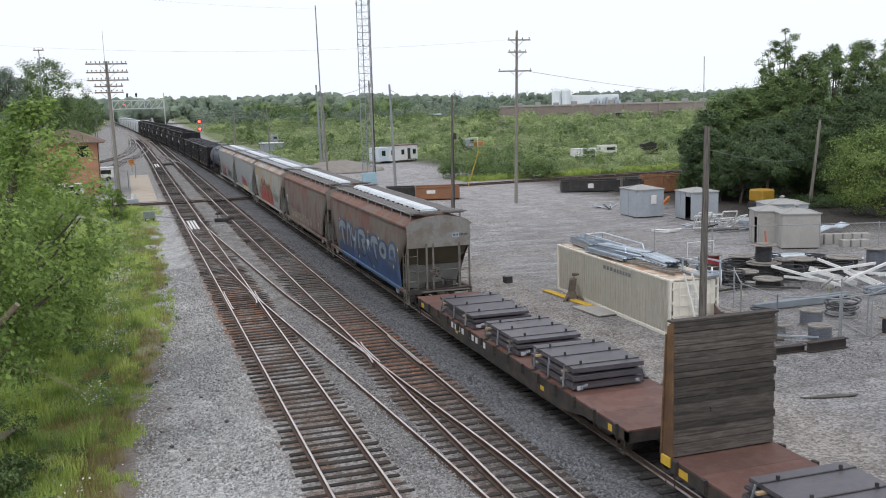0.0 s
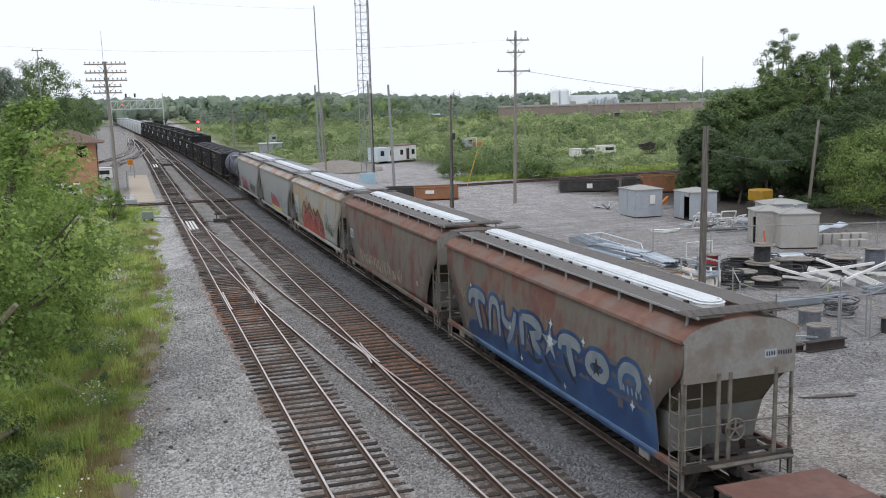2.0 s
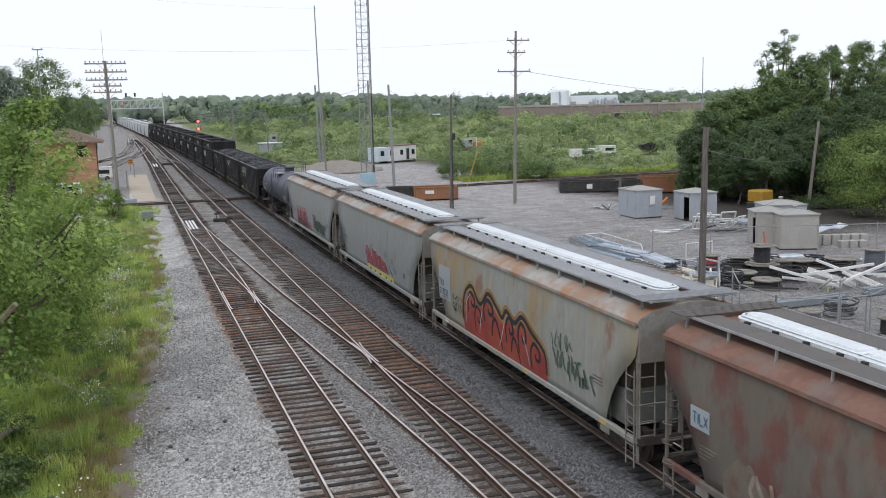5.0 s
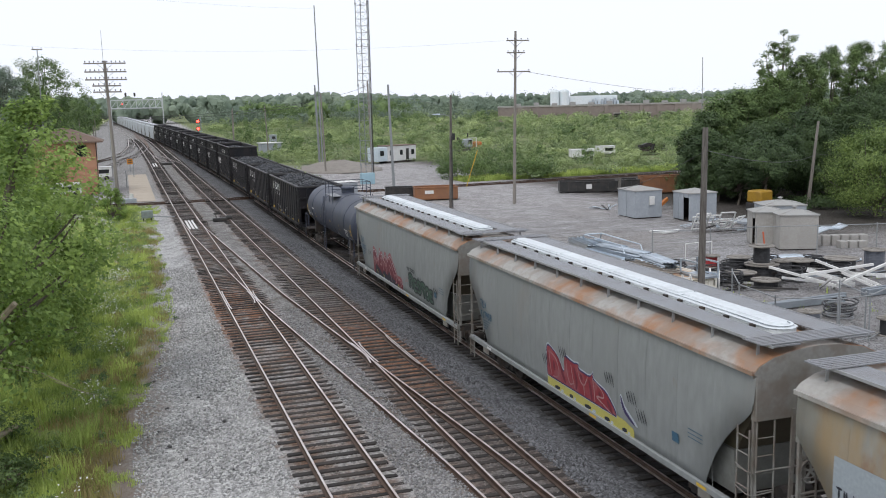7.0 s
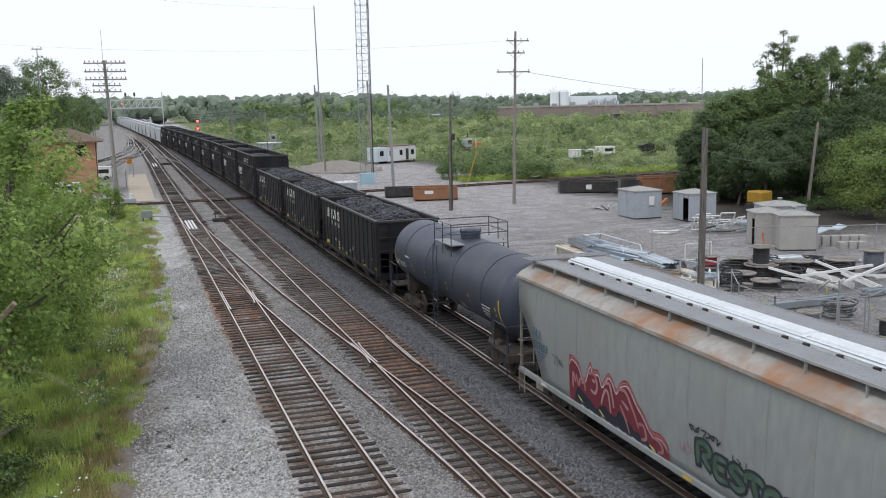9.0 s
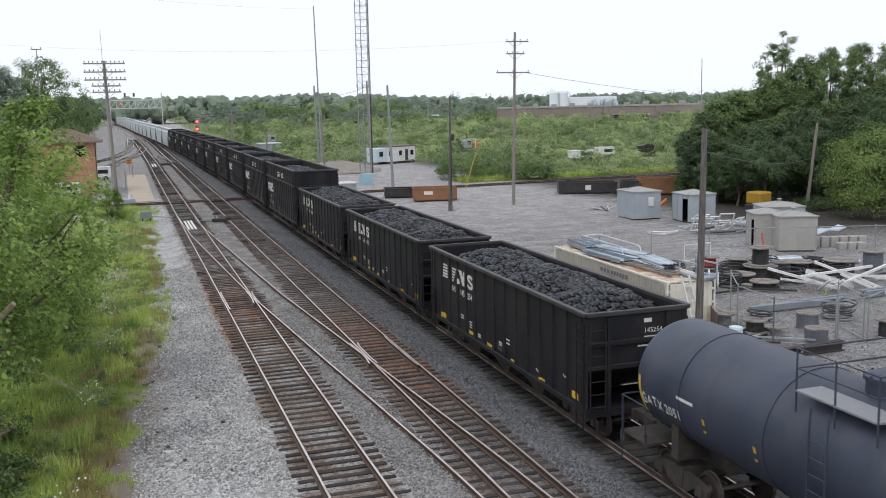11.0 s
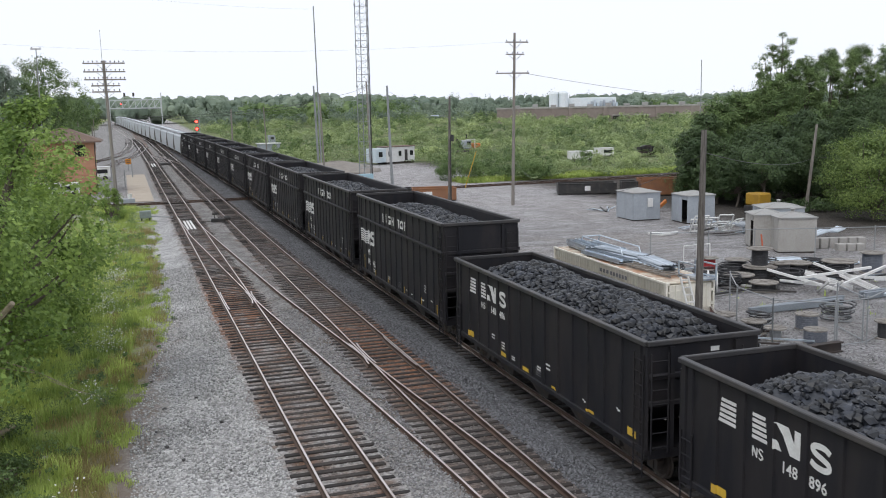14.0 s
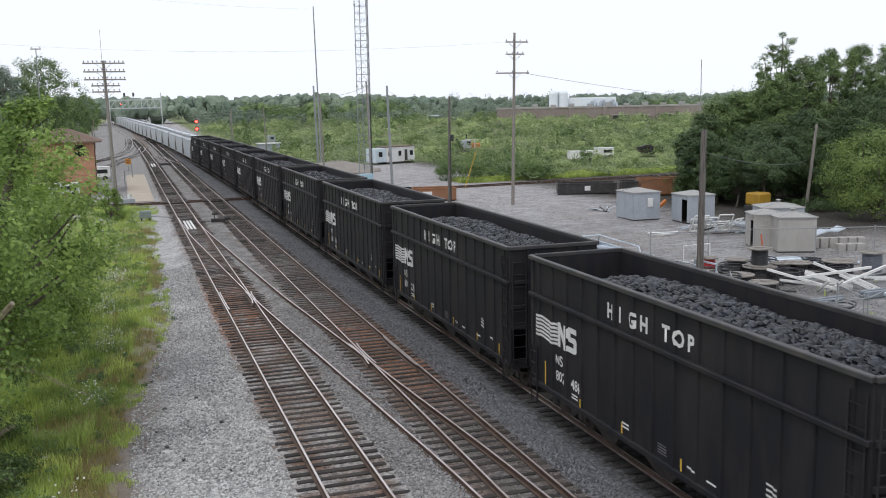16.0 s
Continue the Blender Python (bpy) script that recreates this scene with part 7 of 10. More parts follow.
# ---- the cream shipping container and what lies on and by it ----
def container():
    L, W, H = 12.192, 2.438, 2.591
    c = thing("shipping_container", pose(17.914, 35.885, -1.06, 0, 0, -1.32), "cream corrugated forty-foot shipping container with a rusty roof", "container")
    # corrugated sides
    for x, s in ((0.03, -1), (W - 0.03, 1)):
        bm = BM()
        n = 44
        pts = []
        y0, pitch = 0.12, (L - 0.24) / n
        for k in range(n):
            y = y0 + k * pitch
            pts += [(y, 0), (y + 0.26 * pitch, 0), (y + 0.5 * pitch, 0.026), (y + 0.76 * pitch, 0.026)]
        pts.append((L - 0.12, 0))
        lo = [bm.verts.new((x - s * d, y, 0.16)) for y, d in pts]
        hi = [bm.verts.new((x - s * d, y, H - 0.1)) for y, d in pts]
        for k in range(len(pts) - 1):
            bm.faces.new((lo[k], lo[k + 1], hi[k + 1], hi[k]))
        bmesh.ops.solidify(bm, geom=bm.faces, thickness=0.004)
        part("side_wall", bm, CREAM, c)
    for x in (0.0, W - 0.08):
        part("bottom_rail", bevel(box(BM(), x, x + 0.08, 0, L, 0.0, 0.17), 0.01), CREAM, c)
        part("top_rail", bevel(box(BM(), x, x + 0.08, 0, L, H - 0.11, H), 0.01), CREAM, c)
        for y in (0.0, L - 0.16):
            part("corner_post", bevel(box(BM(), x - 0.002, x + 0.082, y, y + 0.16, 0.0, H), 0.012), CREAM, c)
            for z in (0.0, H - 0.12):
                part("corner_casting", bevel(box(BM(), x - 0.006 if x == 0 else x - 0.09, x + 0.17 if x == 0 else x + 0.086, y - 0.006, y + 0.178, z - 0.003, z + 0.118), 0.012), CREAM, c)
    part("roof", box(BM(), 0.04, W - 0.04, 0.05, L - 0.05, H - 0.06, H - 0.03), CREAMRUST, c, "roof with broad rust patches")
    part("floor_frame", box(BM(), 0.06, W - 0.06, 0.05, L - 0.05, 0.04, 0.2), STEEL, c)
    part("end_wall", box(BM(), 0.1, W - 0.1, L - 0.09, L - 0.05, 0.16, H - 0.1), CREAM, c)
    for k in range(2):
        x0 = 0.17 + k * 1.06
        dr = part("door", bevel(box(BM(), x0, x0 + 1.045, 0.02, 0.07, 0.17, H - 0.12), 0.008), CREAM, c)
        for z in (0.5, 0.95, 1.4, 1.85, 2.2):
            part("door_rib", box(BM(), x0 + 0.06, x0 + 0.98, -0.004, 0.02, z - 0.012, z + 0.012), CREAM, dr)
        for j in range(2):
            part("lock_rod", rod(BM(), (x0 + 0.28 + 0.5 * j, -0.02, 0.1), (x0 + 0.28 + 0.5 * j, -0.02, H - 0.06), 0.017, 8), CREAM, dr)
        for z in (0.4, 0.95, 1.55, 2.15):
            part("hinge", box(BM(), (0.1 if k == 0 else W - 0.2), (0.2 if k == 0 else W - 0.1), -0.008, 0.03, z - 0.05, z + 0.05), CREAM, dr)
    part("lock_box", box(BM(), 1.62, 1.74, -0.06, 0.018, 0.95, 1.3), BLACKMETAL, c)
    marks(c, [(5.6 - 0.36 * k, 2.12, 5.85 - 0.36 * k, 2.3) for k in range(3)] + [(4.5 - 0.3 * k, 2.12, 4.72 - 0.3 * k, 2.3) for k in range(6)], GRATE, lambda u, v: (-0.012, u + 0.6, v))
    # ladder leaning on the door end
    return c


container()
CM = pose(17.914, 35.885, -1.06, 0, 0, -1.32)


def lean_ladder():
    t = thing("wooden_ladder", CM, "white-painted ladder leaning on the container doors", "ladder")
    for x in (1.02, 1.40):
        part("rail", beam(BM(), (x - 0.1 + 0.03, -0.95, 0.03), (x - 0.38 + 0.1, 0.1, 2.82), 0.045, 0.09), WHITE, t)
    for k in range(9):
        f = (k + 0.5) / 9
        y, z, x = -0.95 + 1.05 * f, 0.03 + 2.79 * f, 0.95 - 0.21 * f
        part("rung", beam(BM(), (x, y, z), (x + 0.38, y, z), 0.05, 0.05), WHITE, t)


lean_ladder()


def w_beam(bm, p, q):
    """A bar with the double-hump section of a guard rail."""
    d, s, u = frame_of(p, q)
    sec = [(-0.155, 0.0), (-0.12, 0.06), (-0.07, 0.08), (-0.02, 0.02), (0.02, 0.02), (0.07, 0.08), (0.12, 0.06), (0.155, 0.0)]
    a = [[bm.verts.new(Vector(e) + s * i + u * (j + o)) for i, j in sec] for o in (0, -0.006) for e in (p, q)]
    n = len(sec)
    for k in range(n - 1):
        bm.faces.new((a[0][k], a[0][k + 1], a[1][k + 1], a[1][k]))
        bm.faces.new((a[2][k + 1], a[2][k], a[3][k], a[3][k + 1]))


def roof_load():
    rnd = random.Random(11)
    H = 2.562
    for k, (x, y, ln, ang, rows, cols, lab) in enumerate((
            (0.95, 10.5, 3.0, -5, 3, 3, "bundle of galvanised channel sections"),
            (0.6, 7.0, 3.9, 3, 2, 3, "bundle of galvanised tapered posts"),
            (1.6, 7.2, 3.8, 9, 3, 3, "bundle of galvanised guard rail beams"),
            (1.7, 3.7, 2.8, -6, 3, 3, "bundle of galvanised guard rail beams"),
            (2.05, 10.0, 3.4, 5, 2, 2, "bundle of galvanised channel sections"))):
        t = thing("steel_bundle", CM @ pose(x, y, H + 0.08, 0, 0, ang), lab + " on the container roof", "steel sections", "steel lying on the container")
        for s in (-0.3, 0.3):
            part("bearer", box(BM(), -0.42, 0.42, s * ln - 0.05, s * ln + 0.05, -0.09, 0.0), SPOOLWOOD, t)
        for i in range(cols):
            for j in range(rows):
                o = rnd.uniform(-0.12, 0.12)
                bm = BM()
                xx, zz = (i - (cols - 1) / 2) * 0.26 + rnd.uniform(-0.03, 0.03), 0.01 + j * 0.125
                if k in (2, 3):
                    w_beam(bm, (xx, -ln / 2 + o, zz), (xx + rnd.uniform(-0.05, 0.05), ln / 2 + o, zz))
                else:
                    box(bm, xx - 0.1, xx + 0.1, -ln / 2 + o, ln / 2 + o, zz, zz + 0.012)
                    box(bm, xx - 0.1, xx - 0.088, -ln / 2 + o, ln / 2 + o, zz + 0.012, zz + 0.1)
                    box(bm, xx + 0.088, xx + 0.1, -ln / 2 + o, ln / 2 + o, zz + 0.012, zz + 0.1)
                part("section", bm, GALV, t)
    t = thing("pipe_rack", CM @ pose(1.25, 8.9, H), "bent galvanised pipe frame on the container roof", "pipe frame")
    for dx in (0.0, 1.05):
        bm = BM()
        path(bm, [(dx, -2.6, 0.05), (dx, -2.2, 0.62), (dx, 2.2, 0.66), (dx, 2.6, 0.05)], 0.035, 8)
        part("hoop", bm, GALV, t)
    part("crossbar", rod(BM(), (0, 2.2, 0.66), (1.05, 2.2, 0.66), 0.035, 8), GALV, t)
    t = thing("steel_grating", CM @ pose(0.95, 3.9, H + 0.03, 0, 0, 4), "rusty steel ladder rack lying on the container roof", "grating")
    for x in (-0.3, 0.3):
        part("side_bar", box(BM(), x - 0.03, x + 0.03, -2.8, 2.8, 0, 0.08), SPOOLWOOD, t)
    for k in range(14):
        part("bar", box(BM(), -0.42, 0.42, -2.7 + k * 0.4, -2.6 + k * 0.4, 0.082, 0.12), SPOOLWOOD, t)
    t = thing("steel_crate", CM @ pose(1.9, 0.6, H, 0, 0, 5), "galvanised steel stillage on the container roof", "crate")
    for x in (-0.45, 0.45):
        for y in (-0.75, 0.75):
            part("post", box(BM(), x - 0.03, x + 0.03, y - 0.03, y + 0.03, 0, 0.75), GALV, t)
        part("rail", box(BM(), x - 0.025, x + 0.025, -0.72, 0.72, 0.68, 0.75), GALV, t)
        part("panel", box(BM(), x - 0.01, x + 0.01, -0.72, 0.72, 0.12, 0.2), GALV, t)
    part("base", box(BM(), -0.42, 0.42, -0.72, 0.72, 0.02, 0.1), GALV, t)


roof_load()


def simple(name, m, label, category, pieces, group=""):
    """A thing of several box-like or free pieces: (part name, bmesh, material)."""
    t = thing(name, m, label, category, group)
    for nm, bm, ma in pieces:
        part(nm, bm, ma, t)
    return t


simple("concrete_slab", on(17.5, 42.1, 5, 0.02), "pale flat concrete slab lying on the gravel", "panel", [("sheet", bevel(box(BM(), -0.62, 0.62, -1.25, 1.25, 0, 0.06), 0.01), CONC)])
bm = BM()
for o in (0, 0.14, 0.28):
    path(bm, [(-0.25 + o, 2.6, 0.06), (-0.1 + o, 1.0, 0.06), (-0.05 + o, -0.6, 0.06), (0.1 + o, -2.2, 0.06)], 0.055, 8)
simple("yellow_pipes", on(17.45, 45.2), "bundle of yellow plastic pipes on the gravel", "pipe", [("pipe", bm, YELLOW)])
bm = BM()
loft(bm, [[(-0.35, -0.3, 0), (0.35, -0.25, 0), (0.3, 0.3, 0), (-0.3, 0.25, 0)], [(-0.16, -0.12, 0.5), (0.2, -0.1, 0.5), (0.15, 0.15, 0.5), (-0.1, 0.15, 0.5)], [(-0.1, -0.1, 1.1), (0.28, -0.1, 1.15), (0.25, 0.12, 1.2), (-0.02, 0.12, 1.15)]])
for a, b in (((-0.3, -0.2, 0), (-0.62, -0.4, 0)), ((0.3, -0.2, 0), (0.5, -0.5, 0)), ((0.1, 0, 1.1), (0.45, 0.0, 1.3))):
    rod(bm, (a[0], a[1], a[2] + 0.25), (b[0], b[1], b[2] + 0.06), 0.1, 7, 0.04)
simple("tree_stump", on(17.55, 45.0), "dark upright tree stump against the container", "stump", [("stump", bm, BARK)])
simple("steel_box", on(16.3, 50.8, 10), "small dark box on the gravel", "box", [("box", bevel(box(BM(), -0.22, 0.22, -0.2, 0.2, 0, 0.4), 0.02), BLACKMETAL)])
simple("tarp", on(35.3, 64.4, 20), "white sheet lying on the gravel", "sheet", [("sheet", slab(BM(), [(-1.0, -0.6), (0.4, -0.7), (1.3, -0.2), (0.2, 0.0), (-0.4, 0.9), (-1.0, 0.9)], 0.12, lambda u, v, w: (u, v, w + 0.02)), WHITE)])


def barrel(x, y, material, label, h=0.9, r=0.29):
    b = thing("barrel", on(x, y), label, "barrel")
    prof = [(r * 0.94, 0), (r, 0.03), (r, h * 0.3), (r * 1.012, h * 0.33), (r, h * 0.36), (r, h * 0.63), (r * 1.012, h * 0.66), (r, h * 0.69), (r, h - 0.05), (r * 0.93, h)]
    part("drum", lathe(BM(), prof, 24), material, b, smooth=False)
    part("lid", lathe(BM(), [(r * 0.86, h + 0.001), (r * 0.86, h + 0.02), (0.08, h + 0.02)], 24), material, b)
    part("bung", rod(BM(), (r * 0.5, 0, h + 0.02), (r * 0.5, 0, h + 0.05), 0.04, 8), material, b)


barrel(19.85, 33.6, mat("pale_blue_plastic", (0.58, 0.68, 0.73), 0.45, second=(0.52, 0.62, 0.68), scale=2), "pale plastic barrel beside the container")
DULLRED = mat("faded_maroon_board", (0.17, 0.10, 0.095), 0.7, second=(0.13, 0.08, 0.075), scale=1)
simple("leaning_board", on(20.05, 35.6, -25), "faded maroon sheet standing on edge by the container", "board", [("sheet", bevel(box(BM(), -0.03, 0.03, -1.1, 1.1, 0, 1.35), 0.01), DULLRED), ("edge", box(BM(), -0.035, 0.035, -1.13, 1.13, 1.352, 1.38), SPOOLWOOD)])
RUSTBEAM = mat("rusty_dark_beam", (0.04, 0.033, 0.031), 0.85, second=(0.065, 0.045, 0.037), scale=1.2)


def i_beam(bm, p, q, w, h):
    d, s, u = frame_of(p, q)
    t = 0.035
    for o in (h / 2 - t / 2, -h / 2 + t / 2):
        beam(bm, Vector(p) + u * o, Vector(q) + u * o, w, t)
    beam(bm, p, q, t, h - 2 * t)
    return bm


for a, b, h, lab in (((19.0, 31.8), (21.7, 31.75), 0.28, "rusty steel beam on the gravel"), ((21.6, 31.45), (23.6, 31.55), 0.42, "deep rusty steel beam on the gravel")):
    p = (*a, G(*a) + h / 2 + 0.02)
    q = (*b, G(*b) + h / 2 + 0.02)
    t = thing("steel_beam", Matrix(), lab, "beam", "beams by the fence")
    part("section", i_beam(BM(), p, q, 0.3, h), RUSTBEAM, t)


def spool(x, y, r, w, label, wood=SPOOLWOOD, coil=CABLE, upright=True, dz=0.0, rz=0, coil_r=0.8, tilt=0):
    """A cable reel: two flanges, a drum and the wound cable."""
    m = on(x, y, rz, dz) if upright else pose(x, y, G(x, y) + r + dz, 90, 0, rz)
    s = thing("cable_reel", m, label, "cable reel", "cable reels in the yard")
    z0 = 0.0 if upright else -w / 2
    for k in (0, 1):
        z = z0 + (w - 0.06) * k
        bm = lathe(BM(), [(0.05, z), (r, z), (r, z + 0.06), (0.05, z + 0.06)], 26)
        fl = part("flange", bm, wood, s)
        bm = BM()
        for j in range(3):
            a = j * math.pi / 3
            beam(bm, (-r * 0.9 * math.cos(a), -r * 0.9 * math.sin(a), z + (0.075 if k else -0.012)), (r * 0.9 * math.cos(a), r * 0.9 * math.sin(a), z + (0.075 if k else -0.012)), 0.05, 0.02)
        part("batten", bm, wood, fl)
    n = max(4, int((w - 0.12) / 0.09))
    prof = []
    for j in range(n):
        z = z0 + 0.06 + (w - 0.12) * j / n
        st = (w - 0.12) / n
        prof += [(r * coil_r * 0.985, z + 0.001), (r * coil_r, z + st * 0.3), (r * coil_r, z + st * 0.7), (r * coil_r * 0.985, z + st * 0.999)]
    part("cable_winding", lathe(BM(), prof, 24), coil, s)
    return s


BLUECABLE = mat("slate_cable_jacket", (0.10, 0.11, 0.135), 0.5, second=(0.13, 0.14, 0.16), scale=5)
GREYCABLE = mat("grey_conduit_winding", (0.30, 0.31, 0.32), 0.5, second=(0.22, 0.23, 0.24), scale=5)
for x, y, r, w, c, f, k, lab in (
        (21.85, 37.3, 0.60, 0.62, GREYCABLE, 0.55, 0, "weathered wooden cable reel with pale winding"),
        (22.3, 35.6, 0.55, 0.6, CABLE, 0.7, 0, "grey wooden cable reel standing on its flange"),
        (22.45, 34.3, 0.5, 0.55, GREYCABLE, 0.5, 0, "small reel with loose grey conduit"),
        (25.0, 35.4, 0.52, 0.72, BLUECABLE, 0.95, 0, "full reel of slate-blue cable"),
        (23.5, 33.0, 0.5, 0.66, BLUECABLE, 0.97, 0, "full reel of slate-blue cable by the fence"),
        (26.9, 32.6, 0.5, 0.8, CABLE, 0.7, 0, "dark cable reel by the fence"),
        (30.6, 46.4, 1.0, 0.8, CABLE, 0.8, 0, "large black cable reel lying on its flange"),
        (30.9, 49.0, 0.75, 0.8, CABLE, 0.75, 0, "black cable reel lying on its flange"),
        (28.6, 45.6, 0.9, 0.6, CABLE, 0.8, 0, "wide wooden cable reel with black winding"),
        (28.8, 43.6, 0.8, 0.5, CABLE, 0.8, 0, "wide wooden cable reel with black winding"),
        (32.0, 46.4, 0.6, 0.9, CABLE, 0.95, 0, "full drum of black cable"),
        (33.4, 46.6, 0.85, 0.8, CABLE, 0.7, 0, "wooden cable reel with black winding"),
        (35.6, 45.6, 1.0, 0.9, CABLE, 0.8, 0, "large reel of black cable"),
        (38.0, 45.6, 0.72, 1.25, BLUECABLE, 0.8, 0, "tall reel of slate-blue cable"),
        (33.8, 47.7, 0.8, 0.6, CABLE, 0.75, 0, "wooden cable reel with black winding"),
        (26.0, 47.5, 0.7, 0.5, CABLE, 0.75, 0, "wooden cable reel with black winding")):
    spool(x, y, r, w, lab, coil=c, coil_r=f, rz=x * 37 % 90)
spool(30.55, 46.35, 0.75, 1.05, "black cable reel stacked on a larger one", dz=0.83, coil_r=0.62)
spool(29.9, 50.4, 0.55, 0.75, "small reel with a red winding", coil=RED, coil_r=0.65)
spool(25.9, 44.2, 0.62, 0.5, "pale steel reel standing on its rim", wood=WHITE, coil=GREYCABLE, upright=False, rz=60, coil_r=0.7)


def coil_pile(x, y, r, label, black=False):
    t = thing("conduit_coil", on(x, y), label, "coil", "coils in the yard")
    rnd = random.Random(int(x * 10))
    for k in range(9):
        bm = BM()
        rr, zz = r * rnd.uniform(0.75, 1.0), 0.06 + k * 0.085
        ox, oy, ti = rnd.uniform(-0.1, 0.1), rnd.uniform(-0.1, 0.1), rnd.uniform(-0.1, 0.1)
        pts = [(ox + rr * math.cos(a * math.pi / 9), oy + rr * math.sin(a * math.pi / 9), zz + ti * math.cos(a * math.pi / 9) + 0.04) for a in range(19)]
        path(bm, pts, 0.035, 6)
        part("loop", bm, CABLE if black or k % 3 else GREYCABLE, t)


coil_pile(27.4, 36.2, 0.75, "tangled coil of dark conduit")
coil_pile(22.9, 36.0, 0.6, "loose coil of grey conduit")
for x, y, r in ((27.2, 46.8, 0.8), (29.6, 47.6, 0.9), (27.6, 45.0, 0.7), (31.2, 44.6, 0.8), (32.6, 48.6, 0.9), (35.0, 47.2, 0.8), (26.6, 49.2, 0.7), (34.4, 44.4, 0.7)):
    coil_pile(x, y, r, "slumped black loops of cable among the reels", True)


BEAMGREY = mat("dull_blue_grey_beam", (0.24, 0.27, 0.30), 0.55, 0.2, second=(0.17, 0.19, 0.21), scale=1.5)


def frame_pile():
    """White and galvanised frames thrown together: ladders, gantries, tubes."""
    rnd = random.Random(5)
    for k, (x, y, rz, tilt, ln, lab) in enumerate((
            (30.4, 42.6, 20, 16, 2.8, "white tubular ladder frame lying in the heap"), (32.3, 42.6, -42, 24, 2.6, "white tubular ladder frame lying in the heap"),
            (34.6, 42.6, 25, 14, 3.6, "white tubular ladder frame lying in the heap"), (31.2, 41.2, 66, 34, 2.2, "white square-tube frame propped in the heap"),
            (33.2, 41.0, -60, 28, 2.4, "white square-tube frame propped in the heap"), (35.8, 41.6, 10, 8, 4.0, "white tubular ladder frame lying in the heap"))):
        t = thing("ladder_gantry", on(x, y, rz, 0.3) @ pose(0, 0, 0.2, 0, tilt * 0.7, 0), lab, "steel frame", "white frames in the yard")
        for s in (-0.34, 0.34):
            part("side_tube", beam(BM(), (-ln / 2, s, 0), (ln / 2, s, 0), 0.09, 0.13), WHITE, t)
        n = int(ln / 0.8)
        for j in range(n):
            u = -ln / 2 + (j + 0.5) * ln / n
            part("rung", beam(BM(), (u, -0.3, 0), (u, 0.3, 0), 0.06, 0.06), WHITE, t)
    for k, (a, b, ma) in enumerate((((29.6, 41.8, 0.95), (34.6, 42.0, 1.15), WHITE), ((31.2, 40.8, 0.5), (36.0, 42.4, 1.05), WHITE), ((29.3, 44.0, 1.1), (31.6, 41.0, 0.3), WHITE),
                                    ((32.4, 44.0, 1.25), (34.0, 41.3, 0.3), WHITE), ((33.0, 39.2, 0.25), (36.0, 40.2, 0.8), GALV), ((34.0, 40.0, 1.0), (35.2, 39.2, 0.05), GALV), ((36.0, 42.2, 1.2), (37.0, 40.8, 0.05), GALV))):
        t = thing("steel_tube", pose(0, 0, -1.05), "long square tube lying across the heap", "tube", "tubes in the yard")
        part("tube", beam(BM(), a, b, 0.13, 0.13), ma, t)
    for k in range(3):
        t = thing("box_beam", on(26.9 + 0.5 * k, 38.9 + 0.42 * k, 1.5 + 2 * k, 0.02), "long grey galvanised box beam on the ground", "beam", "beams by the fence")
        part("section", bevel(box(BM(), -2.5, 3.2, -0.1, 0.1, 0, 0.34 if k == 0 else 0.2), 0.02), BEAMGREY, t)
    for k in range(2):
        t = thing("box_beam", on(35.0, 40.2 - 0.36 * k, 6, 0.02), "long grey galvanised box beam on the ground", "beam", "beams by the fence")
        part("section", bevel(box(BM(), -3.0, 3.4, -0.1, 0.1, 0, 0.36), 0.02), BEAMGREY, t)
    for k in range(5):
        bm = BM()
        path(bm, [(-2.0, 0.18 * k, 0.3), (-1.0, 0.18 * k, 0.55), (0.4, 0.18 * k, 0.6), (1.9, 0.18 * k, 0.35)], 0.09, 8)
        simple("galvanised_pipe", on(34.4, 48.4, -15), "curved pale galvanised pipe", "pipe", [("pipe", bm, GALV)], "pipes in the yard")
    for k in range(4):
        bm = rod(BM(), (-1.8, 0.2 * k, 0.12), (1.8, 0.2 * k, 0.12), 0.09, 8)
        simple("galvanised_pipe", on(37.6, 47.6, 18), "straight galvanised pipe on the ground", "pipe", [("pipe", bm, GALV)], "pipes in the yard")
    for k in range(14):
        x, y = rnd.uniform(19.8, 22.6), rnd.uniform(33.4, 36.4)
        ln = rnd.uniform(0.8, 1.9)
        bm = beam(BM(), (-ln, 0, 0.05 + rnd.uniform(0, 0.1)), (ln, 0, 0.05 + rnd.uniform(0, 0.25)), 0.09, 0.07)
        simple("scrap_bar", on(x, y, rnd.uniform(-50, 20)), "short scrap bar among the litter", "scrap", [("bar", bm, rnd.choice((GALV, RUSTBEAM, SHED, RUSTBEAM)))], "scrap by the reels")
    for k in range(26):
        x, y = rnd.uniform(26.3, 37.5), rnd.uniform(42.5, 50)
        ln = rnd.uniform(0.6, 1.8)
        bm = beam(BM(), (-ln, 0, 0.06 + rnd.uniform(0, 0.25)), (ln, 0, 0.06 + rnd.uniform(0, 0.35)), 0.12, 0.1)
        simple("scrap_bar", on(x, y, rnd.uniform(-70, 70)), "short scrap bar among the litter", "scrap", [("bar", bm, rnd.choice((GALV, RUSTBEAM, SHED, BLACKMETAL, BLACKMETAL, WHITE)))], "scrap by the reels")


frame_pile()


# ---- chain-link fence ----
def mesh_material():
    m = bpy.data.materials.new("chain_link_wire")
    m.use_nodes = True
    m.node_tree.nodes["Principled BSDF"].inputs["Base Color"].default_value = (0.42, 0.44, 0.45, 1)
    m.node_tree.nodes["Principled BSDF"].inputs["Metallic"].default_value = 0.5
    m.node_tree.nodes["Principled BSDF"].inputs["Roughness"].default_value = 0.5
    return m


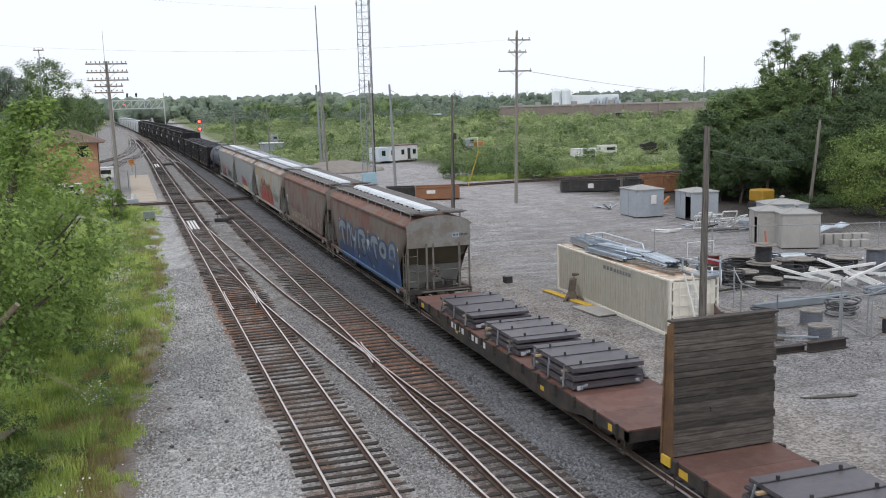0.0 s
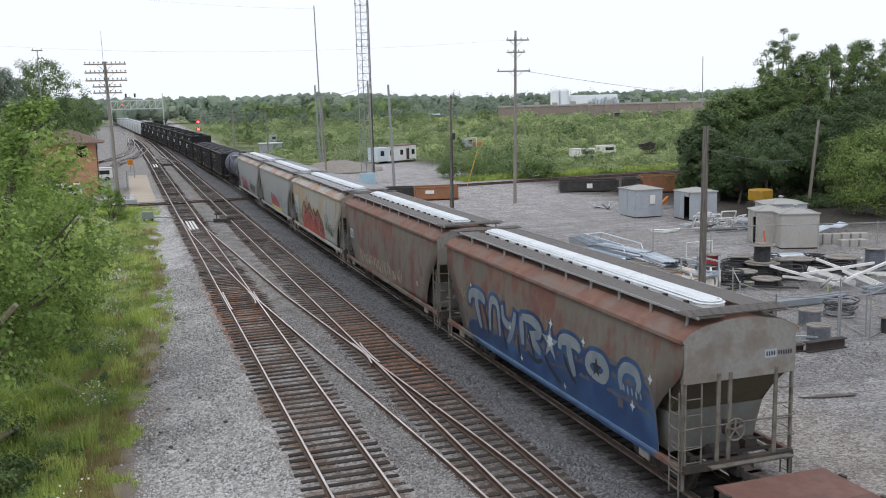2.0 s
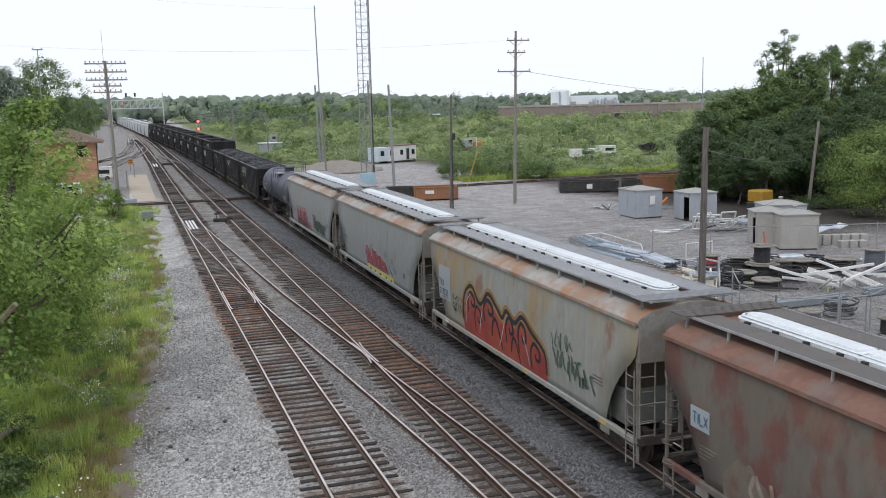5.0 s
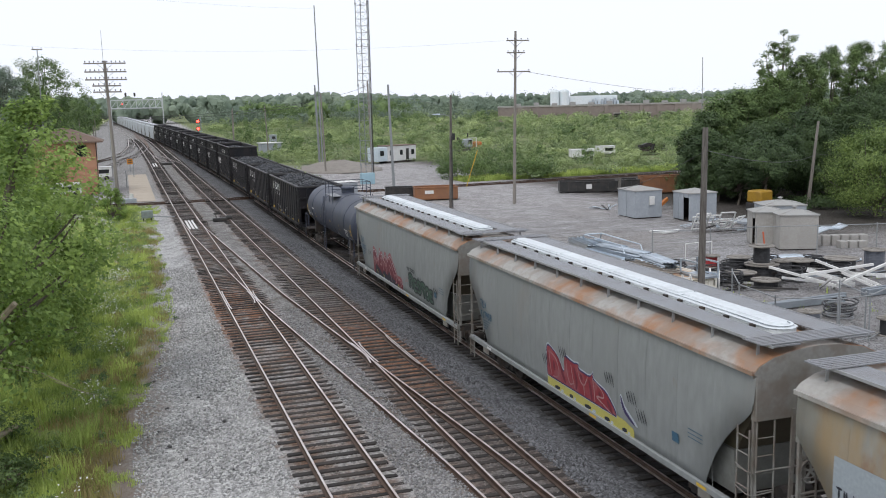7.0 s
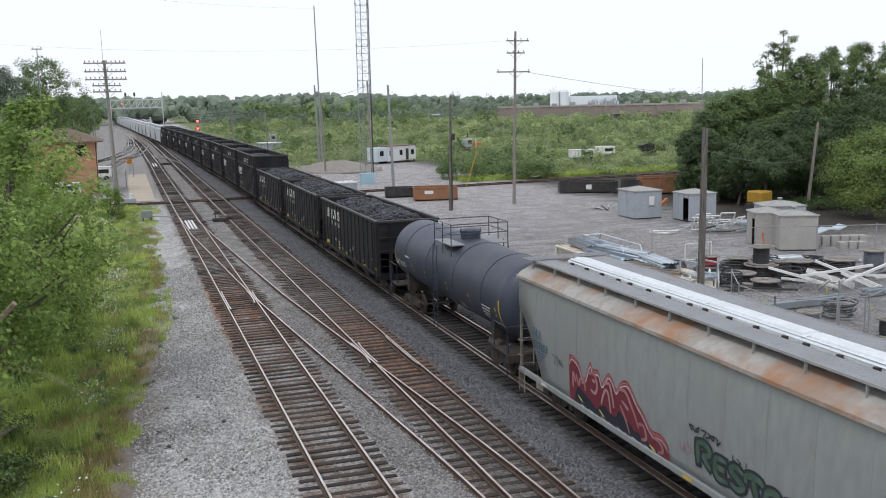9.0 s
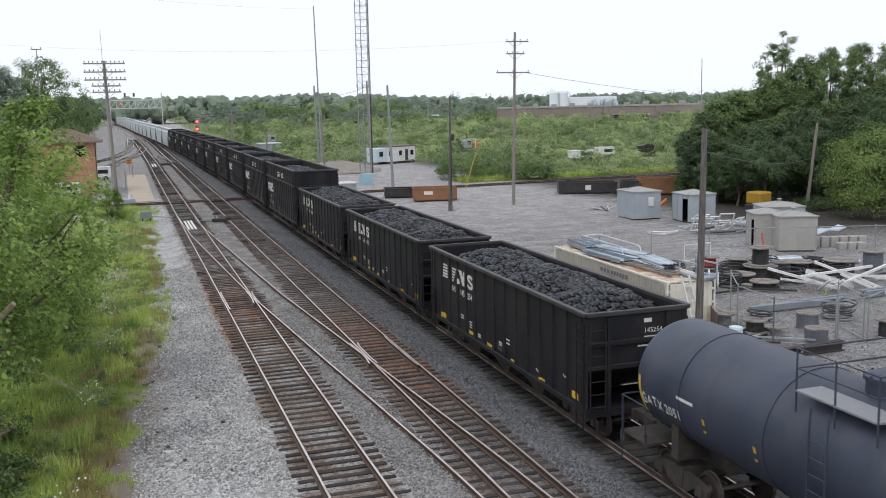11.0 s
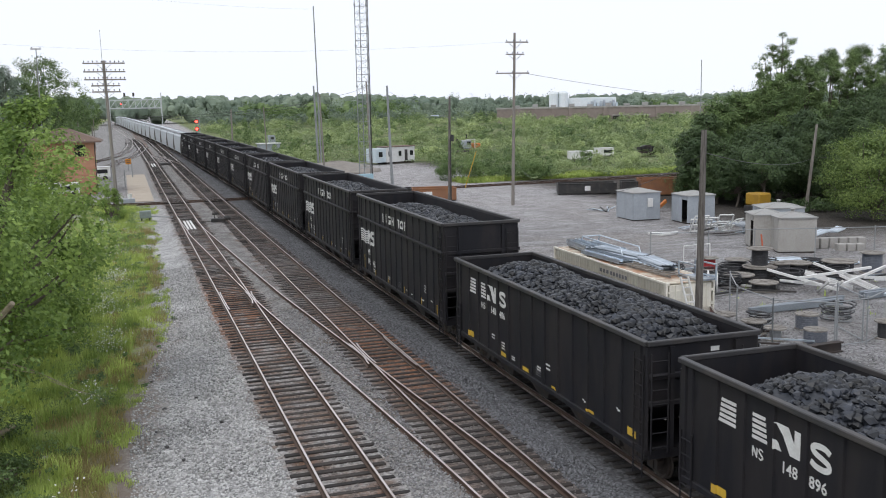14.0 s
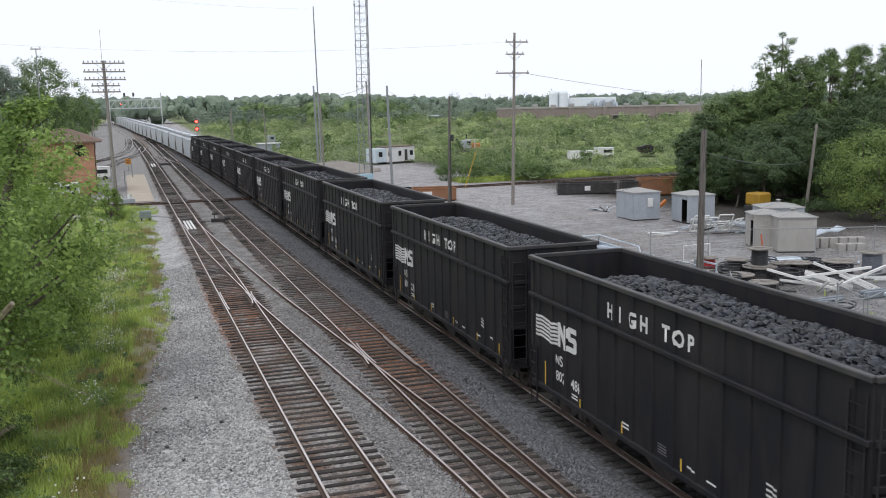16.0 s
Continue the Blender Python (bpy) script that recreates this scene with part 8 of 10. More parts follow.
LINK = mesh_material()


def fence(pts, label, h=2.0, gate=False, net=True):
    f = thing("chain_link_fence", Matrix(), label, "fence", "fences of the yard")
    for k, (x, y) in enumerate(pts):
        z = G(x, y)
        bm = rod(BM(), (x, y, z - 0.2), (x, y, z + h + 0.05), 0.032, 8)
        lathe(bm, [(0.05, z + h + 0.05), (0.05, z + h + 0.08), (0.01, z + h + 0.12)], 8, "z", (x, y, 0))
        part("post", bm, POLEGREY, f)
    for (x0, y0), (x1, y1) in zip(pts, pts[1:]):
        za, zb = G(x0, y0), G(x1, y1)
        part("top_rail", rod(BM(), (x0, y0, za + h), (x1, y1, zb + h), 0.028, 6), POLEGREY, f)
        if gate:
            part("bottom_rail", rod(BM(), (x0, y0, za + 0.12), (x1, y1, zb + 0.12), 0.025, 6), POLEGREY, f)
        if net:
            ln = math.hypot(x1 - x0, y1 - y0)
            n = max(2, int(ln / 0.16))
            V, F = [], []
            for s in (-1, 1):
                for k in range(-int(h / 0.16), n):
                    a, b = k * 0.16, k * 0.16 + h
                    u0, u1 = max(0, a), min(ln, b)
                    if u1 <= u0:
                        continue
                    v0, v1 = (u0 - a), (u1 - a)
                    if s < 0:
                        v0, v1 = h - v0, h - v1
                    w = 0.0018
                    o = len(V)
                    for u, v, dv in ((u0, v0, -w), (u1, v1, -w), (u1, v1, w), (u0, v0, w)):
                        fx = u / ln
                        V.append((x0 + (x1 - x0) * fx, y0 + (y1 - y0) * fx, za + (zb - za) * fx + v + dv))
                    F.append((o, o + 1, o + 2, o + 3))
            me = bpy.data.meshes.new("wire_mesh")
            me.from_pydata(V, [], F)
            me.materials.append(LINK)
            ob = new("wire_mesh", me)
            ob.parent = f
            tagged(ob, kind="stuff")


fence([(21.6, 33.4), (22.0, 36.5), (23.8, 39.6)], "galvanised chain-link fence with a sagging rail")
fence([(21.6, 33.4), (23.55, 31.9)], "galvanised chain-link gate leaf", gate=True)
fence([(23.75, 32.0), (25.4, 32.1), (28.0, 33.5), (32.5, 35.0)], "galvanised chain-link fence along the gravel", gate=True)
fence([(25.45, 32.4), (26.3, 35.0)], "galvanised chain-link gate standing open", gate=True)
fence([(27.5, 53.4), (31.2, 52.5), (34.5, 52.2), (38.3, 51.0), (42.1, 49.9), (46.5, 48.8)], "galvanised chain-link fence behind the reels")
t = thing("rail_frame", on(29.3, 50.9, 5), "white tubular stand behind the container", "frame")
for x in (-1.0, 0.0, 1.0):
    part("post", rod(BM(), (x, 0, 0), (x, 0, 1.5), 0.035, 6), WHITE, t)
for z in (0.5, 1.5):
    part("rail", rod(BM(), (-1, 0, z), (1, 0, z), 0.035, 6), WHITE, t)
simple("marker_post", on(34.8, 51.6, 0), "leaning orange marker post", "post", [("post", beam(BM(), (0, 0, 0), (-0.25, 0, 1.75), 0.1, 0.04), mat("orange_marker", (0.55, 0.13, 0.06), 0.6))])


# ---- sheds and bins ----
def shed(x, y, rz, w, d, h, paint, label, door=None, panels=3, vent=False):
    """w across its front (-y side), d deep; a low hipped steel roof."""
    s = thing("steel_shed", on(x, y, rz), label, "shed", "sheds in the yard")
    part("base", box(BM(), -w / 2 + 0.03, w / 2 - 0.03, -d / 2 + 0.03, d / 2 - 0.03, 0, 0.08), STEEL, s)
    for sx, sy, ln in ((0, -1, w), (0, 1, w), (-1, 0, d), (1, 0, d)):
        n = panels if sx == 0 else max(2, panels)
        for k in range(n):
            a, b = -ln / 2 + ln * k / n + 0.006, -ln / 2 + ln * (k + 1) / n - 0.006
            skip = door and door[0] == (sx, sy) and door[1] == k
            z0 = 1.98 if skip else 0.08
            bm = BM()
            if sx == 0:
                box(bm, a, b, sy * d / 2 - 0.03, sy * d / 2 + 0.03, z0, h)
            else:
                box(bm, sx * w / 2 - 0.03, sx * w / 2 + 0.03, a + 0.035, b - 0.035, z0, h)
            part("panel", bevel(bm, 0.012), paint, s)
            if not skip:
                bm = BM()
                if sx == 0:
                    box(bm, b - 0.02, b + 0.032, sy * (d / 2 + 0.034) - 0.012, sy * (d / 2 + 0.034) + 0.012, 0.08, h)
                else:
                    box(bm, sx * (w / 2 + 0.034) - 0.012, sx * (w / 2 + 0.034) + 0.012, b - 0.02, b + 0.032, 0.08, h)
                part("batten", bm, paint, s)
    part("back_lining", box(BM(), -w / 2 + 0.05, w / 2 - 0.05, d / 2 - 0.09, d / 2 - 0.04, 0.08, h), BLACKMETAL, s)
    e = 0.1
    bm = loft(BM(), [[(-w / 2 - e, -d / 2 - e, h), (w / 2 + e, -d / 2 - e, h), (w / 2 + e, d / 2 + e, h), (-w / 2 - e, d / 2 + e, h)],
                     [(-w / 2 - e, -d / 2 - e, h + 0.07), (w / 2 + e, -d / 2 - e, h + 0.07), (w / 2 + e, d / 2 + e, h + 0.07), (-w / 2 - e, d / 2 + e, h + 0.07)],
                     [(-w * 0.06, -d * 0.06, h + 0.36), (w * 0.06, -d * 0.06, h + 0.36), (w * 0.06, d * 0.06, h + 0.36), (-w * 0.06, d * 0.06, h + 0.36)]])
    roof = part("roof", bm, SHEDROOF, s)
    for sx, sy in ((1, 1), (1, -1), (-1, 1), (-1, -1)):
        part("ridge_cap", beam(BM(), (sx * (w / 2 + e), sy * (d / 2 + e), h + 0.085), (0, 0, h + 0.39), 0.07, 0.02), SHEDROOF, roof)
    if vent:
        bm = lathe(BM(), [(0.12, h + 0.32), (0.12, h + 0.48), (0.2, h + 0.5), (0.2, h + 0.53), (0.03, h + 0.6)], 14)
        part("vent", bm, SHEDROOF, roof)
    return s


s2 = shed(38.05, 73.35, -1, 2.5, 3.0, 2.35, SHED, "pale blue-grey ribbed steel shed with a meter on its front", panels=2)
part("meter_box", bevel(box(BM(), 0.05, 0.55, -1.62, -1.54, 1.15, 1.9), 0.02), WHITE, s2)
s3 = shed(41.2, 69.7, -4, 2.5, 2.6, 2.3, SHED, "grey steel shed with an open doorway", door=((-1, 0), 0), panels=3)
shed(39.1, 54.3, -22, 2.5, 2.2, 2.35, SHEDTAN, "tan panelled shed with a hipped roof and a vent", panels=2, vent=True)
shed(38.35, 56.3, -22, 2.1, 2.0, 2.35, SHEDTAN, "tan panelled shed with a dark open doorway", door=((-1, 0), 0), panels=3)
shed(42.0, 59.6, -20, 3.0, 2.4, 2.3, SHED, "grey steel shed standing behind the tan ones", panels=3, vent=True)


def roll_bin(x, y, rz, ln, w, h, paint, label, ribs=8):
    b = thing("roll_off_bin", on(x, y, rz), label, "dumpster", "roll-off bins")
    for s in (-1, 1):
        part("side", box(BM(), -ln / 2, ln / 2, s * w / 2 - 0.02, s * w / 2 + 0.02, 0.2, h), paint, b)
        part("rim", bevel(box(BM(), -ln / 2 - 0.05, ln / 2 + 0.05, s * (w / 2 + 0.02) - 0.06, s * (w / 2 + 0.02) + 0.06, h - 0.06, h + 0.06), 0.015), paint, b)
        for k in range(ribs):
            u = -ln / 2 + 0.1 + (ln - 0.2) * k / (ribs - 1)
            part("rib", box(BM(), u - 0.05, u + 0.05, s * (w / 2 + 0.055) - 0.035, s * (w / 2 + 0.055) + 0.035, 0.2, h - 0.07), paint, b)
        part("end", box(BM(), s * ln / 2 - 0.03, s * ln / 2 + 0.03, -w / 2 + 0.03, w / 2 - 0.03, 0.2, h), paint, b)
    part("floor", box(BM(), -ln / 2, ln / 2, -w / 2, w / 2, 0.12, 0.2), paint, b)
    for s in (-0.5, 0.5):
        part("skid", box(BM(), -ln / 2, ln / 2, s - 0.06, s + 0.06, 0, 0.12), STEEL, b)
    return b


b1 = roll_bin(43.3, 93.6, -20, 6.2, 2.3, 1.2, BLACKMETAL, "low black roll-off bin with a pale notice")
part("notice", box(BM(), -0.3, 0.3, -1.29, -1.25, 0.45, 0.95), WHITE, b1)
roll_bin(46.6, 90.2, -20, 1.6, 2.0, 1.5, BLACKMETAL, "small black bin behind the shed", 3)
roll_bin(50.8, 89.0, -18, 6.5, 2.4, 1.75, ORANGE, "rust-orange roll-off bin under the trees")
b2 = roll_bin(26.2, 94.6, -12, 4.4, 2.2, 1.35, ORANGE, "rust-orange roll-off bin by the dark pole", 2)
part("notice", box(BM(), -1.2, -0.3, -1.16, -1.12, 0.7, 1.05), WHITE, b2)
roll_bin(23.6, 99.2, -12, 3.0, 2.0, 1.0, BLACKMETAL, "black open bin behind the orange one", 4)
roll_bin(17.2, 101.5, 8, 4.0, 2.1, 1.55, SHED, "pale roll-off bin beside the tracks", 5)
simple("white_cover", on(17.2, 101.5, 8, 1.62), "white slatted cover lying over the pale bin", "cover", [("sheet", bevel(box(BM(), -2.0, 2.0, -1.1, 1.1, 0, 0.08), 0.01), WHITE)] + [("slat", box(BM(), -1.9 + 0.55 * k, -1.75 + 0.55 * k, -1.05, 1.05, 0.082, 0.12), WHITE) for k in range(8)])
YEL = mat("yellow_machine_paint", (0.36, 0.205, 0.015), 0.6, second=(0.27, 0.155, 0.02), scale=1.5)
t = thing("yellow_machine", on(47.6, 69.4, 12), "yellow hooded machine parked under the trees", "machine")
part("hood", bevel(box(BM(), -0.9, 0.62, -0.8, 0.8, 1.15, 2.2), 0.12), YEL, t)
part("chassis", bevel(box(BM(), -1.0, 1.0, -0.8, 0.8, 0.35, 1.14), 0.05), BLACKMETAL, t)
part("boom", beam(BM(), (0.8, -0.6, 1.3), (1.9, -1.2, 0.5), 0.16, 0.2), YEL, t)
for x in (-0.8, 0.8):
    part("wheel", rod(BM(), (x, -1.05, 0.42), (x, -0.75, 0.42), 0.42, 16), STEEL, t)
# scrap in front of the sheds, concrete blocks, a bed of metal sheets
rnd = random.Random(9)
for k in range(7):
    t = thing("scrap_gate", on(37.4 + 0.42 * k, 63.4 + rnd.uniform(-0.6, 0.6), rnd.uniform(-30, 30)) @ pose(0, 0, 0.15, rnd.uniform(30, 70), 0, 0), "white metal frame thrown on a scrap heap", "scrap", "scrap heap by the sheds")
    for s in (-0.55, 0.55):
        part("stile", beam(BM(), (s, 0, 0), (s, 0, 1.7), 0.08, 0.08), WHITE, t)
    for z in (0.0, 0.8, 1.7):
        part("rail", beam(BM(), (-0.55, 0, z), (0.55, 0, z), 0.08, 0.08), WHITE, t)
for k in range(16):
    ln = rnd.uniform(0.6, 1.7)
    bm = beam(BM(), (-ln, 0, 0.1 + rnd.uniform(0, 0.5)), (ln, 0, 0.1 + rnd.uniform(0, 0.7)), 0.25, 0.05)
    simple("scrap_sheet", on(rnd.uniform(38, 44.5), rnd.uniform(61.8, 66.5), rnd.uniform(-60, 60)), "bent sheet of scrap metal", "scrap", [("sheet", bm, rnd.choice((GALV, WHITE, SHED, RUSTBEAM)))], "scrap heap by the sheds")
t = thing("trailer_bed", on(42.2, 62.6, -8), "grey flat trailer bed among the scrap", "trailer")
part("deck", bevel(box(BM(), -1.6, 1.6, -0.8, 0.8, 0.55, 0.75), 0.02), SHED, t)
for x in (-1.3, 0, 1.3):
    part("leg", box(BM(), x - 0.06, x + 0.06, -0.7, -0.58, 0, 0.55), SHED, t)
for k in range(9):
    h = 0.75 if k < 6 else 0.5
    simple("concrete_block", on(41.0 + 0.62 * (k % 6) + (0.9 if k >= 6 else 0), 54.4 - 0.2 * (k % 6) - (1.6 if k >= 6 else 0), -16), "pale concrete block in a row", "block", [("block", bevel(box(BM(), -0.28, 0.28, -0.3, 0.3, 0, h), 0.03), CONC)], "concrete blocks")
for k in range(6):
    bm = BM()
    path(bm, [(-1.2, 0.2 * k, 0.25), (-0.2, 0.2 * k, 0.55), (0.6, 0.2 * k, 0.5), (1.2, 0.2 * k, 0.75)], 0.08, 6)
    simple("galvanised_pipe", on(45.0, 57.5, -10), "bent galvanised pipe section", "pipe", [("pipe", bm, GALV)], "pipes in the yard")
for k in range(7):
    bm = BM()
    rk = random.Random(40 + k)
    beam(bm, (rk.uniform(-0.9, -0.3), rk.uniform(-0.3, 0.3), 0.05), (rk.uniform(0.3, 1.0), rk.uniform(-0.3, 0.3), rk.uniform(0.1, 0.5)), 0.12, 0.07)
    simple("scrap_sheet", on(38.3 - 0.22 * k, 78.6 + 0.2 * k, 31 * k), "dark bent strip of scrap metal", "scrap", [("sheet", bm, BLACKMETAL if k % 2 else GALV)], "scrap heap by the sheds")
simple("orange_scrap", on(42.4, 76.8, 30), "bent orange piece of steel", "scrap", [("bar", beam(BM(), (-0.9, 0, 0.2), (0.9, 0, 0.9), 0.2, 0.3), mat("orange_steel", (0.45, 0.15, 0.03), 0.6))])
DARKSOIL = mat("wet_dark_soil", (0.075, 0.065, 0.055), 0.7, second=(0.11, 0.095, 0.08), scale=3)
bm = BM()
pts = [(0.9 * math.cos(a * 0.5236) * (1 + 0.35 * math.sin(a * 2.3)), 0.15 * math.sin(a * 0.5236) * (1 + 0.3 * math.cos(a * 1.7))) for a in range(12)]
slab(bm, pts, 0.035, lambda u, v, w: (u, v, w - 0.005))
simple("soil_patch", on(18.5, 26.3, -12, 0.03), "dark crumbled patch of rotten timber on the gravel", "debris", [("crumble", bm, DARKSOIL)])


# ---- lineside things and the distance ----
def brick_tower():
    x0, x1, y0, y1 = -14.4, -7.55, 122.0, 128.5
    zb = G(-10, 125)
    t = thing("brick_building", Matrix(), "two-storey orange brick railway tower with a brown hipped roof", "building")
    z1 = 6.0
    W = mat("brick_wall", (0.46, 0.25, 0.16), 0.9, second=(0.40, 0.20, 0.125), scale=2.0, amount=0.5, bump=0.3, bscale=18)
    wx0, wx1, wz0, wz1 = -9.75, -8.55, 4.35, 5.75
    for n_, b in (("wall", (x0, wx0, y0, y0 + 0.3, zb, z1)), ("wall", (wx1, x1, y0, y0 + 0.3, zb, z1)), ("wall", (wx0, wx1, y0, y0 + 0.3, zb, wz0)), ("wall", (wx0, wx1, y0, y0 + 0.3, wz1, z1)),
                  ("wall", (x0, x0 + 0.3, y0 + 0.3, y1, zb, z1)), ("wall", (x1 - 0.3, x1, y0 + 0.3, y1, zb, z1)), ("wall", (x0 + 0.3, x1 - 0.3, y1 - 0.3, y1, zb, z1))):
        part(n_, box(BM(), *b), W, t)
    w = part("window", box(BM(), wx0, wx1, y0 + 0.12, y0 + 0.14, wz0, wz1), DARKGLASS, t, "dark window")
    fr = BM()
    for a, b in (((wx0, wz0), (wx1, wz0)), ((wx0, wz1), (wx1, wz1)), ((wx0, wz0), (wx0, wz1)), ((wx1, wz0), (wx1, wz1)), ((wx0, (wz0 + wz1) / 2), (wx1, (wz0 + wz1) / 2))):
        beam(fr, (a[0], y0 + 0.08, a[1]), (b[0], y0 + 0.08, b[1]), 0.07, 0.07)
    part("window_frame", fr, BLACKMETAL, w)
    for k in range(6):
        z = 0.2 + k * 0.95
        part("brick_course", box(BM(), x0 - 0.02, x1 + 0.02, y0 - 0.02, y0 - 0.003, z, z + 0.06), BRICK, t)
    part("belt_course", box(BM(), x0 - 0.06, x1 + 0.06, y0 - 0.06, y0 - 0.004, 2.85, 3.05), BRICK, t)
    part("side_window", box(BM(), x1 + 0.004, x1 + 0.02, y0 + 1.5, y0 + 3.0, 4.3, 5.7), DARKGLASS, t)
    e = 0.9
    bm = loft(BM(), [[(x0 - e, y0 - e, z1), (x1 + e, y0 - e, z1), (x1 + e, y1 + e, z1), (x0 - e, y1 + e, z1)], [(x0 - e, y0 - e, z1 + 0.15), (x1 + e, y0 - e, z1 + 0.15), (x1 + e, y1 + e, z1 + 0.15), (x0 - e, y1 + e, z1 + 0.15)],
                     [(-11.4, 124.8, 7.75), (-10.6, 124.8, 7.75), (-10.6, 125.6, 7.75), (-11.4, 125.6, 7.75)]])
    part("roof", bm, SHINGLE, t)
    part("downpipe", rod(BM(), (x1 + 0.07, y0 + 0.2, zb), (x1 + 0.07, y0 + 0.2, z1), 0.05, 6), BLACKMETAL, t)
    return t


brick_tower()
bm = BM()
box(bm, -4.1, -1.35, 108, 156, -0.3, -0.16)
pad = tagged(part("pavement", bm, CONC), "tan concrete loading pad beside the track", "pavement", kind="structure")
for k in range(12):
    part("slab", bevel(box(BM(), -4.05, -1.4, 108.05 + 4 * k, 111.9 + 4 * k, -0.16, -0.10), 0.015), mat("tan_concrete", (0.42, 0.36, 0.29), 0.9, second=(0.36, 0.31, 0.25), scale=0.8) if k == 0 else bpy.data.materials["tan_concrete"], pad)
tagged(part("road", box(BM(), -60, -4.6, 109.5, 117.5, -0.34, -0.19), CONC), "pale concrete crossing road", "road", kind="structure")


GREENGREY = mat("green_grey_case_paint", (0.22, 0.26, 0.25), 0.6, second=(0.16, 0.18, 0.17), scale=3)


def switch_gear():
    t = thing("switch_machine", on(3.2, 84.5), "black switch machine with a stand beside the points", "switch machine", "switch gear")
    part("body", bevel(box(BM(), -0.6, 0.6, -0.25, 0.25, 0.02, 0.32), 0.04), BLACKMETAL, t)
    part("motor", rod(BM(), (0.5, 0, 0.3), (1.05, 0, 0.3), 0.18, 12), BLACKMETAL, t)
    part("stand", beam(BM(), (-0.3, 0, 0.3), (-0.3, 0, 0.7), 0.08, 0.08), BLACKMETAL, t)
    part("target", box(BM(), -0.5, -0.1, -0.02, 0.02, 0.62, 0.78), BLACKMETAL, t)
    part("throw_rod", rod(BM(), (-0.6, 0, 0.1), (-1.7, 0, 0.1), 0.03, 6), STEEL, t)
    for k in range(3):
        simple("white_plank", pose(0.42 + 0.27 * k, 83.3, -0.155), "white painted board lying between the rails", "board", [("board", bevel(box(BM(), -0.085, 0.085, -3.2, 3.2, 0, 0.05), 0.01), WHITE)], "boards at the points")
    simple("equipment_case", on(-2.7, 90.2), "grey signal equipment case on legs", "equipment case", [("case", bevel(box(BM(), -0.5, 0.5, -0.35, 0.35, 0.3, 0.95), 0.03), GREENGREY), ("leg", box(BM(), -0.4, -0.3, -0.2, 0.2, 0, 0.4), STEEL), ("leg", box(BM(), 0.3, 0.4, -0.2, 0.2, 0, 0.4), STEEL), ("pipe", rod(BM(), (0.5, 0, 0.4), (2.4, 0, 0.25), 0.05, 6), POLEGREY)])
    simple("equipment_case", on(-3.9, 106.2), "blue-grey box beside the crossing", "equipment case", [("case", bevel(box(BM(), -0.9, 0.5, -0.4, 0.4, 0, 0.6), 0.04), SHED), ("cap", rod(BM(), (0.0, 0, 0.6), (0.0, 0, 1.1), 0.22, 10), WHITE)])
    simple("warning_sign", on(-3.6, 166), "square orange warning sign on a post", "sign", [("post", rod(BM(), (0, 0, 0), (0, 0, 1.9), 0.05, 6), POLEGREY), ("board", bevel(box(BM(), -0.45, 0.45, -0.05, 0, 1.2, 2.1), 0.02), mat("orange_sign", (0.62, 0.24, 0.03), 0.5)), ("bar", box(BM(), -0.28, 0.28, -0.06, -0.052, 1.78, 1.9), BLACKMETAL), ("bar", box(BM(), -0.28, 0.28, -0.06, -0.052, 1.45, 1.57), BLACKMETAL)])
    for k in range(2):
        simple("white_plank", pose(0.5 + 0.45 * k, 181, -0.05), "white painted board lying between the rails", "board", [("board", box(BM(), -0.12, 0.12, -5, 5, 0, 0.06), WHITE)], "boards at the points")
    simple("switch_machine", on(2.9, 181), "black switch machine beside the far points", "switch machine", [("body", bevel(box(BM(), -1.0, 0.9, -1.0, 0.6, 0.02, 0.4), 0.04), BLACKMETAL)], "switch gear")
    for x, y in ((-2.0, 150.0), (-3.1, 131.0), (-4.4, 119.0)):
        simple("marker_post", on(x - 1.2, y), "slim grey post beside the pad", "post", [("post", rod(BM(), (0, 0, 0), (0, 0, 2.2), 0.06, 6), POLEGREY)], "posts beside the pad")


switch_gear()


def side_tracks():
    for k, pts in enumerate((
            [(0.0, 260), (-1.2, 238), (-3.2, 215), (-5.2, 205), (-6.2, 195), (-7.5, 183), (-11, 170), (-18, 158)],
            [(-3.0, 330), (-3.2, 270), (-4.5, 240), (-6.5, 220), (-9, 205), (-14, 190)],
            [(1.5, 215), (2.4, 200), (3.2, 190), (3.9, 178), (4.05, 165)])):
        tr = thing("track_%d" % (6 + k), Matrix(), "curved side track leaving the main line" if k < 2 else "short connecting track between the main lines", "railway track", kind="structure")
        for s in (0, HEAD):
            rail("rail", [(x + s, y, 0.002 + 0.003 * k + rise(y)) for x, y in pts], tr)
        rnd_ = random.Random(k)
        for (xa, ya), (xb, yb) in zip(pts, pts[1:]):
            n = max(1, int(math.hypot(xb - xa, yb - ya) / 0.8))
            for j in range(n):
                f = j / n
                a = math.atan2(yb - ya, xb - xa) + math.pi / 2
                share("tie", TIEMESH, tr, Matrix.Translation((xa + (xb - xa) * f + HEAD / 2, ya + (yb - ya) * f, rnd_.uniform(-0.02, 0.0) - 0.01 - 0.002 * k + rise(ya + (yb - ya) * f))) @ Matrix.Rotation(a, 4, "Z"))


side_tracks()


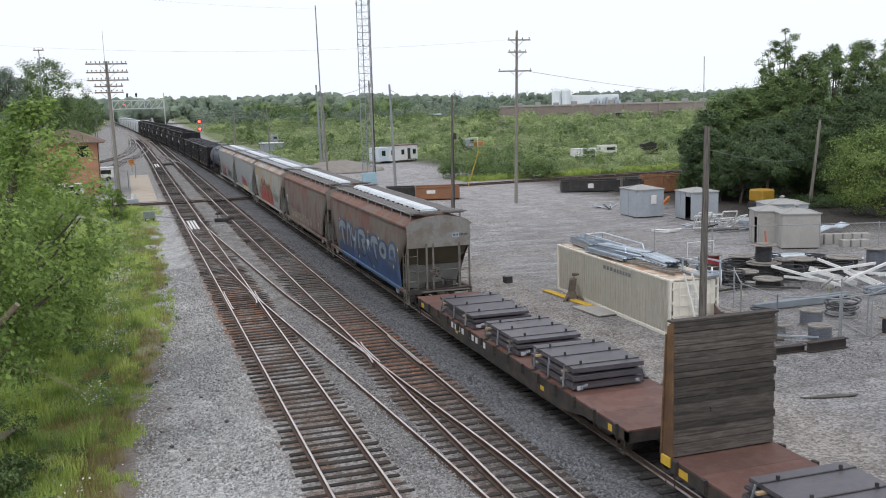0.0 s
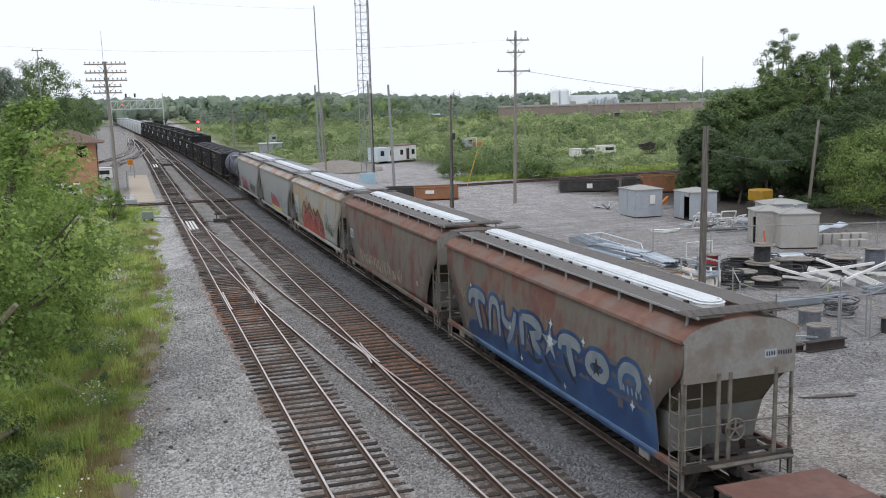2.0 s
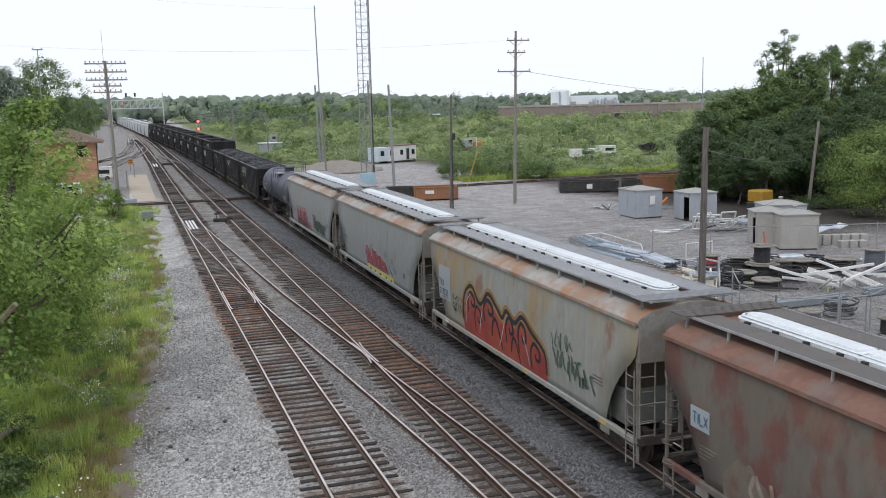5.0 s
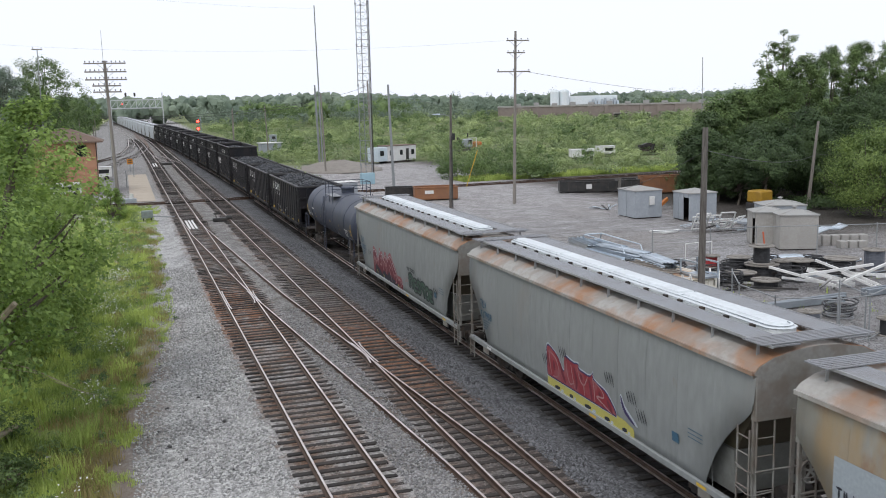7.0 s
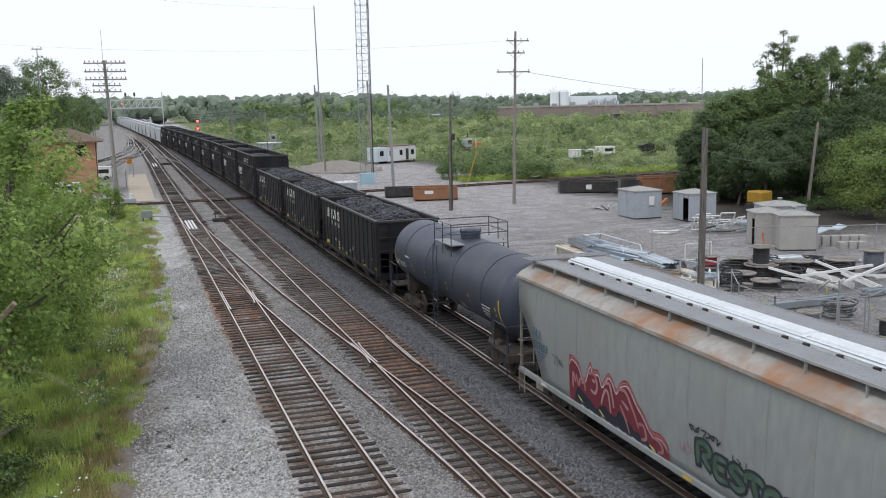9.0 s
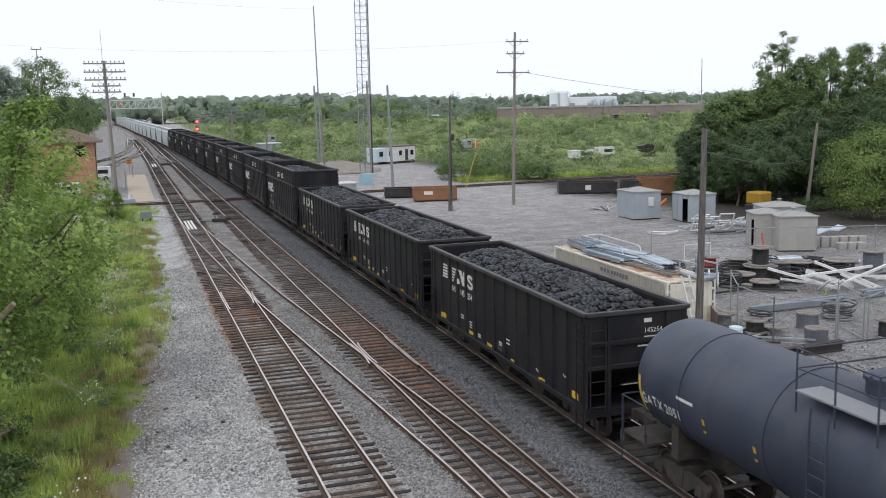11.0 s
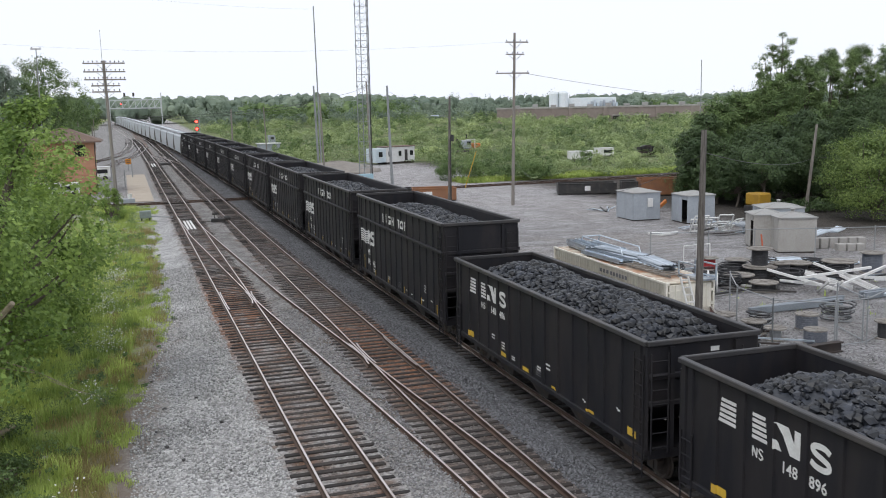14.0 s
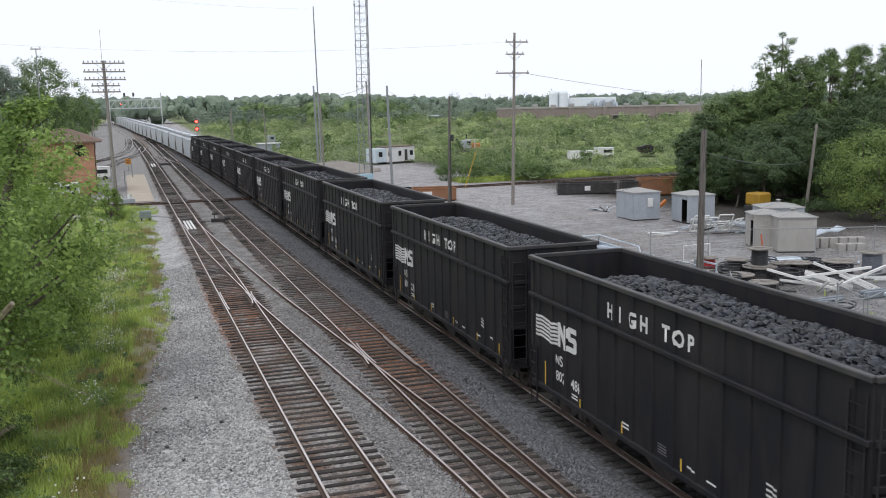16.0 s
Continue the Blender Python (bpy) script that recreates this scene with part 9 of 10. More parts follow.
def signal(x, y):
    s = thing("railway_signal", on(x, y), "railway signal mast showing two red lights", "signal")
    part("mast", rod(BM(), (0, 0, 0), (0, 0, 7.3), 0.09, 8), POLEGREY, s)
    glow = glow_mat("red_signal_light", (1.0, 0.03, 0.02), 14)
    for z in (6.35, 4.4):
        part("backplate", rod(BM(), (-0.1, -0.12, z), (-0.1, -0.2, z), 0.55, 18), BLACKMETAL, s)
        part("hood", rod(BM(), (-0.1, -0.2, z + 0.32), (-0.1, -0.5, z + 0.32), 0.12, 8), BLACKMETAL, s)
        part("lamp", rod(BM(), (-0.1, -0.21, z), (-0.1, -0.26, z), 0.34, 16), glow, s)
    part("ladder", box(BM(), 0.55, 0.75, -0.1, 0.1, 3.5, 7.6), POLEGREY, s)
    for z in (3.5, 5.4):
        part("platform", box(BM(), -0.6, 1.0, -0.2, 0.2, z, z + 0.08), GALV, s)
    return s


signal(14.6, 262)


def truss_bridge():
    y, x0, x1, z0, z1 = 545, -9.8, 16.4, 12.0, 16.4
    b = thing("truss_bridge", Matrix(), "pale steel truss bridge over the far tracks", "bridge")
    PALE = mat("pale_bridge_steel", (0.5, 0.52, 0.53), 0.6, second=(0.42, 0.44, 0.45), scale=0.5)
    for dy in (0, 3.0):
        for z in (z0, z1):
            part("chord", beam(BM(), (x0, y + dy, z), (x1, y + dy, z), 0.4, 0.5), PALE, b)
        n = 8
        for k in range(n):
            xa, xb = x0 + (x1 - x0) * k / n, x0 + (x1 - x0) * (k + 1) / n
            part("diagonal", beam(BM(), (xa, y + dy, z0), (xb, y + dy, z1), 0.28, 0.28), PALE, b)
            part("vertical", beam(BM(), (xb, y + dy, z0), (xb, y + dy, z1), 0.22, 0.22), PALE, b)
    part("deck", box(BM(), x0, x1, y, y + 3, z0 - 0.5, z0 - 0.26), POLEGREY, b)
    for x in (x0, x1 + 0.4):
        part("leg", beam(BM(), (x, y, -0.3), (x, y, 20 if x > 0 else z1), 0.5, 0.5), PALE, b)
    for x in (-2.0, 2.6):
        part("signal_head", box(BM(), x - 0.5, x + 0.5, y - 0.4, y, 18.2, 20.2), BLACKMETAL, b)
        part("signal_post", beam(BM(), (x, y, z1), (x, y, 18.2), 0.15, 0.15), BLACKMETAL, b)
    part("signal_lamp", rod(BM(), (-4.0, y - 0.5, 14.2), (-4.0, y - 0.6, 14.2), 0.32, 12), glow_mat("far_red_light", (1.0, 0.05, 0.05), 3), b)


truss_bridge()


TRAILBLUE = mat("bleached_blue_paint", (0.56, 0.64, 0.68), 0.6, second=(0.48, 0.57, 0.62), scale=1)


def trailer():
    t = thing("office_trailer", pose(40.8, 161.6, -0.25, 0, 0, 26), "white site trailer with dark square windows and a pale blue end", "trailer")
    Z, h = 0.35, 2.9
    part("body", bevel(box(BM(), -3.2, 3.4, -1.3, 1.3, Z, h), 0.05), WHITE, t)
    part("end_body", bevel(box(BM(), -5.6, -3.21, -1.25, 1.3, Z + 0.05, h - 0.15), 0.05), TRAILBLUE, t)
    part("roof", bevel(box(BM(), -3.35, 3.55, -1.4, 1.4, h + 0.003, h + 0.14), 0.03), SHINGLE, t)
    part("skirt", box(BM(), -3.1, 3.3, -1.2, 1.2, 0.0, Z), STEEL, t)
    for x, w in ((-2.4, 0.7), (-0.1, 0.65), (2.6, 0.7), (-4.5, 0.8)):
        wn_ = part("window", box(BM(), x - w / 2, x + w / 2, -1.33, -1.304, 1.35, 2.2), DARKGLASS, t)
        part("window_frame", box(BM(), x - w / 2 - 0.06, x + w / 2 + 0.06, -1.345, -1.332, 1.28, 1.34), WHITE, wn_)
    part("door", box(BM(), 1.0, 1.65, -1.33, -1.304, 0.5, 2.4), BLACKMETAL, t)


trailer()
simple("equipment_hut", pose(24.3, 200, -0.1, 0, 0, 10), "low pale equipment hut beside the railway", "hut", [("body", bevel(box(BM(), -2.1, 2.1, -1.2, 1.2, 0, 2.6), 0.05), SHED), ("roof", bevel(box(BM(), -2.3, 2.3, -1.4, 1.4, 2.603, 2.8), 0.04), WHITE)])
simple("equipment_cabinet", pose(26.3, 209, -0.05, 0, 0, 10), "tall pale equipment cabinet", "cabinet", [("body", bevel(box(BM(), -0.7, 0.7, -0.6, 0.6, 0, 4.1), 0.05), SHED), ("vent", box(BM(), -0.4, 0.4, -0.62, -0.603, 3.2, 3.7), BLACKMETAL)])


def white_box(x, y, rz, ln, w, h, label):
    t = thing("camper_shell", pose(x, y, -0.25, 0, 0, rz), label, "vehicle", "white vehicles in the brush")
    part("body", bevel(box(BM(), -ln / 2, ln / 2, -w / 2, w / 2, 0.45, h), 0.12), WHITE, t)
    part("roof", bevel(box(BM(), -ln / 2 - 0.05, ln / 2 + 0.05, -w / 2 - 0.05, w / 2 + 0.05, h + 0.003, h + 0.1), 0.03), WHITE, t)
    part("window", box(BM(), -0.3, ln / 2 - 0.4, -w / 2 - 0.02, -w / 2 - 0.003, h * 0.55, h * 0.85), DARKGLASS, t)
    for x_ in (-ln / 3, ln / 3):
        part("wheel", rod(BM(), (x_, -w / 2 - 0.02, 0.35), (x_, -w / 2 + 0.2, 0.35), 0.35, 14), STEEL, t)


white_box(68.6, 145.5, -12, 4.2, 1.9, 1.75, "white box-bodied vehicle half hidden in the brush")
white_box(76.9, 153.0, -12, 3.2, 1.9, 1.75, "white camper shell in the brush")
white_box(-8.6, 148, 5, 4.6, 2.0, 1.9, "white van parked by the brick tower")
white_box(-11.5, 119.8, 5, 4.2, 1.9, 1.6, "pale parked car half hidden by leaves")
t = thing("excavator", pose(60.6, 178, -0.25, 0, 0, 20), "grey and orange digging machine in the brush", "machine")
part("cab", bevel(box(BM(), -1.7, -0.2, -0.9, 0.9, 1.4, 3.0), 0.15), SHED, t)
part("cab_window", box(BM(), -1.4, -0.5, -0.93, -0.905, 2.1, 2.8), DARKGLASS, t)
part("boom", beam(BM(), (-2.2, -0.3, 1.4), (-3.6, -0.3, 3.3), 0.3, 0.4), STEEL, t)
part("frame", beam(BM(), (-1.9, -1.0, 3.2), (0.6, -1.0, 3.2), 0.12, 0.12), WHITE, t)
part("frame", beam(BM(), (0.5, -1.0, 1.2), (0.5, -1.0, 3.2), 0.12, 0.12), WHITE, t)
part("engine", bevel(box(BM(), 0.5, 2.2, -0.9, 0.9, 1.0, 2.4), 0.2), mat("orange_machine", (0.5, 0.14, 0.03), 0.6), t)
part("track_frame", bevel(box(BM(), -2.6, 2.6, -1.4, 1.4, 0.0, 1.1), 0.3), STEEL, t)
part("exhaust", rod(BM(), (-0.8, 0, 3.4), (-0.8, 0, 4.2), 0.12, 8), BLACKMETAL, t)
t = thing("scrap_heap", pose(86, 152, -0.25), "dark heap of scrap in the brush", "scrap")
rnd = random.Random(2)
for k in range(14):
    bm = beam(BM(), (rnd.uniform(-2, 2), rnd.uniform(-1, 1), 0.5 + rnd.uniform(0, 1.4)), (rnd.uniform(-3, 3), rnd.uniform(-1, 1), 0.4 + rnd.uniform(0, 1.6)), 0.5, 0.5)
    part("piece", bm, BLACKMETAL if k % 3 else RUSTBEAM, t)
# gravel mound beyond the third track
bm = BM()
n = 20
rings = []
for j in range(7):
    f = j / 6
    rings.append([(27.5 + (1 - f) * 7.5 * math.cos(2 * math.pi * k / n) * (1 + 0.15 * noise.noise((k * 0.7, f * 2, 1))), 149 + (1 - f) * 11 * math.sin(2 * math.pi * k / n), -0.3 + 1.5 * math.sin(f * math.pi / 2) ** 1.3 + 0.25 * noise.noise((k * 0.9, f * 3, 5))) for k in range(n)])
loft(bm, rings)
tagged(part("gravel_mound", bm, mat("mound_gravel", (0.25, 0.225, 0.20), 0.95, second=(0.19, 0.17, 0.15), scale=1.2, amount=0.7, bump=0.8, bscale=9), smooth=True), "low grey-brown mound of gravel and soil", "mound")


def factory():
    """Long low works with pilasters, loading bays, and white plant on the roof."""
    m = pose(205, 378, -0.3, 0, 0, -22)
    f = thing("factory_building", m, "long low brown factory with a white plant room on its roof", "building")
    TAN = mat("brown_factory_wall", (0.265, 0.22, 0.20), 0.9, second=(0.23, 0.185, 0.168), scale=0.08, amount=0.6, third=(0.33, 0.29, 0.265), scale3=0.03, amount3=0.6)
    part("wall", box(BM(), -55, 78, 0, 40, 0, 8.0), TAN, f)
    part("parapet", box(BM(), -55.3, 78.3, -0.3, 40.3, 8.003, 8.6), CONC, f)
    for k in range(18):
        x = -53 + k * 7.6
        part("pilaster", box(BM(), x - 0.8, x + 0.8, -0.5, -0.004, 0, 8.0), TAN, f)
    for x in (-1.0, 8.5, 20):
        part("loading_bay", box(BM(), x - 3, x + 3, -0.6, -0.505, 1.0, 4.4), BLACKMETAL, f)
        part("canopy", box(BM(), x - 3.6, x + 3.6, -2.0, -0.61, 4.42, 4.8), CONC, f)
    PW = mat("white_plant_panels", (0.72, 0.76, 0.78), 0.6, second=(0.6, 0.68, 0.72), scale=0.2, amount=0.5)
    part("plant_room", bevel(box(BM(), -29, -1, 14, 34, 8.604, 12.6), 0.2), PW, f)
    for x in (-29.3, -25.0):
        part("silo", lathe(BM(), [(2.1, 8.604), (2.1, 14.6), (1.6, 15.4), (0.3, 15.8)], 18, "z", (x, 12, 0)), PW, f)
    for k in range(10):
        part("duct", box(BM(), -14 + 1.4 * k, -13.1 + 1.4 * k, 12, 13.6, 8.604, 10.2 + 0.6 * (k % 3)), GALV, f)
    for k in range(12):
        x = -46 + k * 8.1
        part("roof_vent", bevel(box(BM(), x - 1.2, x + 1.2, 4, 6.5, 8.604, 9.6 + 0.4 * (k % 2)), 0.1), SHEDROOF, f)


factory()


# ---- vegetation ----
def leaf_mesh(name, C, S, material, up=0.35, seed=0, long=1.0, far=False, out=None):
    """Folded leaves at centres C of lengths S, each of its own turn; far ones are single blades."""
    r = np.random.RandomState(seed)
    C, S = np.asarray(C, float), np.asarray(S, float)[:, None]
    n = len(C)
    d = r.normal(size=(n, 3))
    d[:, 2] *= 0.6
    d /= np.linalg.norm(d, axis=1)[:, None]
    nn = r.normal(size=(n, 3))
    nn[:, 2] += up * (3 if out is None else 1)
    if out is not None:
        nn = nn * 0.55 + np.asarray(out) * 1.5
        d -= (np.sum(d * nn, 1) / (np.sum(nn * nn, 1) + 1e-9))[:, None] * nn * 0.8
        d /= np.linalg.norm(d, axis=1)[:, None] + 1e-9
    s = np.cross(d, nn)
    s /= np.linalg.norm(s, axis=1)[:, None] + 1e-9
    u = np.cross(s, d)
    w = S * 0.36 * r.uniform(0.7, 1.2, (n, 1))
    L = S * 0.5 * long
    V = np.empty((n, 4, 3))
    V[:, 0] = C - d * L
    V[:, 1] = C + s * w + u * S * 0.12
    V[:, 2] = C + d * L
    V[:, 3] = C - s * w + u * S * 0.12
    me = bpy.data.meshes.new(name)
    if far:
        V = V[:, 1:].copy()
        V[:, 1] = C + d * L * 1.3
        me.vertices.add(3 * n)
        me.vertices.foreach_set("co", V.ravel())
        me.loops.add(3 * n)
        me.loops.foreach_set("vertex_index", np.arange(3 * n))
        me.polygons.add(n)
        me.polygons.foreach_set("loop_start", np.arange(n) * 3)
        me.polygons.foreach_set("loop_total", np.full(n, 3))
        me.update()
        me.materials.append(material)
        return me
    V = V.reshape(-1, 3)
    me.vertices.add(4 * n)
    me.vertices.foreach_set("co", V.ravel())
    i = np.arange(n)[:, None] * 4
    tri = np.concatenate([i + np.array([[0, 1, 2]]), i + np.array([[0, 2, 3]])], 1).reshape(-1)
    me.loops.add(6 * n)
    me.loops.foreach_set("vertex_index", tri)
    me.polygons.add(2 * n)
    me.polygons.foreach_set("loop_start", np.arange(2 * n) * 3)
    me.polygons.foreach_set("loop_total", np.full(2 * n, 3))
    me.update()
    me.validate()
    me.materials.append(material)
    return me


def clump_points(r, centres, radii, per, squash=0.75):
    """Leaf places on and in clumps, denser near their skins."""
    out, face = [], []
    for c, q in zip(centres, radii):
        k = int(per * (0.7 + 0.6 * r.rand()))
        d = r.normal(size=(k, 3))
        d /= np.linalg.norm(d, axis=1)[:, None]
        rad = q * (0.35 + 0.75 * r.rand(k, 1) ** 0.6) * (1 + 0.55 * r.rand(k, 1) ** 4)
        p = d * rad
        p[:, 2] *= squash
        out.append(np.asarray(c) + p)
        face.append(d)
    return np.concatenate(out), np.concatenate(face)


def limb(bm, p, q, r0, r1, bend, rnd_, n=4):
    p, q = Vector(p), Vector(q)
    pts = []
    for k in range(n + 1):
        f = k / n
        v = p.lerp(q, f)
        if 0 < k < n:
            v += Vector((rnd_.uniform(-bend, bend), rnd_.uniform(-bend, bend), rnd_.uniform(-bend, bend) * 0.5))
        pts.append(v)
    tube(bm, pts, [r0 + (r1 - r0) * k / n for k in range(n + 1)], 7)
    return pts


def tree(x, y, h, cr, clumps, per, leaf, material, label, seed, z_low=0.25, spread=(1, 1), name="tree", group="trees", lop=0.25, zb=None, cscale=1.0, shift=0.0):
    r = np.random.RandomState(seed)
    rnd_ = random.Random(seed)
    z = G(x, y) if zb is None else zb
    t = thing(name, pose(x, y, z), label, "tree", group)
    bm = BM()
    tr = max(0.07, h * 0.018)
    fork = h * max(0.12, z_low * 0.8)
    limb(bm, (0, 0, -0.2), (rnd_.uniform(-0.4, 0.4), rnd_.uniform(-0.4, 0.4), fork), tr * 1.3, tr, 0.05, rnd_)
    cs, rs = [], []
    for k in range(clumps):
        a = r.rand() * 2 * np.pi
        v = r.rand()
        zz = h * (z_low + (1 - z_low) * v)
        prof = np.sin(np.pi * min(1, 0.16 + 0.80 * v)) ** 0.7
        lobes = 1 + lop * np.sin(a * 2 + seed) + lop * np.sin(a * 5 + v * 7 + seed * 2)
        rr = cr * prof * lobes * (0.35 + 0.65 * np.sqrt(r.rand()))
        cs.append((shift + rr * np.cos(a) * spread[0], rr * np.sin(a) * spread[1], zz * (1 - 0.08 * r.rand())))
        rs.append(cr * (0.14 + 0.16 * r.rand()) * cscale)
    for k in range(0, clumps, max(1, clumps // 22)):
        c = cs[k]
        limb(bm, (0, 0, min(fork, c[2] * 0.7)), c, tr * 0.55, 0.02, 0.18, rnd_)
    part("trunk", bm, BARK, t)
    P, D = clump_points(r, cs, rs, per)
    # leaves face out of the crown more than out of their clump
    O = P - np.array([shift, 0, h * 0.42])
    O[:, 2] *= 0.8
    O /= np.linalg.norm(O, axis=1)[:, None] + 1e-6
    D = D * 0.4 + O * 0.7
    S = leaf * r.uniform(0.6, 1.35, len(P))
    me = leaf_mesh("crown", P, S, material, 0.4, seed, far=y > 58, out=D)
    c = new("crown", me)
    c.parent = t
    return t


# near trees on the west verge, beside the embankment
tree(-9.4, 28.5, 9.6, 2.8, 170, 110, 0.145, LEAF_A, "dense green broadleaf tree on the verge", 3, 0.3, (1.0, 1.5), group="trees on the west verge", lop=0.25)
tree(-9.9, 34.0, 10.9, 2.3, 170, 85, 0.15, LEAF_A, "spreading green broadleaf tree over the verge", 4, 0.26, (1.0, 1.2), group="trees on the west verge", lop=0.3, cscale=0.85, shift=2.85)
tree(-9.6, 41.0, 8.2, 3.4, 180, 120, 0.165, LEAF_A, "leafy green tree at the foot of the embankment", 5, 0.12, (0.95, 1.3), group="trees on the west verge")
tree(-12.2, 46.0, 9.6, 4.2, 120, 170, 0.18, LEAF_B, "dark green broadleaf tree on the verge", 7, 0.12, (1.0, 1.3), group="trees on the west verge")
tree(-12.5, 55.0, 8.6, 4.4, 90, 130, 0.24, LEAF_A, "rounded green tree on the verge", 9, 0.1, (1.0, 1.3), group="trees on the west verge")
tree(-14.5, 74.0, 8.2, 4.5, 80, 110, 0.26, LEAF_B, "rounded dark green tree on the verge", 13, 0.1, (1.0, 1.4), group="trees on the west verge")
tree(-12.6, 96.0, 7.0, 3.2, 60, 100, 0.26, LEAF_A, "green tree beside the crossing", 15, 0.12, group="trees on the west verge")
tree(-5.6, 91.5, 3.0, 1.3, 44, 150, 0.14, LEAF_A, "leafy bush round the foot of the telegraph pole", 17, 0.05, name="bush", group="bushes")
tree(-8.5, 26.6, 1.2, 1.3, 40, 170, 0.1, LEAF_B, "low dark bush on the verge", 19, 0.05, name="bush", group="bushes")
tree(-9.6, 30.5, 1.8, 1.4, 40, 150, 0.1, LEAF_B, "low dark bush on the verge", 21, 0.05, name="bush", group="bushes")
# broken dead limb reaching out of the leaves
t = thing("dead_branch", pose(0, 0, 0), "broken bare branch sticking out of the leaves", "branch")
bm = BM()
limb(bm, (-8.9, 29.0, 2.7), (-7.35, 28.2, 4.25), 0.11, 0.08, 0.04, random.Random(1))
part("limb", bm, DEADWOOD, t)
for q in ((-6.0, 27.6, 1.9), (-5.7, 28.5, 1.4), (-5.3, 29.4, 1.0)):
    bm = BM()
    limb(bm, (-8.6, 28.6, 2.9), q, 0.02, 0.005, 0.16, random.Random(int(q[0] * 100)))
    part("twig", bm, DEADWOOD, t)
t = thing("fallen_log", pose(0, 0, 0), "short grey log lying in the weeds", "log")
bm = BM()
limb(bm, (-9.2, 30.3, -0.5), (-7.9, 30.9, -0.05), 0.11, 0.08, 0.03, random.Random(4))
part("log", bm, DEADWOOD, t)

# tall woods behind the brick tower and along the west side
R = random.Random(31)
for k, (x, y, h, cr) in enumerate(((-24, 152, 17.5, 6), (-30, 140, 17.5, 6), (-15.8, 165, 19.0, 5.5), (-37, 146, 18.5, 7), (-27, 172, 19, 7), (-45, 160, 20, 7), (-20.2, 150, 16.6, 4.6), (-17.2, 156, 15.0, 3.8), (-20, 190, 14, 6), (-26, 210, 13, 6), (-22, 235, 12.5, 6), (-19, 262, 12.5, 5.5), (-21, 292, 13, 6), (-20, 325, 13, 6), (-19, 362, 13.5, 6), (-21, 402, 14, 6.5), (-20, 450, 15, 7), (-20, 500, 16, 7))):
    tree(x, y, h, cr, 170 if k < 8 else 100, 130 if k < 8 else 100, 0.32 if k < 8 else 0.48, LEAF_B if k % 3 else LEAF_D, "tall dark green tree in the wood beside the line", 100 + k, 0.12, group="woods on the west side", cscale=0.8)

# the clump of tall trees east of the yard: height, crown radius, clumps, foot of the crown
for k, (x, y, h, cr, n, low) in enumerate((
        (49.6, 83.0, 6.9, 2.3, 110, 0.1), (51.8, 84.0, 8.6, 2.8, 160, 0.1), (54.6, 86.0, 9.8, 3.2, 220, 0.1), (57.6, 86.0, 10.7, 3.1, 240, 0.1), (60.6, 85.5, 12.2, 3.0, 260, 0.1),
        (63.6, 88.0, 17.0, 2.3, 110, 0.3), (65.6, 86.5, 14.2, 3.2, 300, 0.1), (69.9, 88.0, 15.0, 3.0, 240, 0.12), (73.2, 87.0, 15.6, 2.9, 240, 0.12), (76.6, 86.0, 15.4, 3.0, 240, 0.12), (81.0, 85.0, 15.0, 4.2, 260, 0.12),
        (50.4, 79.6, 6.2, 2.5, 150, 0.13), (54.6, 78.5, 7.8, 3.2, 220, 0.13), (59.2, 78.0, 8.8, 3.4, 240, 0.13), (64.6, 78.0, 9.6, 3.6, 250, 0.13), (70.5, 80.0, 11.5, 4.0, 250, 0.12))):
    # the low front trees take the green with shade in its colour
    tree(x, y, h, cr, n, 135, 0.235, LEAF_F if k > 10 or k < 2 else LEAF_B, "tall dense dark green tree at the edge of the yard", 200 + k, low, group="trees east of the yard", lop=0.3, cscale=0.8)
tree(55.4, 64.5, 7.5, 4.4, 110, 230, 0.2, LEAF_G, "lighter green bushy tree beside the sheds", 231, 0.12, group="trees east of the yard")
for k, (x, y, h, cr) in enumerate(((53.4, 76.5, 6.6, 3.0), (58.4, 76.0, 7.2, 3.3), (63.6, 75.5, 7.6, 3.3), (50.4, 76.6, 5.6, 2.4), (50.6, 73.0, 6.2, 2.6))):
    tree(x, y, h, cr, 130, 170, 0.2, LEAF_F, "low tree whose boughs hang over the yard, its green darkened as shade", 240 + k, 0.3 if k < 4 else 0.5, group="trees east of the yard", lop=0.3, cscale=0.9)
tree(60.4, 61.0, 7.8, 4.2, 90, 220, 0.19, LEAF_G, "lighter green bushy tree beside the sheds", 233, 0.12, group="trees east of the yard")


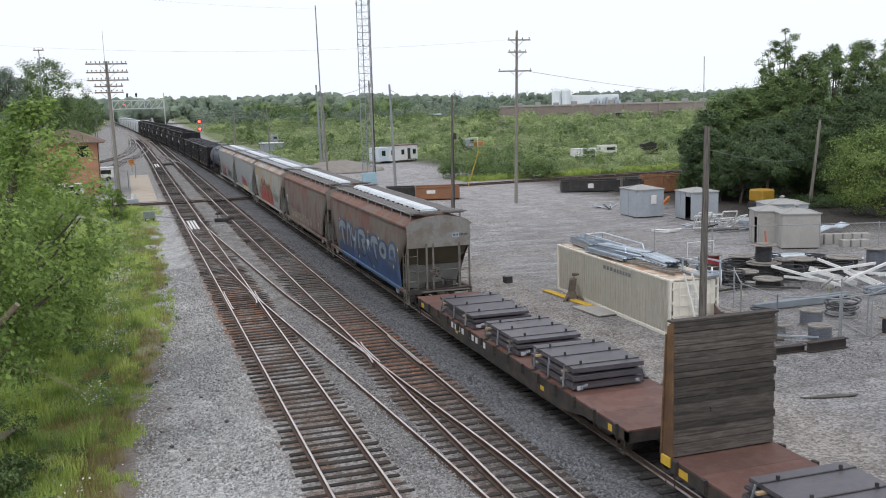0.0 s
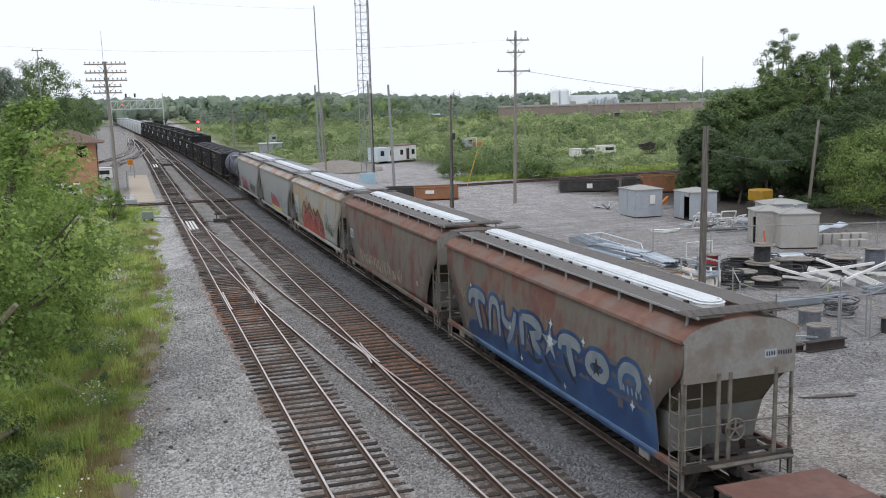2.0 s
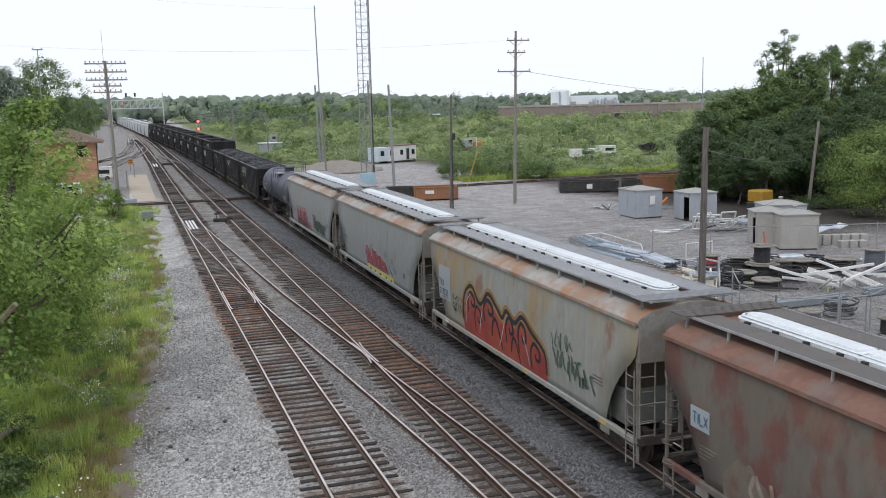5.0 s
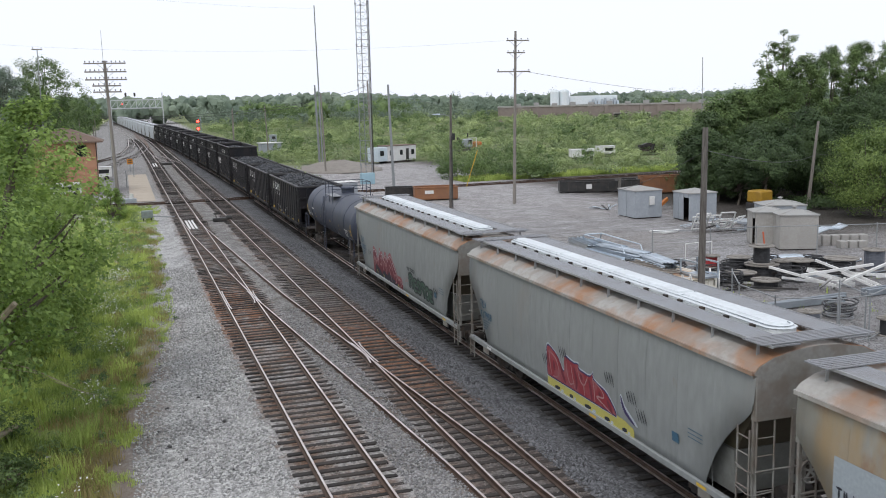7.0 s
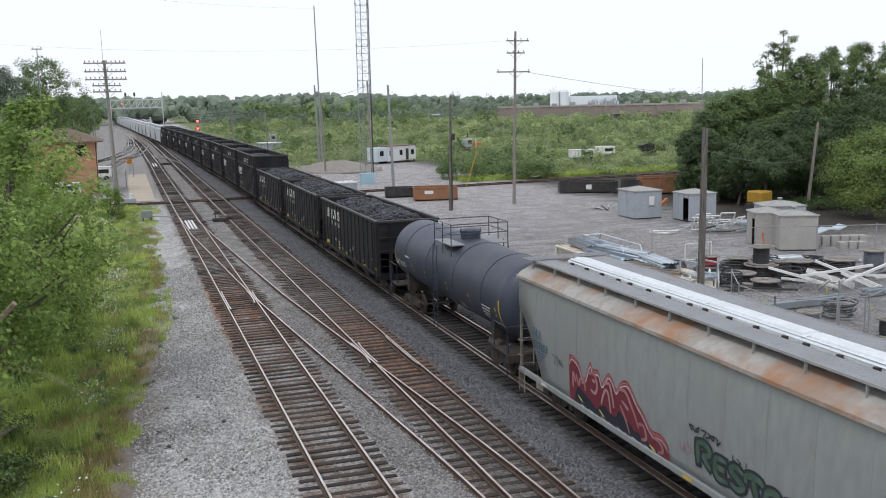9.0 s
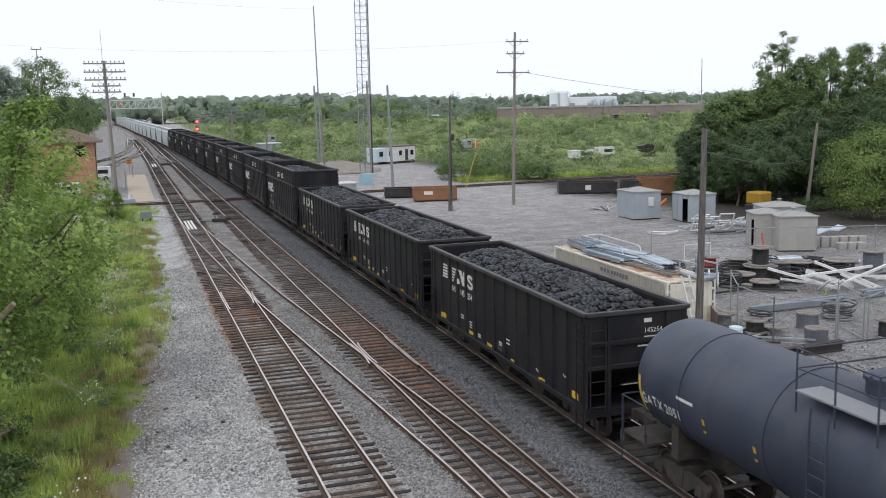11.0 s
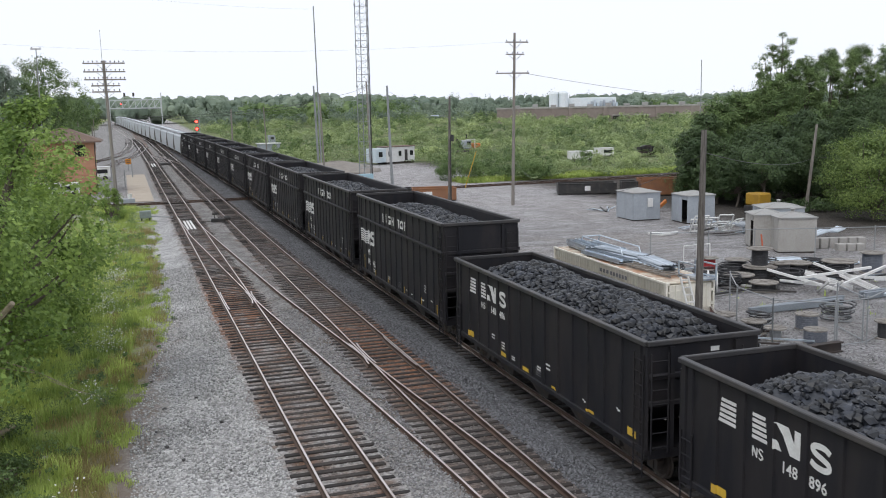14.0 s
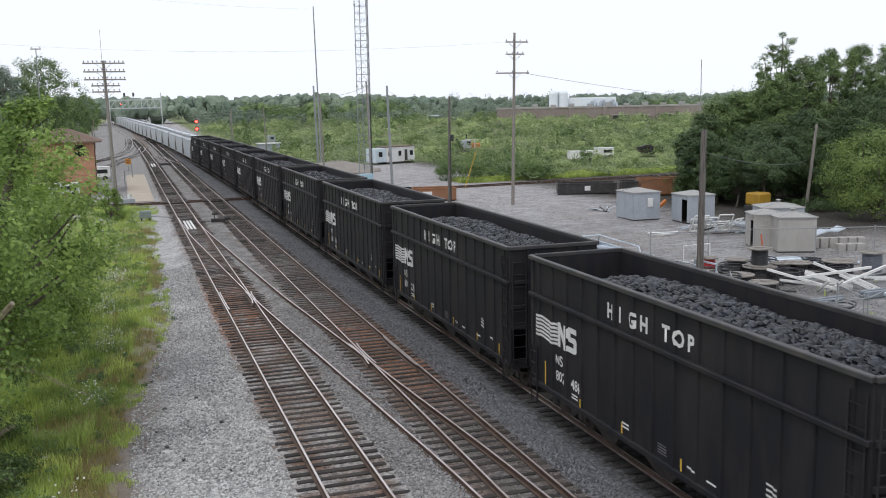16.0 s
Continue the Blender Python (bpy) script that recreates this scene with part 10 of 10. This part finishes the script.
def brush(name, label, n, area, size, height, per, leaf, material, seed, keep=None, far=True, even=0.0, tall=0.33):
    """Uncountable shrubs as one mass: rounded clumps of leaves on the ground, their skins dense above. even: how alike their heights are. tall: how far a clump reaches up and down."""
    r = np.random.RandomState(seed)
    P, S, Q = [], [], []
    for k in range(n):
        u, v = r.rand(), r.rand()
        x, y = area(u, v)
        if keep and not keep(x, y):
            continue
        q = size * (0.45 + 1.1 * r.rand() ** 1.5)
        hh = height * (even + (1 - even) * (0.45 + 0.75 * r.rand()) * (0.85 + 0.5 * noise.noise((x * 0.02, y * 0.012, seed))))
        m = int(per * (0.6 + 0.8 * r.rand()))
        lobes = 4 + r.randint(5)
        lc = r.normal(size=(lobes, 3)) * np.array([q * 0.42, q * 0.42, hh * 0.16]) + np.array([0, 0, hh * (0.93 - tall)])
        lc[0] = (0, 0, hh * 0.35)
        lr = r.uniform(0.55, 1.15, (lobes, 1))
        d = r.normal(size=(m, 3))
        low = d[:, 2] < 0
        d[low, 2] *= np.where(r.rand(low.sum()) < 0.6, -1, 1)
        d /= np.linalg.norm(d, axis=1)[:, None]
        rad = 0.82 + 0.2 * r.rand(m, 1) ** 2
        i = r.randint(lobes, size=m)
        p = d * rad * lr[i] * np.array([q * 0.5, q * 0.5, hh * tall]) + lc[i]
        p[:, 2] = np.maximum(np.abs(p[:, 2]), 0.05)
        Q.append(d)
        P.append(p + np.array([x, y, G(min(x, 60), y)]))
        S.append(leaf * r.uniform(0.6, 1.4, m))
    me = leaf_mesh(name, np.concatenate(P), np.concatenate(S), material, 0.5, seed, far=far, out=np.concatenate(Q))
    return tagged(new(name, me), label, "shrubs", kind="stuff")


def crowns(name, label, n, area, r0, r1, height, material, seed, keep=None, spread=0.25):
    """Far crowns as rounded, lumpy masses, each its own tone, standing close."""
    rnd_ = random.Random(seed)
    bm = bmesh.new()
    bmesh.ops.create_icosphere(bm, subdivisions=2, radius=1.0)
    src, faces = [v.co.copy() for v in bm.verts], [tuple(v.index for v in f.verts) for f in bm.faces]
    bm.free()
    V, F = [], []
    for k in range(n):
        x, y = area(rnd_.random(), rnd_.random())
        if keep and not keep(x, y):
            continue
        z0 = G(min(x, 60), y)
        top = height * (1 - spread + 2 * spread * rnd_.random()) * (1 + 0.18 * noise.noise((x * 0.012, y * 0.004, seed))) * (1 - 0.2 * ramp(x, 60, 260))
        for j in range(3):
            r = rnd_.uniform(r0, r1) * (1.0, 0.75, 0.6)[j]
            cx, cy, cz = x + (0, rnd_.uniform(-r1, r1), rnd_.uniform(-r1, r1))[j], y - j * rnd_.random() * r1 * 0.4, z0 + top - r * 1.1 - (0, 0.16, 0.3)[j] * top * rnd_.random()
            o = len(V)
            for p in src:
                q = 1 + 0.3 * noise.noise(p * 1.9 + Vector((k, j, 0))) + 0.34 * noise.noise(p * 5.3 + Vector((j, k, 3)))
                V.append((cx + p.x * r * q, cy + p.y * r * q, cz + p.z * r * q * 1.1))
            F += [tuple(i + o for i in f) for f in faces]
    me = bpy.data.meshes.new(name)
    me.from_pydata(V, [], F)
    me.materials.append(material)
    return tagged(new(name, me), label, "woods", kind="stuff")


def beyond(a, b, power=1.0, wide=1.0):
    """A spot in the field past the crossing line, spread over what lies between the tracks and the factory."""
    def f(u, v):
        y = a + (b - a) * v ** power
        x0, x1 = 16.5 + (y - 110) * 0.03, 30 + y * 0.86 * wide
        return x0 + (x1 - x0) * u, y + 0.05 * (x0 + (x1 - x0) * u)
    return f


def clear(x, y):
    """Leave the mound, the trailer's lot and the lane open."""
    if 18 < x < 50 and y < 142 + (x - 20) * 0.2 and x < 46:
        return False
    if (x - 27) ** 2 / 90 + (y - 149) ** 2 / 180 < 1:
        return False
    if 35 < x < 48 and 140 < y < 161:
        return False
    if 55 < x < 63 and 163 < y < 179:
        return False
    return not (63 < x < 82 and 133 < y < 154)


def patchy(sc, cut, seed, also=None):
    """Keep spots where a slow noise is high, so that open grass stays between."""
    def f(x, y):
        return (also is None or also(x, y)) and noise.noise((x * sc, y * sc * 0.55, seed)) + 0.35 * noise.noise((x * sc * 3, y * sc * 2, seed + 5)) > cut
    return f


brush("low_brush", "knee-high green growth over the old railway land", 900, beyond(113, 420, 1.3), 4.2, 1.5, 150, 0.34, LEAF_E, 40, clear)
brush("near_shrubs", "tall green shrubs beyond the crossing line", 260, beyond(113, 185), 2.1, 3.0, 620, 0.23, LEAF_C, 41, patchy(0.05, -0.1, 1, clear))
brush("dark_shrubs", "darker green shrubs among the brush", 620, beyond(118, 330), 2.0, 3.1, 330, 0.28, LEAF_B, 42, patchy(0.06, 0.1, 7, clear))
brush("field_shrubs", "rolling green brush filling the old railway land", 400, beyond(165, 300), 2.9, 3.6, 420, 0.36, LEAF_C, 43, patchy(0.03, -0.1, 2, clear))
brush("willow_scrub", "pale grey-green willow scrub in the old railway land", 330, beyond(140, 380), 2.6, 3.4, 380, 0.34, LEAF_E, 44, patchy(0.035, 0.0, 9, clear))
brush("far_shrubs", "rolling green brush and small trees in the distance", 420, beyond(270, 450), 4.4, 4.8, 300, 0.55, LEAF_C, 45, patchy(0.02, -0.15, 3))
brush("scattered_trees", "darker small trees standing among the brush", 300, beyond(170, 440), 3.0, 5.6, 420, 0.42, LEAF_B, 47, patchy(0.025, 0.05, 4, clear))
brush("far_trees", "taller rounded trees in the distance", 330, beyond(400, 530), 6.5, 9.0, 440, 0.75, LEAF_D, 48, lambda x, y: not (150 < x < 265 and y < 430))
brush("mid_trees", "green rounded trees before the far woods", 150, lambda u, v: (60 + 330 * u, 455 + 60 * v), 8.0, 10.5, 520, 0.8, LEAF_B, 49, lambda x, y: not (140 < x < 280), even=0.3, tall=0.4)
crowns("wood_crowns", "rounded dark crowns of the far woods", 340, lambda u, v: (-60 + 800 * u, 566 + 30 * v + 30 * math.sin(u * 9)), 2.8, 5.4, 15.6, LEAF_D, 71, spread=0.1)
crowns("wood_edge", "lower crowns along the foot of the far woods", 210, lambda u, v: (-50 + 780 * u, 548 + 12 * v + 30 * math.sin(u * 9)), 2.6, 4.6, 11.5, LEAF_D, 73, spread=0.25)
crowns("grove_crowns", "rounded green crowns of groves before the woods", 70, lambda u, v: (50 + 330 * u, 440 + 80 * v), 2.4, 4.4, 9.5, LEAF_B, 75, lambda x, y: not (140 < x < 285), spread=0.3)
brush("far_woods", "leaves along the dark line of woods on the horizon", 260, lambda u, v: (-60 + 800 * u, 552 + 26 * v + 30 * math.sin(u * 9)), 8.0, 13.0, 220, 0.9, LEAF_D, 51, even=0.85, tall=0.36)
brush("west_woods", "dense green woods on the west side", 420, lambda u, v: (-22 - 75 * u - 12 * v, 112 + 330 * v), 4.5, 9.5, 230, 0.6, LEAF_B, 53)
brush("west_shrubs", "green shrubs along the west verge", 150, lambda u, v: (-10.6 - 16 * u, 32 + 66 * v), 1.9, 2.4, 260, 0.17, LEAF_A, 55, far=False)
brush("lane_shrubs", "low shrubs along the crossing line", 90, lambda u, v: (46 + 42 * u, 112.5 + 0.075 * (46 + 42 * u) + 4.2 * v), 1.3, 1.3, 220, 0.17, LEAF_C, 57)
brush("tall_bush", "large rounded dark bushes beside the yard lane", 60, lambda u, v: (35.5 + 13 * u, 115.5 + 9 * v - 3 * u), 1.9, 3.3, 520, 0.19, LEAF_B, 59)
brush("shade_growth", "low weeds under the trees, shade put into their green", 70, lambda u, v: (50.5 + 15 * u, 70.5 + 5 * v - 2 * u), 1.6, 1.1, 200, 0.2, LEAF_F, 60)
brush("east_undergrowth", "dark undergrowth beneath the tall trees", 60, lambda u, v: (50 + 34 * u, 82 + 8 * v - 4 * u), 2.0, 2.4, 240, 0.22, LEAF_B, 58)


def grass(name, label, n, area, h, material, seed, w=0.012, tuft=9):
    """Blades in tufts."""
    r = np.random.RandomState(seed)
    V, F = [], []
    for k in range(n):
        x, y = area(r.rand(), r.rand(), r)
        z = G(min(x, 60), y)
        hh = h * (0.5 + r.rand())
        for j in range(tuft):
            a = r.rand() * 6.283
            bx, by = x + r.normal() * 0.09, y + r.normal() * 0.09
            ln, ww = hh * (0.5 + 0.7 * r.rand()), w * (0.7 + 0.6 * r.rand())
            dx, dy = math.cos(a), math.sin(a)
            o = len(V)
            le = ln * (0.15 + 0.5 * r.rand())
            V += [(bx - dy * ww, by + dx * ww, z - 0.03), (bx + dy * ww, by - dx * ww, z - 0.03), (bx + dx * le * 0.4 + dy * ww * 0.7, by + dy * le * 0.4 - dx * ww * 0.7, z + ln * 0.6), (bx + dx * le * 0.4 - dy * ww * 0.7, by + dy * le * 0.4 + dx * ww * 0.7, z + ln * 0.6), (bx + dx * le, by + dy * le, z + ln)]
            F += [(o, o + 1, o + 2, o + 3), (o + 3, o + 2, o + 4)]
    me = bpy.data.meshes.new(name)
    me.from_pydata(V, [], F)
    me.materials.append(material)
    return tagged(new(name, me), label, "grass", kind="stuff")


def edge(y):
    return -5.7 + 2.1 * min(1.0, max(0.0, (y - 27) / 19)) + 1.1 * min(1.0, max(0.0, (y - 46) / 50)) + 0.5 * noise.noise((y * 0.16, 1.7, 0)) + 0.4 * noise.noise((y * 0.6, 4.0, 0))


def verge_spot(width, power=1.0, a=25.0, b=104.0, bias=1.6):
    def f(u, v, r):
        y = a + (b - a) * v ** bias
        return edge(y) - 0.25 * (y < 45) - width * u ** power, y
    return f


def tufted(f, sc, cut, seed):
    """Keep to clumps: spots where a noise is high."""
    def g(u, v, r):
        for k in range(12):
            x, y = f(u, v, r)
            if noise.noise((x * sc, y * sc * 0.6, seed)) > cut + 0.25 * noise.noise((x * sc * 3, y * sc * 2, seed + 4)):
                break
            u, v = r.rand(), r.rand()
        return x, y
    return g


grass("verge_grass", "long fresh green grass on the verge", 6500, tufted(verge_spot(5.2, 0.8), 0.5, -0.12, 2), 0.3, GRASS, 61, 0.012)
grass("tall_grass", "tall pale tufts of grass on the verge", 1500, tufted(verge_spot(4.6, 0.9, 25.0, 70.0), 0.8, 0.12, 8), 0.55, GRASS, 62, 0.014)
grass("short_grass", "short grass creeping onto the gravel", 2600, tufted(lambda u, v, r: (edge(25 + 79 * v ** 1.5) + 1.0 * u ** 3, 25 + 79 * v ** 1.5), 0.9, 0.0, 5), 0.15, GRASS, 63, 0.012)
grass("dry_weeds", "straw-coloured weeds at the edge of the gravel", 2800, tufted(lambda u, v, r: (edge(24 + 60 * v ** 1.5) + 0.7 - 2.6 * u, 24 + 60 * v ** 1.5), 0.6, 0.02, 6), 0.28, DRYGRASS, 65, 0.009, 6)
brush("verge_weeds", "broad-leaved weeds in clumps on the verge", 230, lambda u, v: (edge(25 + 75 * v ** 1.4) - 0.2 - 4.6 * u, 25 + 75 * v ** 1.4), 0.5, 0.55, 150, 0.07, WEED, 66, far=False)
brush("gravel_weeds", "small weeds growing through the gravel path", 22, lambda u, v: (edge(28 + 45 * v) + 0.3 + 0.9 * u ** 2, 28 + 45 * v), 0.22, 0.3, 60, 0.06, WEED, 68, far=False)
grass("lane_grass", "tall green grass along the crossing line", 6000, lambda u, v, r: (36 + 56 * u, 110.3 + 0.075 * (36 + 56 * u) + 5.5 * v), 0.5, GRASS, 67, 0.035, 6)
grass("yard_weeds", "thin weeds among the stored reels", 24, lambda u, v, r: (25 + 12 * u, 36 + 9 * v), 0.22, GRASS, 69, 0.02, 6)


def flowers():
    r = np.random.RandomState(71)
    C = []
    for x, y, q, n in ((-5.3, 43, 0.9, 260), (-5.6, 52, 1.2, 420), (-5.2, 60, 1.0, 380), (-5.4, 70, 1.3, 420), (-6.2, 80, 1.6, 350), (-5.9, 35, 0.6, 90), (-6.2, 25, 0.8, 50), (-6.4, 88, 1.2, 260)):
        p = r.normal(size=(n, 3)) * np.array([q * 0.5, q * 1.5, 0.08])
        p[:, 2] = G(x, y) + 0.42 + p[:, 2]
        p[:, 0] += x
        p[:, 1] += y
        C.append(p)
    C = np.concatenate(C)
    me = leaf_mesh("wild_flowers", C, np.full(len(C), 0.075), PETAL, 1.0, 71)
    tagged(new("wild_flowers", me), "small white wild flowers in the grass", "flowers", kind="stuff")


flowers()
simple("white_stone", on(-6.95, 29.2, 20, 0.08), "pale stone lying in the grass", "stone", [("stone", bevel(loft(BM(), [[(-0.16, -0.1, -0.05), (0.15, -0.12, -0.05), (0.17, 0.1, -0.05), (-0.14, 0.12, -0.05)], [(-0.1, -0.07, 0.12), (0.12, -0.06, 0.1), (0.1, 0.07, 0.11), (-0.1, 0.06, 0.13)]]), 0.02), CONC)])
# dark clinker lumps on the gravel path
rnd = random.Random(77)
for k in range(11):
    y = rnd.choice((rnd.uniform(25.5, 29.5), rnd.uniform(25.5, 40), rnd.uniform(30, 60)))
    x = rnd.uniform(-4.3, -1.7)
    pts, fc = rock(rnd, rnd.uniform(0.03, 0.07))
    bm = BM()
    vs = [bm.verts.new(p) for p in pts]
    for f in fc:
        bm.faces.new([vs[i] for i in f])
    tagged(part("clinker_lump", bm, BLACKMETAL), "dark lump of clinker on the gravel path", "stone", "lumps on the path").matrix_basis = on(x, y, 0, 0.03)


# ---- loose stones of the track bed, the path and the yard ----
def stones(name, label, n, area, r0, r1, material, seed):
    r = np.random.RandomState(seed)
    base = np.array([(1, 0, 0), (-1, 0, 0), (0, 1, 0), (0, -1, 0), (0, 0, 1), (0, 0, -1)], float)
    tri = np.array([(0, 2, 4), (2, 1, 4), (1, 3, 4), (3, 0, 4), (2, 0, 5), (1, 2, 5), (3, 1, 5), (0, 3, 5)])
    C = []
    while len(C) < n:
        x, y = area(r)
        C.append((x, y, G(x, y)))
    C = np.array(C)
    R = r.uniform(r0, r1, (n, 1, 1))
    V = base[None] * r.uniform(0.6, 1.3, (n, 6, 1)) + r.uniform(-0.3, 0.3, (n, 6, 3))
    a = r.uniform(0, 6.283, n)
    c, s = np.cos(a), np.sin(a)
    X, Y = V[:, :, 0] * c[:, None] - V[:, :, 1] * s[:, None], V[:, :, 0] * s[:, None] + V[:, :, 1] * c[:, None]
    V = np.stack([X, Y, V[:, :, 2] * 0.8], -1) * R + C[:, None, :] + np.array([0, 0, 0.25]) * R
    me = bpy.data.meshes.new(name)
    me.vertices.add(6 * n)
    me.vertices.foreach_set("co", V.ravel())
    idx = (np.arange(n)[:, None, None] * 6 + tri[None]).reshape(-1)
    me.loops.add(24 * n)
    me.loops.foreach_set("vertex_index", idx)
    me.polygons.add(8 * n)
    me.polygons.foreach_set("loop_start", np.arange(8 * n) * 3)
    me.polygons.foreach_set("loop_total", np.full(8 * n, 3))
    me.update()
    me.materials.append(material)
    return tagged(new(name, me), label, "stones", kind="stuff")


STONE = mat("crushed_limestone", (0.40, 0.395, 0.39), 0.9, second=(0.30, 0.295, 0.29), scale=3, island=0.5)
BLUESTONE = mat("fresh_blue_ballast", (0.152, 0.154, 0.164), 0.9, second=(0.106, 0.108, 0.116), scale=3, island=0.5)
YARDSTONE = mat("dusty_yard_gravel", (0.27, 0.264, 0.266), 0.9, second=(0.19, 0.186, 0.187), scale=3, island=0.5)
BEDSTONE = mat("rust_stained_ballast", (0.26, 0.245, 0.235), 0.9, second=(0.17, 0.112, 0.082), scale=0.7, amount=0.7, island=0.45)


def near_y(r, a, b):
    return a + (b - a) * r.rand() ** 1.7


def path_spot(r):
    y = near_y(r, 22.0, 62)
    return r.uniform(max(-4.6, edge(y) + (0.9 if y < 46 else 0.2)), -0.7), y


stones("path_stones", "pale crushed stone of the path beside the track", 15000, path_spot, 0.025, 0.06, STONE, 81)
stones("bed_stones", "rust-stained ballast between the ties", 11000, lambda r: (r.uniform(-0.8, 6.2), near_y(r, 19.0, 60)), 0.014, 0.028, BEDSTONE, 83)
stones("middle_stones", "pale crushed stone between the two main tracks", 5000, lambda r: (r.uniform(2.05, 3.5), near_y(r, 19.0, 45)), 0.025, 0.055, YARDSTONE, 85)
stones("shoulder_stones", "fresh blue-grey ballast beside the second track", 14000, lambda r: (r.uniform(6.1, 7.6), near_y(r, 18.0, 70)), 0.025, 0.06, BLUESTONE, 87)
stones("yard_stones", "coarse gravel scattered over the yard", 8000, lambda r: (r.uniform(12.0, 32), near_y(r, 28, 52)), 0.02, 0.05, YARDSTONE, 89)


ties()
motions()
